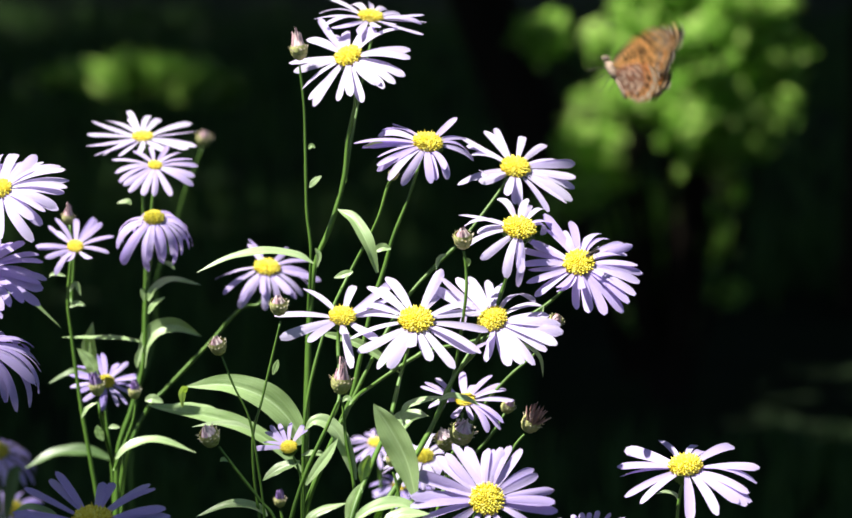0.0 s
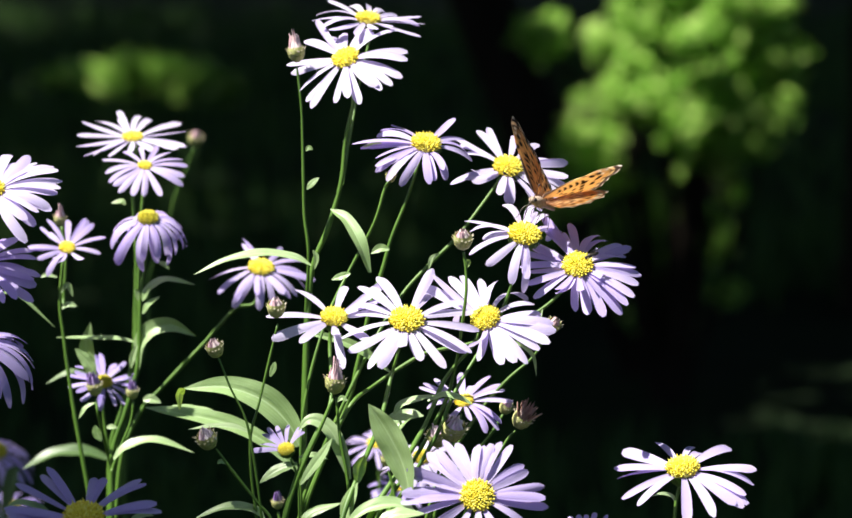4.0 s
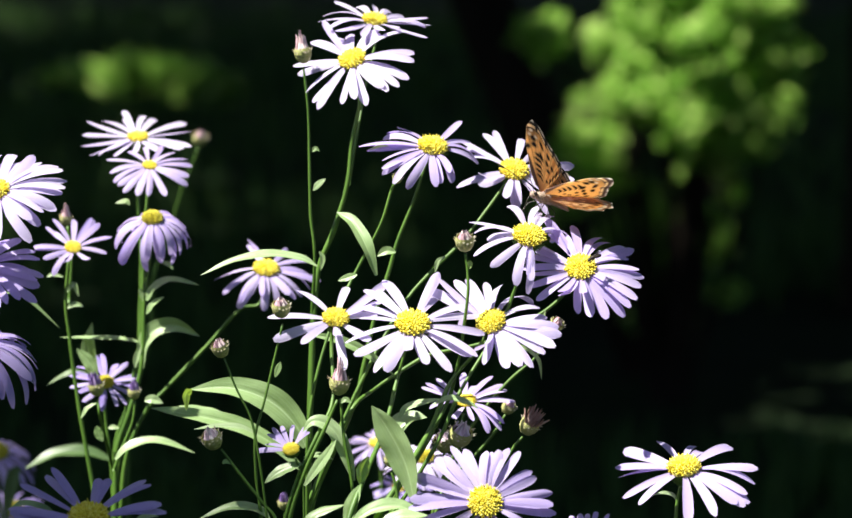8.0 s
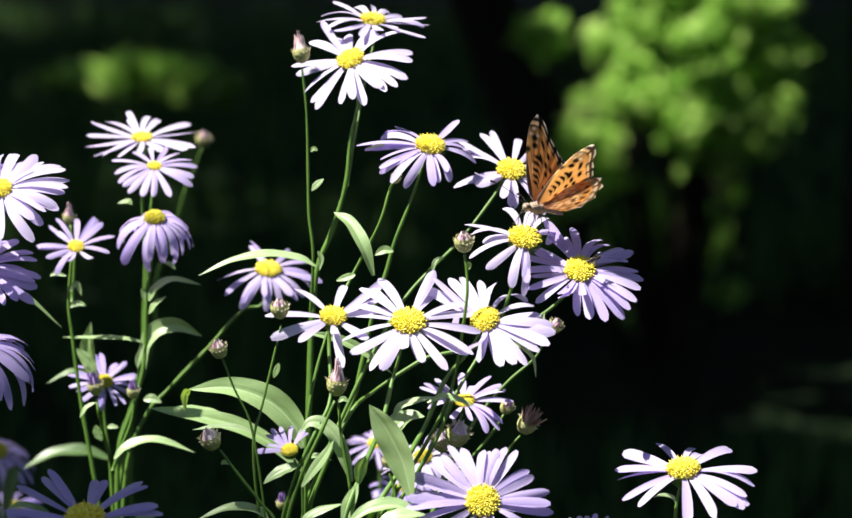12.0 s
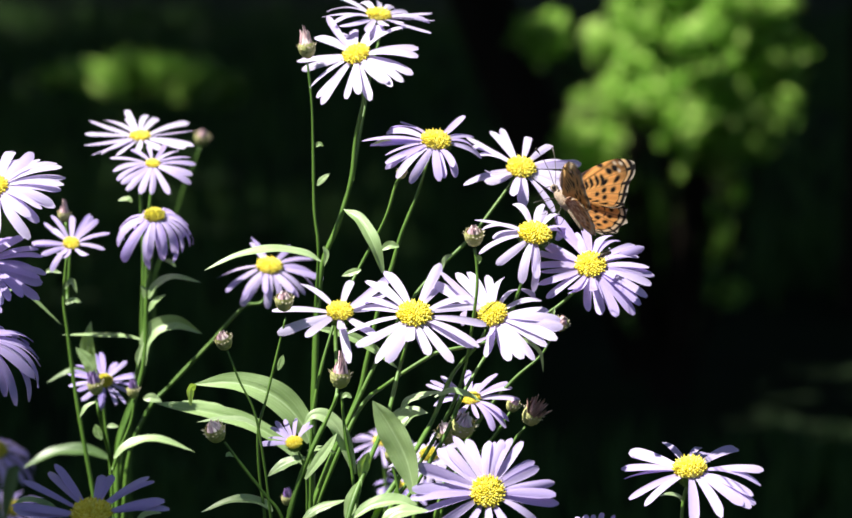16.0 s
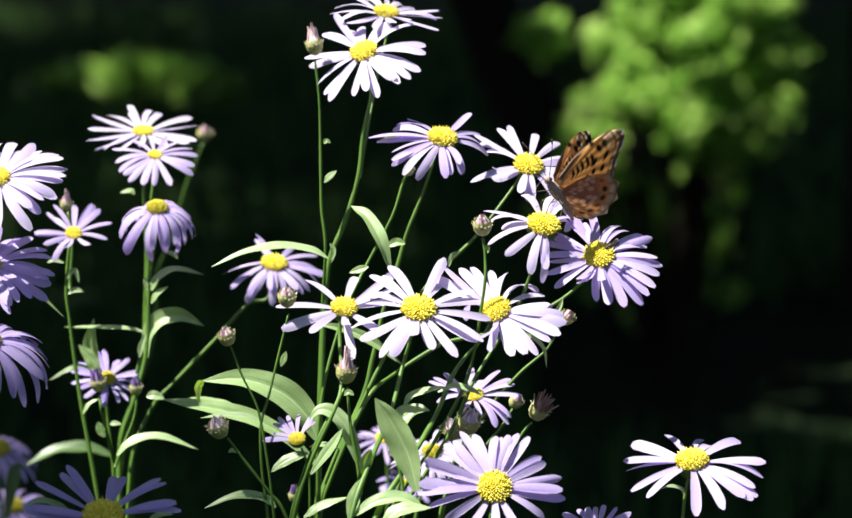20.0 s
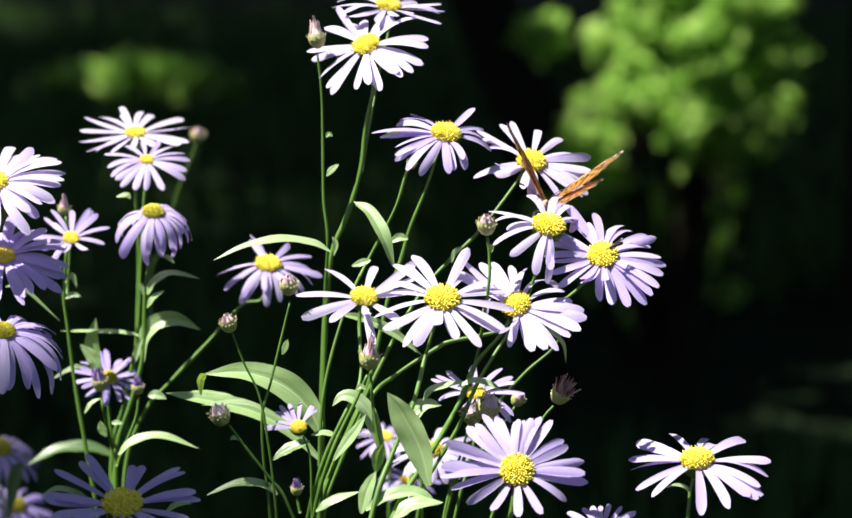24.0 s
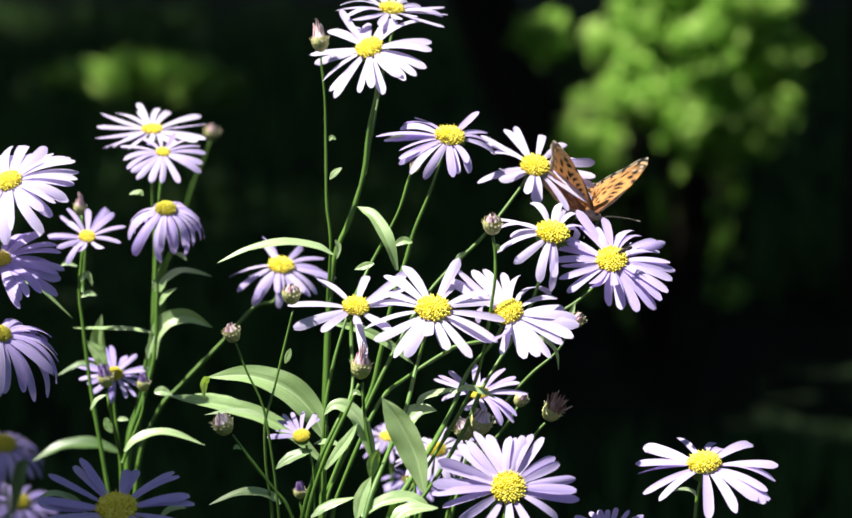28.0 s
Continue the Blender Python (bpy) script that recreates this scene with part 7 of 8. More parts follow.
    for key in ("Q", "R",):
        walk(ASTERS[key][0], [(t, lean(key, a, b)) for t, a, b in (
            (0, 0.0, -0.0), (0.5, -1.4, 0.7), (1, -1.6, 0.9), (1.5, -1.4, 1.6), (2, -2.1, 3.0), (2.5, -3.2, 2.5), (3, -3.4, 1.4), (3.5, -2.3, 1.4),
            (5.5, -2.8, 1.4), (6, -1.6, 1.8), (6.5, -1.2, 3.0), (7, -1.6, 2.3), (7.5, -0.2, 1.8), (8, -1.2, 1.1), (8.5, -0.9, 0.7), (9, 0.7, 0.2),
            (9.5, 0.4, -0.9), (10, 1.8, 1.4), (10.5, 0.7, 2.3), (11, -2.1, 0.9), (11.5, -1.2, -0.9), (12, -2.1, 0.7), (12.5, -3.0, 1.6), (14.5, 0.0, -0.7),
            (15, 0.2, -0.7), (15.5, 1.1, 0.7), (16, -0.2, 2.1), (16.5, 3.0, 1.1), (17, 3.7, 3.2), (17.5, 0.4, 4.8), (18, 2.1, 1.6), (18.5, 3.4, 6.0),
            (19, 3.2, 3.9), (19.5, 3.7, 2.8), (20, 3.0, 1.6), (20.5, 3.9, 2.5), (21, 3.4, 2.3), (21.5, 4.3, -0.0), (23.5, 4.9, 0.8), (24, 8.2, 4.6),
            (24.5, 4.8, 2.3), (25, 2.3, 4.4), (25.5, 3.4, 7.4), (26, 9.8, 4.4), (26.5, 5.0, 3.5), (27, 6.6, 3.2), (27.5, 6.9, 5.8), (28, 6.6, 3.5),
        )])
    for key in ("S",):
        walk(ASTERS[key][0], [(t, lean(key, a, b)) for t, a, b in (
            (0, 0.0, -0.0), (0.5, 0.0, -0.0), (1, -1.6, -0.3), (1.5, -1.9, -0.3), (2, -2.3, -0.0), (2.5, -2.6, 0.3), (3, -1.6, -0.0), (3.5, -2.3, -0.0),
            (5.5, -2.3, -0.0), (6, -2.6, -0.0), (6.5, -2.3, 0.3), (7, -1.6, 0.3), (7.5, -1.3, 0.3), (8, -0.3, -0.3), (8.5, -1.3, -0.0), (9, -0.7, 0.3),
            (9.5, 1.6, -0.0), (10, 0.0, 0.3), (10.5, -1.0, -0.0), (11, -0.3, -0.0), (11.5, -0.3, 0.3), (12, 0.6, -0.6), (12.5, -1.3, -0.3), (14.5, -0.3, 0.3),
            (15, 0.0, -0.0), (15.5, -1.9, 0.3), (16, 1.0, 0.7), (16.5, -0.3, 1.0), (17, 1.0, 0.7), (17.5, 2.6, 2.3), (18, 0.3, 1.3), (18.5, 2.9, 1.6),
            (19, 1.6, 2.0), (19.5, 1.3, 2.0), (20, 2.9, 2.0), (20.5, 0.6, 1.6), (21, -0.3, 1.3), (21.5, -1.3, 1.0), (23.5, 0.0, 1.0), (24, 0.6, 1.6),
            (24.5, 6.2, 2.9), (25, 3.9, 2.3), (25.5, 1.0, 1.6), (26, 3.6, 1.8), (26.5, 5.3, 2.2), (27, 2.3, 1.8), (27.5, 4.4, 2.9), (28, 5.7, 1.0),
        )])
    for key in ("T", "W",):
        walk(ASTERS[key][0], [(t, lean(key, a, b)) for t, a, b in (
            (0, 0.0, -0.0), (0.5, -0.1, -0.0), (1, -0.2, -0.0), (1.5, -0.3, -0.0), (2, -0.5, -0.0), (2.5, -0.6, -0.0), (3, -0.7, -0.0), (3.5, -0.8, -0.0),
            (5.5, -1.1, -0.0), (6, -1.2, -0.0), (6.5, -0.9, -0.1), (7, -0.7, -0.1), (7.5, -0.5, -0.2), (8, -0.2, -0.2), (8.5, -0.3, -0.2), (9, -0.3, -0.1),
            (9.5, -0.3, -0.0), (10, -0.4, 0.1), (10.5, -0.4, 0.2), (11, -0.5, 0.2), (11.5, -0.5, 0.2), (12, -0.6, 0.1), (12.5, -0.7, -0.0), (14.5, -0.7, -0.0),
            (15, -0.6, 0.1), (15.5, -0.6, 0.3), (16, -0.6, 0.4), (16.5, -0.5, 0.6), (17, -0.5, 0.7), (17.5, -0.7, 0.9), (18, -0.9, 1.2), (18.5, -0.6, 1.2),
            (19, -0.2, 1.3), (19.5, 0.1, 1.3), (20, 0.5, 1.4), (20.5, 0.7, 1.2), (21, 0.9, 0.9), (21.5, 1.2, 0.7), (23.5, -0.2, 0.7), (24, 1.2, 1.6),
            (24.5, 2.5, 2.6), (25, 1.2, 1.6), (25.5, 1.6, 2.0), (26, 2.1, 2.3), (26.5, 1.4, 2.0), (27, 0.7, 1.6), (27.5, 2.5, 3.5), (28, 3.5, 3.0),
        )])
    for key in ("V",):
        walk(ASTERS[key][0], [(t, lean(key, a, b)) for t, a, b in (
            (0, 0.0, -0.0), (0.5, -1.7, 0.9), (1, -2.0, 1.2), (1.5, -1.7, 2.0), (2, -2.6, 3.8), (2.5, -4.0, 3.2), (3, -4.3, 1.7), (3.5, -2.9, 1.7),
            (5.5, -3.4, 1.7), (6, -2.0, 2.3), (6.5, -1.4, 3.8), (7, -2.0, 2.9), (7.5, -0.3, 2.3), (8, -1.4, 1.4), (8.5, -1.2, 0.9), (9, 0.9, 0.3),
            (9.5, 0.6, -1.2), (10, 2.3, 1.7), (10.5, 0.9, 2.9), (11, -2.6, 1.2), (11.5, -1.4, -1.2), (12, -2.6, 0.9), (12.5, -3.7, 2.0), (14.5, 0.0, -0.9),
            (15, 0.3, -0.9), (15.5, 1.4, 0.9), (16, -0.3, 2.6), (16.5, 3.7, 1.4), (17, 4.6, 4.0), (17.5, 0.6, 6.1), (18, 2.6, 2.0), (18.5, 4.3, 7.5),
            (19, 4.0, 4.9), (19.5, 4.6, 3.5), (20, 3.7, 2.0), (20.5, 4.9, 3.2), (21, 4.3, 2.9), (21.5, 5.4, -0.0), (23.5, 6.1, 1.0), (24, 10.3, 5.8),
            (24.5, 6.0, 2.9), (25, 2.9, 5.5), (25.5, 4.3, 9.3), (26, 12.3, 5.5), (26.5, 6.3, 4.3), (27, 8.3, 4.0), (27.5, 8.6, 7.2), (28, 8.3, 4.3),
        )])
    for key in ("c",):
        walk(ASTERS[key][0], [(t, lean(key, a, b)) for t, a, b in (
            (0, 0.0, -0.0), (0.5, -0.3, -0.9), (1, 0.3, -1.2), (1.5, 0.3, -0.6), (2, -0.9, -0.6), (2.5, -0.9, -0.0), (3, -0.3, -0.0), (3.5, -0.9, -0.9),
            (5.5, -1.2, -0.6), (6, 0.3, -0.6), (6.5, 0.0, -0.0), (7, 0.6, 0.3), (7.5, 0.9, 0.6), (8, 0.9, -0.9), (8.5, 0.6, -0.6), (9, 0.9, -0.0),
            (9.5, 0.9, 0.6), (10, 1.2, 0.3), (10.5, 0.3, 0.6), (11, 1.2, -0.9), (11.5, 0.9, -0.0), (12, 0.3, -1.2), (12.5, -0.3, -1.2), (14.5, 0.9, 0.9),
            (15, 0.3, 0.9), (15.5, 0.9, 0.9), (16, 2.1, 1.8), (16.5, 1.8, 1.8), (17, 2.4, 3.0), (17.5, 3.2, 3.9), (18, 1.8, 2.7), (18.5, 5.0, 5.4),
            (19, 2.4, 3.9), (19.5, 2.1, 3.9), (20, 3.2, 3.3), (20.5, 4.4, 4.8), (21, 3.8, 3.3), (21.5, 4.1, 3.3), (23.5, 1.8, 0.9), (24, 3.8, 8.1),
            (24.5, 5.3, 5.4), (25, 4.7, 7.2), (25.5, 4.7, 4.8), (26, 6.2, 6.3), (26.5, 6.2, 6.6), (27, 8.3, 6.0), (27.5, 9.8, 7.2), (28, 5.0, 4.5),
        )])
    for key in ("d", "U",):
        walk(ASTERS[key][0], [(t, lean(key, a, b)) for t, a, b in (
            (0, 0.0, -0.0), (0.5, -0.3, -0.8), (1, 0.3, -1.1), (1.5, 0.3, -0.5), (2, -0.8, -0.5), (2.5, -0.8, -0.0), (3, -0.3, -0.0), (3.5, -0.8, -0.8),
            (5.5, -1.1, -0.5), (6, 0.3, -0.5), (6.5, 0.0, -0.0), (7, 0.5, 0.3), (7.5, 0.8, 0.5), (8, 0.8, -0.8), (8.5, 0.5, -0.5), (9, 0.8, -0.0),
            (9.5, 0.8, 0.5), (10, 1.1, 0.3), (10.5, 0.3, 0.5), (11, 1.1, -0.8), (11.5, 0.8, -0.0), (12, 0.3, -1.1), (12.5, -0.3, -1.1), (14.5, 0.8, 0.8),
            (15, 0.3, 0.8), (15.5, 0.8, 0.8), (16, 1.9, 1.6), (16.5, 1.6, 1.6), (17, 2.1, 2.7), (17.5, 2.9, 3.5), (18, 1.6, 2.4), (18.5, 4.5, 4.9),
            (19, 2.1, 3.5), (19.5, 1.9, 3.5), (20, 2.9, 3.0), (20.5, 4.0, 4.3), (21, 3.5, 3.0), (21.5, 3.7, 3.0), (23.5, 1.6, 0.8), (24, 3.5, 7.3),
            (24.5, 4.8, 4.9), (25, 4.3, 6.5), (25.5, 4.3, 4.3), (26, 5.6, 5.7), (26.5, 5.6, 5.9), (27, 7.5, 5.4), (27.5, 8.8, 6.5), (28, 4.5, 4.1),
        )])
    for key in ("e",):
        walk(ASTERS[key][0], [(t, lean(key, a, b)) for t, a, b in (
            (0, 0.0, -0.0), (0.5, -1.8, -0.3), (1, -1.2, -0.3), (1.5, -1.2, -0.0), (2, -1.5, 0.6), (2.5, -2.1, 0.9), (3, -2.4, 0.9), (3.5, -2.1, 0.3),
            (5.5, -2.1, -0.0), (6, -1.2, 0.3), (6.5, -2.4, 0.9), (7, -1.8, 0.9), (7.5, 0.9, 1.5), (8, -0.6, -0.3), (8.5, -0.6, 0.6), (9, 1.8, 0.6),
            (9.5, 1.8, 1.5), (10, 1.2, 1.8), (10.5, 0.9, 0.6), (11, -0.3, 0.6), (11.5, -0.9, -0.3), (12, -1.5, -0.6), (12.5, -1.8, -0.3), (14.5, -0.9, 1.5),
            (15, -0.6, 1.5), (15.5, 0.0, 1.8), (16, -0.3, 2.1), (16.5, 1.5, 1.2), (17, 1.5, 3.9), (17.5, -1.8, 5.1), (18, 0.0, 2.7), (18.5, 1.5, 5.7),
            (19, 0.9, 3.9), (19.5, 1.8, 4.5), (20, 1.8, 3.9), (20.5, 3.6, 4.8), (21, 2.4, 3.9), (21.5, 4.1, 3.3), (23.5, 3.8, 4.2), (24, 10.1, 9.0),
            (24.5, 6.2, 7.8), (25, 4.7, 7.5), (25.5, 4.7, 7.5), (26, 7.1, 7.5), (26.5, 6.2, 6.0), (27, 8.0, 6.6), (27.5, 8.3, 9.0), (28, 7.1, 5.7),
        )])
    for key in ("f",):
        walk(ASTERS[key][0], [(t, lean(key, a, b)) for t, a, b in (
            (0, 0.0, -0.0), (0.5, -0.3, -0.9), (1, 0.3, -1.1), (1.5, 0.3, -0.6), (2, -0.8, -0.6), (2.5, -0.8, -0.0), (3, -0.3, -0.0), (3.5, -0.8, -0.9),
            (5.5, -1.1, -0.6), (6, 0.3, -0.6), (6.5, 0.0, -0.0), (7, 0.6, 0.3), (7.5, 0.8, 0.6), (8, 0.8, -0.9), (8.5, 0.6, -0.6), (9, 0.8, -0.0),
            (9.5, 0.8, 0.6), (10, 1.1, 0.3), (10.5, 0.3, 0.6), (11, 1.1, -0.9), (11.5, 0.8, -0.0), (12, 0.3, -1.1), (12.5, -0.3, -1.1), (14.5, 0.8, 0.9),
            (15, 0.3, 0.9), (15.5, 0.8, 0.9), (16, 2.0, 1.7), (16.5, 1.7, 1.7), (17, 2.2, 2.8), (17.5, 3.1, 3.7), (18, 1.7, 2.6), (18.5, 4.8, 5.1),
            (19, 2.2, 3.7), (19.5, 2.0, 3.7), (20, 3.1, 3.1), (20.5, 4.2, 4.5), (21, 3.7, 3.1), (21.5, 3.9, 3.1), (23.5, 1.7, 0.9), (24, 3.7, 7.7),
            (24.5, 5.1, 5.1), (25, 4.5, 6.8), (25.5, 4.5, 4.5), (26, 5.9, 6.0), (26.5, 5.9, 6.3), (27, 7.9, 5.7), (27.5, 9.3, 6.8), (28, 4.8, 4.3),
        )])
    for key in ("g",):
        walk(ASTERS[key][0], [(t, lean(key, a, b)) for t, a, b in (
            (0, 0.0, -0.0), (0.5, -1.4, -0.2), (1, -0.9, -0.2), (1.5, -0.9, -0.0), (2, -1.2, 0.5), (2.5, -1.6, 0.7), (3, -1.8, 0.7), (3.5, -1.6, 0.2),
            (5.5, -1.6, -0.0), (6, -0.9, 0.2), (6.5, -1.8, 0.7), (7, -1.4, 0.7), (7.5, 0.7, 1.2), (8, -0.5, -0.2), (8.5, -0.5, 0.5), (9, 1.4, 0.5),
            (9.5, 1.4, 1.2), (10, 0.9, 1.4), (10.5, 0.7, 0.5), (11, -0.2, 0.5), (11.5, -0.7, -0.2), (12, -1.2, -0.5), (12.5, -1.4, -0.2), (14.5, -0.7, 1.2),
            (15, -0.5, 1.2), (15.5, 0.0, 1.4), (16, -0.2, 1.6), (16.5, 1.2, 0.9), (17, 1.2, 3.0), (17.5, -1.4, 4.0), (18, 0.0, 2.1), (18.5, 1.2, 4.4),
            (19, 0.7, 3.0), (19.5, 1.4, 3.5), (20, 1.4, 3.0), (20.5, 2.8, 3.8), (21, 1.9, 3.0), (21.5, 3.2, 2.6), (23.5, 3.0, 3.3), (24, 7.9, 7.0),
            (24.5, 4.9, 6.1), (25, 3.7, 5.8), (25.5, 3.7, 5.8), (26, 5.6, 5.8), (26.5, 4.9, 4.7), (27, 6.3, 5.1), (27.5, 6.5, 7.0), (28, 5.6, 4.4),
        )])
    for key in ("k",):
        walk(ASTERS[key][0], [(t, lean(key, a, b)) for t, a, b in (
            (0, 0.0, -0.0), (0.5, -1.5, -0.0), (1, -1.2, -0.2), (1.5, -1.2, -0.0), (2, -1.5, 0.3), (2.5, -1.7, 0.6), (3, -1.7, 0.5), (3.5, -1.7, -0.0),
            (5.5, -1.5, -0.0), (6, -1.2, -0.0), (6.5, -1.7, 0.3), (7, -1.4, 0.5), (7.5, 0.0, 0.9), (8, -0.6, -0.6), (8.5, -0.8, 0.3), (9, 0.6, 0.5),
            (9.5, 0.6, 0.8), (10, 0.1, 0.9), (10.5, 0.0, 0.2), (11, -0.5, -0.0), (11.5, -1.1, -0.2), (12, -1.4, -0.3), (12.5, -1.5, -0.3), (14.5, -0.9, 0.8),
            (15, -0.6, 0.6), (15.5, -0.6, 0.8), (16, -0.3, 1.1), (16.5, 0.3, 0.6), (17, 0.6, 1.8), (17.5, -1.1, 2.8), (18, -0.5, 1.2), (18.5, 0.8, 2.9),
            (19, 0.1, 1.8), (19.5, 0.9, 2.0), (20, 0.5, 2.1), (20.5, 2.0, 2.1), (21, 1.2, 2.0), (21.5, 2.3, 1.4), (23.5, 1.8, 1.5), (24, 4.7, 4.1),
            (24.5, 3.0, 4.0), (25, 1.7, 4.0), (25.5, 2.6, 3.4), (26, 3.2, 3.5), (26.5, 2.6, 2.3), (27, 4.1, 2.6), (27.5, 4.0, 3.1), (28, 3.0, 2.1),
        )])
    walk(FLY, [(t, lean("E", a, b) @ pose(0.1040, -0.0298, 1.0791, 50, 20, 200)) for t, a, b in (
        (0, 0.0, -0.0), (0.5, -1.3, 0.5), (1, 0.5, 0.8), (1.5, 0.7, -1.4), (2, -1.2, -0.9), (2.5, -0.9, -0.6), (3, -1.0, 0.2), (3.5, -0.4, -0.7),
        (5.5, -0.5, -0.8), (6, 0.5, -0.5), (6.5, 0.2, 0.1), (7, 0.8, 0.1), (7.5, 1.8, 0.9), (8, 0.6, -1.5), (8.5, 0.9, -1.2), (9, 3.0, -0.4),
        (9.5, 3.0, 0.5), (10, 0.9, -0.2), (10.5, 1.2, -2.1), (11, 2.2, -0.6), (11.5, 1.9, -1.6), (12, 0.4, -2.2), (12.5, 0.1, -2.6), (14.5, 2.5, -0.4),
        (15, 2.2, -1.0), (15.5, 3.2, -0.8), (16, 4.1, -0.2), (16.5, 5.0, 0.3), (17, 5.3, 0.5), (17.5, 5.9, 3.6), (18, 4.3, 1.1), (18.5, 7.9, 4.1),
        (19, 4.0, 3.2), (19.5, 4.6, 3.8), (20, 6.9, 3.5), (20.5, 7.8, 3.8), (21, 6.9, 3.2), (21.5, 4.2, 1.9), (23.5, 1.1, 1.3), (24, 8.3, 3.7),
        (24.5, 5.8, 5.5), (25, 7.6, 5.2), (25.5, 7.5, 4.3), (26, 7.4, 3.1), (26.5, 12.4, 3.2), (27, 12.9, 4.1), (27.5, 11.3, 4.2), (28, 11.5, 2.4),
    )])
    walk(BUTTERFLY, [
        (0, pose(0.0764, 1.4100, 1.1304, 1, -58, 148)), (0.1, pose(0.0528, 1.2236, 1.1546, -8, 21, 204)), (0.2, pose(0.0460, 1.2238, 1.1557, 8, 70, 213)),
        (0.3, pose(0.0549, 1.2225, 1.1464, 1, -20, 201)), (0.4, pose(0.0779, 1.2215, 1.1397, 6, -56, 223)), (0.5, pose(0.0856, 1.2221, 1.1435, -21, -57, 261)),
        (0.6, pose(0.0639, 1.2218, 1.1269, 2, -2, 225)), (0.7, pose(0.0501, 1.2187, 1.1192, -10, -44, 255)), (0.8, pose(0.0453, 1.2161, 1.1008, -4, -33, 195)),
        (0.9, pose(0.0443, 1.2160, 1.1002, -3, -30, 207)), (1, pose(0.0460, 1.2423, 1.0947, -19, -7, 238)), (1.1, pose(0.0449, 1.2427, 1.0947, -15, -7, 238)),
        (1.2, pose(0.0438, 1.2432, 1.0954, -3, -8, 213)), (1.3, pose(0.0432, 1.2436, 1.0954, -3, -7, 210)), (1.5, pose(0.0426, 1.2444, 1.0950, -11, -14, 238)),
        (1.8, pose(0.0418, 1.2456, 1.0950, -5, -13, 220)), (2, pose(0.0414, 1.2465, 1.0947, -7, -7, 242)), (2.2, pose(0.0425, 1.2460, 1.0933, -8, -14, 244)),
        (2.5, pose(0.0406, 1.2457, 1.0945, -5, -12, 242)), (2.8, pose(0.0420, 1.2452, 1.0937, -8, -12, 242)), (3, pose(0.0399, 1.2454, 1.0976, -10, -14, 240)),
        (3.2, pose(0.0417, 1.2444, 1.0958, -9, -11, 234)), (3.5, pose(0.0409, 1.2434, 1.0961, -14, -16, 243)), (5.5, pose(0.0409, 1.2482, 1.0983, -8, -19, 229)),
        (6, pose(0.0432, 1.2541, 1.0970, -8, -20, 228)), (6.3, pose(0.0401, 1.2419, 1.1011, -6, -15, 233)), (6.6, pose(0.0397, 1.2291, 1.1016, -9, -23, 237)),
        (7, pose(0.0391, 1.2205, 1.1012, -10, -24, 237)), (7.3, pose(0.0385, 1.2290, 1.1008, -9, -17, 238)), (7.6, pose(0.0438, 1.2404, 1.0996, -6, -24, 224)),
        (8, pose(0.0429, 1.2552, 1.0969, -5, -22, 219)), (8.3, pose(0.0449, 1.2461, 1.0985, -6, -34, 211)), (8.6, pose(0.0405, 1.2367, 1.0987, -12, -14, 226)),
        (9, pose(0.0424, 1.2273, 1.1001, -12, -25, 231)), (9.3, pose(0.0414, 1.2299, 1.0999, -10, -35, 231)), (9.6, pose(0.0416, 1.2325, 1.0992, -9, -22, 237)),
        (10, pose(0.0393, 1.2359, 1.0982, -8, -21, 237)), (10.5, pose(0.0403, 1.2403, 1.0961, -10, -24, 232)), (11, pose(0.0404, 1.2450, 1.0969, -6, -21, 229)),
        (11.3, pose(0.0388, 1.2443, 1.0953, -17, -25, 239)), (11.6, pose(0.0397, 1.2437, 1.0951, -15, -13, 231)), (12, pose(0.0400, 1.2429, 1.0948, -13, -12, 221)),
        (12.2, pose(0.0393, 1.2429, 1.0948, -19, -11, 236)), (12.5, pose(0.0403, 1.2428, 1.0943, -15, -13, 222)), (14.5, pose(0.0431, 1.2273, 1.0987, 5, -23, 135)),
        (15, pose(0.0448, 1.2271, 1.0974, 2, -34, 138)), (15.5, pose(0.0460, 1.2214, 1.0981, 4, -41, 138)), (16, pose(0.0487, 1.2161, 1.1012, 7, -50, 150)),
        (16.3, pose(0.0464, 1.2132, 1.1008, 10, -61, 149)), (16.6, pose(0.0482, 1.2100, 1.0980, 6, -57, 142)), (17, pose(0.0525, 1.2067, 1.1013, -20, -52, 158)),
        (17.3, pose(0.0505, 1.2138, 1.1034, -3, -42, 214)), (17.6, pose(0.0459, 1.2243, 1.1035, -16, -52, 215)), (18, pose(0.0474, 1.2377, 1.1008, -11, -35, 210)),
        (18.5, pose(0.0462, 1.2397, 1.1029, -7, -51, 216)), (19, pose(0.0445, 1.2448, 1.1020, -7, -50, 215)), (19.4, pose(0.0430, 1.2407, 1.1022, -3, -49, 217)),
        (19.7, pose(0.0449, 1.2374, 1.1010, -4, -49, 218)), (20, pose(0.0466, 1.2344, 1.1021, 14, -53, 211)), (20.5, pose(0.0474, 1.2331, 1.1017, -1, -45, 194)),
        (20.8, pose(0.0447, 1.2322, 1.1015, 29, -60, 198)), (21, pose(0.0465, 1.2319, 1.1027, -1, -50, 188)), (21.2, pose(0.0470, 1.2317, 1.1014, 5, -43, 190)),
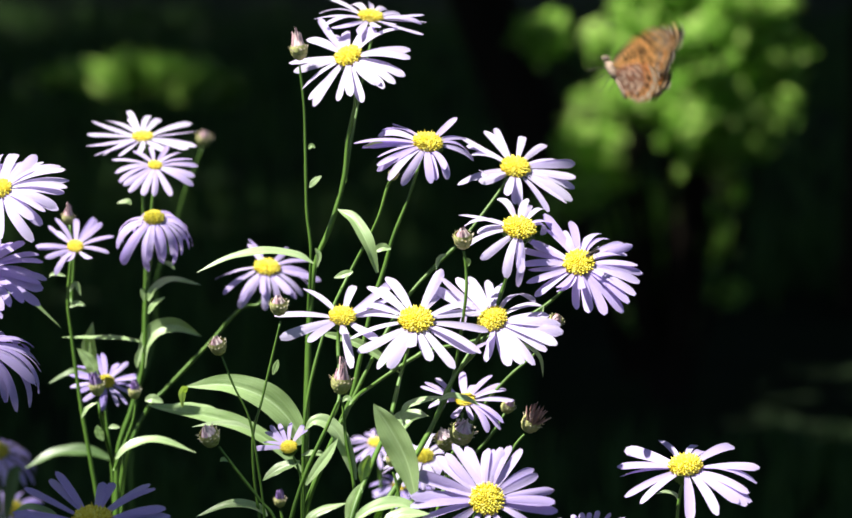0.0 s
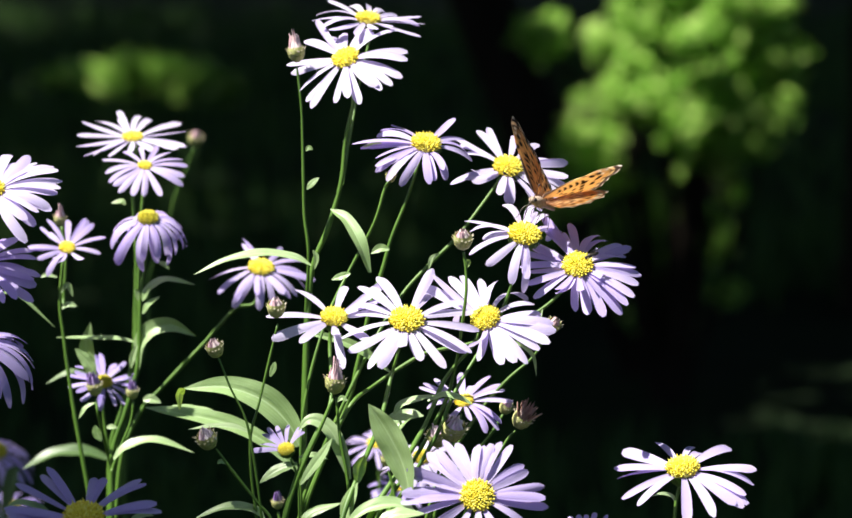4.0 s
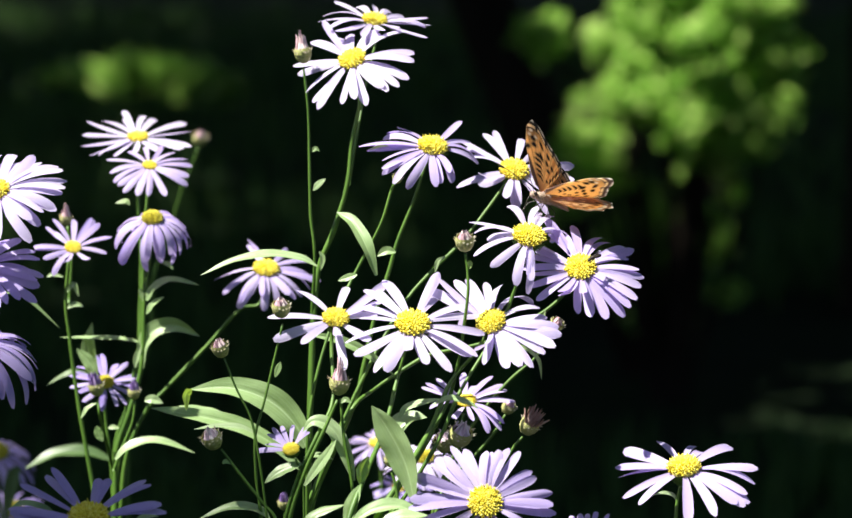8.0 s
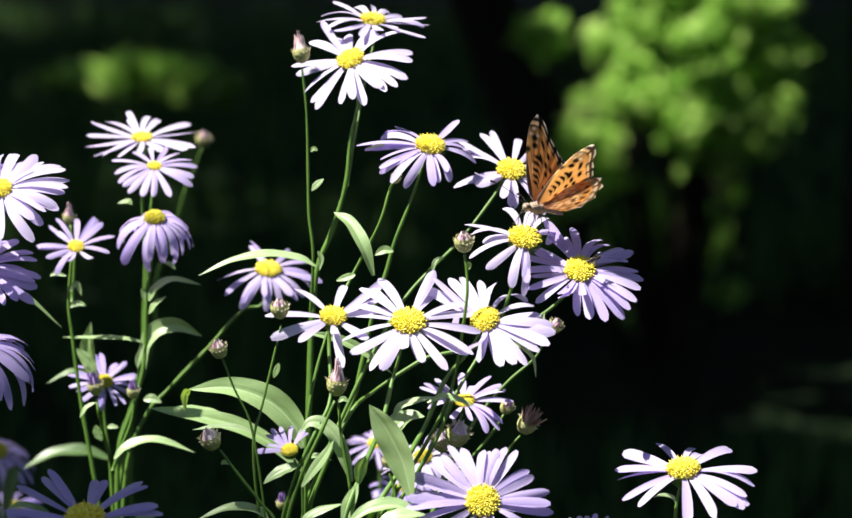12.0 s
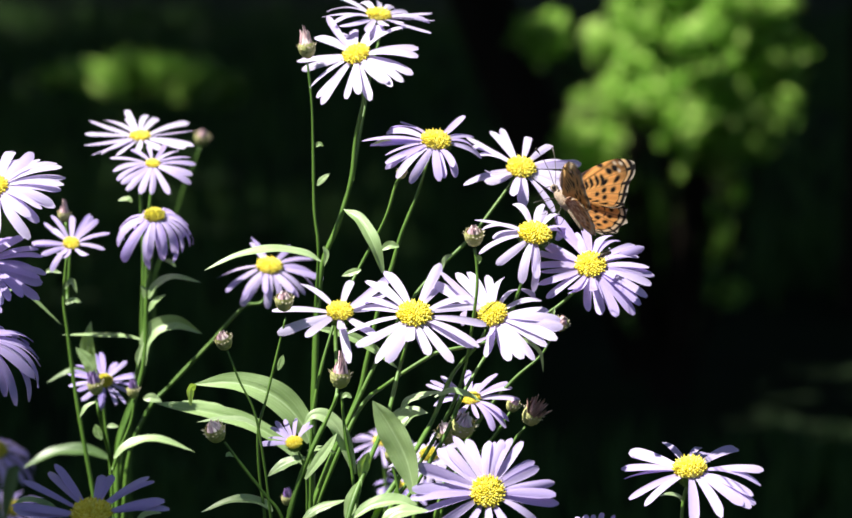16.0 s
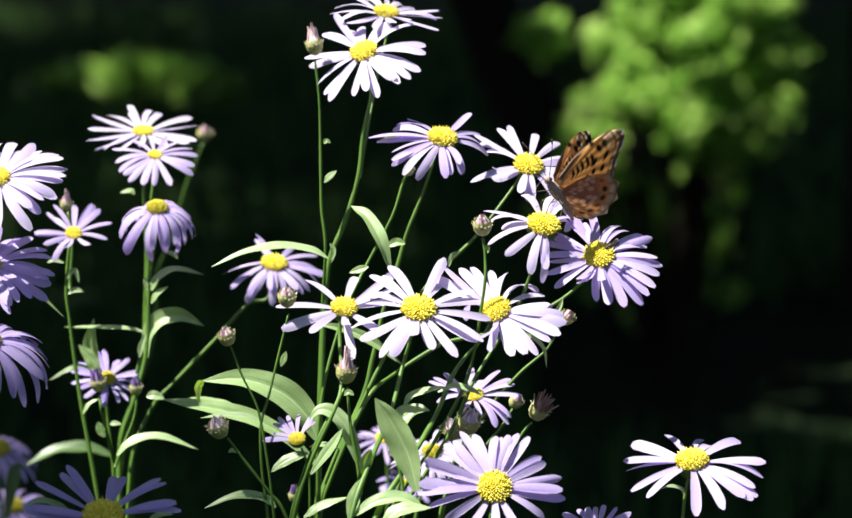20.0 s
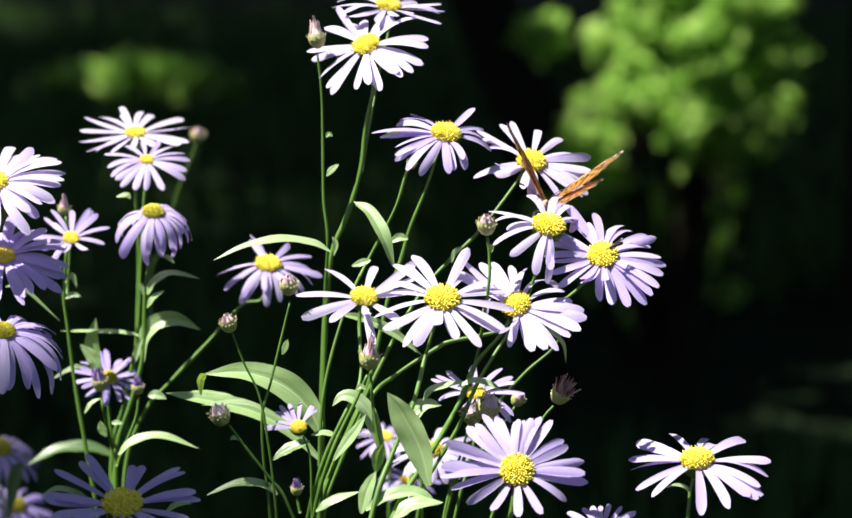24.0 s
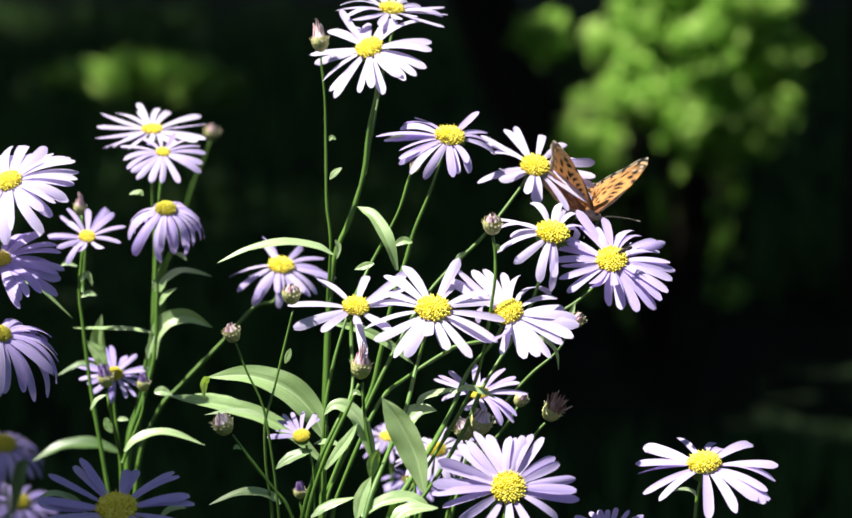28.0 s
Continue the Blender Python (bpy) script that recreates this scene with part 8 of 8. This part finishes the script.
        (21.5, pose(0.0437, 1.2314, 1.0989, -2, -23, 220)), (23.5, pose(0.0366, 1.2577, 1.0922, 3, -12, 247)), (23.7, pose(0.0396, 1.2590, 1.0928, -1, -11, 252)),
        (24, pose(0.0442, 1.2610, 1.0935, -8, -11, 259)), (24.2, pose(0.0463, 1.2623, 1.0934, -15, -7, 268)), (24.5, pose(0.0494, 1.2641, 1.0931, -25, -1, 281)),
        (25, pose(0.0504, 1.2647, 1.0931, -28, 0, 284)), (25.3, pose(0.0514, 1.2662, 1.0915, -28, 1, 287)), (25.6, pose(0.0531, 1.2679, 1.0917, -28, 2, 290)),
        (26, pose(0.0543, 1.2700, 1.0901, -28, 3, 293)), (26.3, pose(0.0603, 1.2761, 1.0893, -31, 3, 297)), (26.6, pose(0.0602, 1.2820, 1.0875, -35, 2, 301)),
        (27, pose(0.0636, 1.2903, 1.0871, -41, 1, 306)), (27.3, pose(0.0628, 1.2903, 1.0869, -41, 1, 306)), (27.5, pose(0.0624, 1.2903, 1.0866, -41, 1, 306)),
        (27.8, pose(0.0621, 1.2903, 1.0862, -41, 1, 306)), (28, pose(0.0620, 1.2903, 1.0859, -41, 1, 306)),
    ])
    walk(WINGS["fore", "left"], [(t, pose(0.001, 0.0014, 0.0008, 1 * (a + 0))) for t, a in (
        (0, 81), (0.1, -11), (0.2, -19), (0.3, 37), (0.4, 79), (0.5, 71), (0.6, 11), (0.7, 59), (0.8, 59), (0.9, 59), (1, 32), (1.1, 28),
        (1.2, 53), (1.3, 60), (1.5, 40), (1.8, 68), (2, 55), (2.2, 71), (2.5, 67), (2.8, 60), (3, 39), (3.2, 60), (3.5, 38), (5.5, 49),
        (6, 53), (6.3, 31), (6.6, 46), (7, 78), (7.3, 55), (7.6, 53), (8, 21), (8.3, 56), (8.6, 40), (9, 47), (9.3, 43), (9.6, 49),
        (10, 57), (10.5, 55), (11, 51), (11.3, 29), (11.6, 49), (12, 60), (12.2, 34), (12.5, 57), (14.5, 30), (15, 26), (15.5, 27), (16, 36),
        (16.3, 54), (16.6, 35), (17, 92), (17.3, 39), (17.6, 38), (18, 39), (18.5, 40), (19, 39), (19.4, 45), (19.7, 39), (20, 72), (20.5, 52),
        (20.8, 73), (21, 56), (21.2, 42), (21.5, 26), (23.5, 65), (23.7, 56), (24, 44), (24.2, 47), (24.5, 52), (25, 54), (25.3, 54), (25.6, 54),
        (26, 55), (26.3, 57), (26.6, 60), (27, 64), (27.3, 68), (27.5, 71), (27.8, 75), (28, 78),
    )])
    walk(WINGS["hind", "left"], [(t, pose(-0.002, 0.0013, -0.0006, 1 * (a + -4))) for t, a in (
        (0, 81), (0.1, -11), (0.2, -19), (0.3, 37), (0.4, 79), (0.5, 71), (0.6, 11), (0.7, 59), (0.8, 59), (0.9, 59), (1, 32), (1.1, 28),
        (1.2, 53), (1.3, 60), (1.5, 40), (1.8, 68), (2, 55), (2.2, 71), (2.5, 67), (2.8, 60), (3, 39), (3.2, 60), (3.5, 38), (5.5, 49),
        (6, 53), (6.3, 31), (6.6, 46), (7, 78), (7.3, 55), (7.6, 53), (8, 21), (8.3, 56), (8.6, 40), (9, 47), (9.3, 43), (9.6, 49),
        (10, 57), (10.5, 55), (11, 51), (11.3, 29), (11.6, 49), (12, 60), (12.2, 34), (12.5, 57), (14.5, 30), (15, 26), (15.5, 27), (16, 36),
        (16.3, 54), (16.6, 35), (17, 92), (17.3, 39), (17.6, 38), (18, 39), (18.5, 40), (19, 39), (19.4, 45), (19.7, 39), (20, 72), (20.5, 52),
        (20.8, 73), (21, 56), (21.2, 42), (21.5, 26), (23.5, 65), (23.7, 56), (24, 44), (24.2, 47), (24.5, 52), (25, 54), (25.3, 54), (25.6, 54),
        (26, 55), (26.3, 57), (26.6, 60), (27, 64), (27.3, 68), (27.5, 71), (27.8, 75), (28, 78),
    )])
    walk(WINGS["fore", "right"], [(t, pose(0.001, -0.0014, 0.0008, -1 * (a + 0))) for t, a in (
        (0, 76), (0.1, -8), (0.2, -22), (0.3, 36), (0.4, 76), (0.5, 77), (0.6, 10), (0.7, 61), (0.8, 58), (0.9, 58), (1, 42), (1.1, 35),
        (1.2, 52), (1.3, 60), (1.5, 47), (1.8, 68), (2, 55), (2.2, 74), (2.5, 67), (2.8, 65), (3, 49), (3.2, 66), (3.5, 50), (5.5, 63),
        (6, 71), (6.3, 42), (6.6, 49), (7, 75), (7.3, 55), (7.6, 67), (8, 51), (8.3, 74), (8.6, 48), (9, 52), (9.3, 50), (9.6, 54),
        (10, 64), (10.5, 62), (11, 52), (11.3, 39), (11.6, 54), (12, 65), (12.2, 43), (12.5, 63), (14.5, 31), (15, 26), (15.5, 25), (16, 36),
        (16.3, 49), (16.6, 30), (17, 89), (17.3, 36), (17.6, 34), (18, 26), (18.5, 38), (19, 42), (19.4, 50), (19.7, 47), (20, 79), (20.5, 59),
        (20.8, 71), (21, 61), (21.2, 44), (21.5, 30), (23.5, 56), (23.7, 56), (24, 54), (24.2, 49), (24.5, 42), (25, 40), (25.3, 40), (25.6, 40),
        (26, 40), (26.3, 33), (26.6, 26), (27, 16), (27.3, 16), (27.5, 16), (27.8, 16), (28, 16),
    )])
    walk(WINGS["hind", "right"], [(t, pose(-0.002, -0.0013, -0.0006, -1 * (a + -4))) for t, a in (
        (0, 76), (0.1, -8), (0.2, -22), (0.3, 36), (0.4, 76), (0.5, 77), (0.6, 10), (0.7, 61), (0.8, 58), (0.9, 58), (1, 42), (1.1, 35),
        (1.2, 52), (1.3, 60), (1.5, 47), (1.8, 68), (2, 55), (2.2, 74), (2.5, 67), (2.8, 65), (3, 49), (3.2, 66), (3.5, 50), (5.5, 63),
        (6, 71), (6.3, 42), (6.6, 49), (7, 75), (7.3, 55), (7.6, 67), (8, 51), (8.3, 74), (8.6, 48), (9, 52), (9.3, 50), (9.6, 54),
        (10, 64), (10.5, 62), (11, 52), (11.3, 39), (11.6, 54), (12, 65), (12.2, 43), (12.5, 63), (14.5, 31), (15, 26), (15.5, 25), (16, 36),
        (16.3, 49), (16.6, 30), (17, 89), (17.3, 36), (17.6, 34), (18, 26), (18.5, 38), (19, 42), (19.4, 50), (19.7, 47), (20, 79), (20.5, 59),
        (20.8, 71), (21, 61), (21.2, 44), (21.5, 30), (23.5, 56), (23.7, 56), (24, 54), (24.2, 49), (24.5, 42), (25, 40), (25.3, 40), (25.6, 40),
        (26, 40), (26.3, 33), (26.6, 26), (27, 16), (27.3, 16), (27.5, 16), (27.8, 16), (28, 16),
    )])


motions()
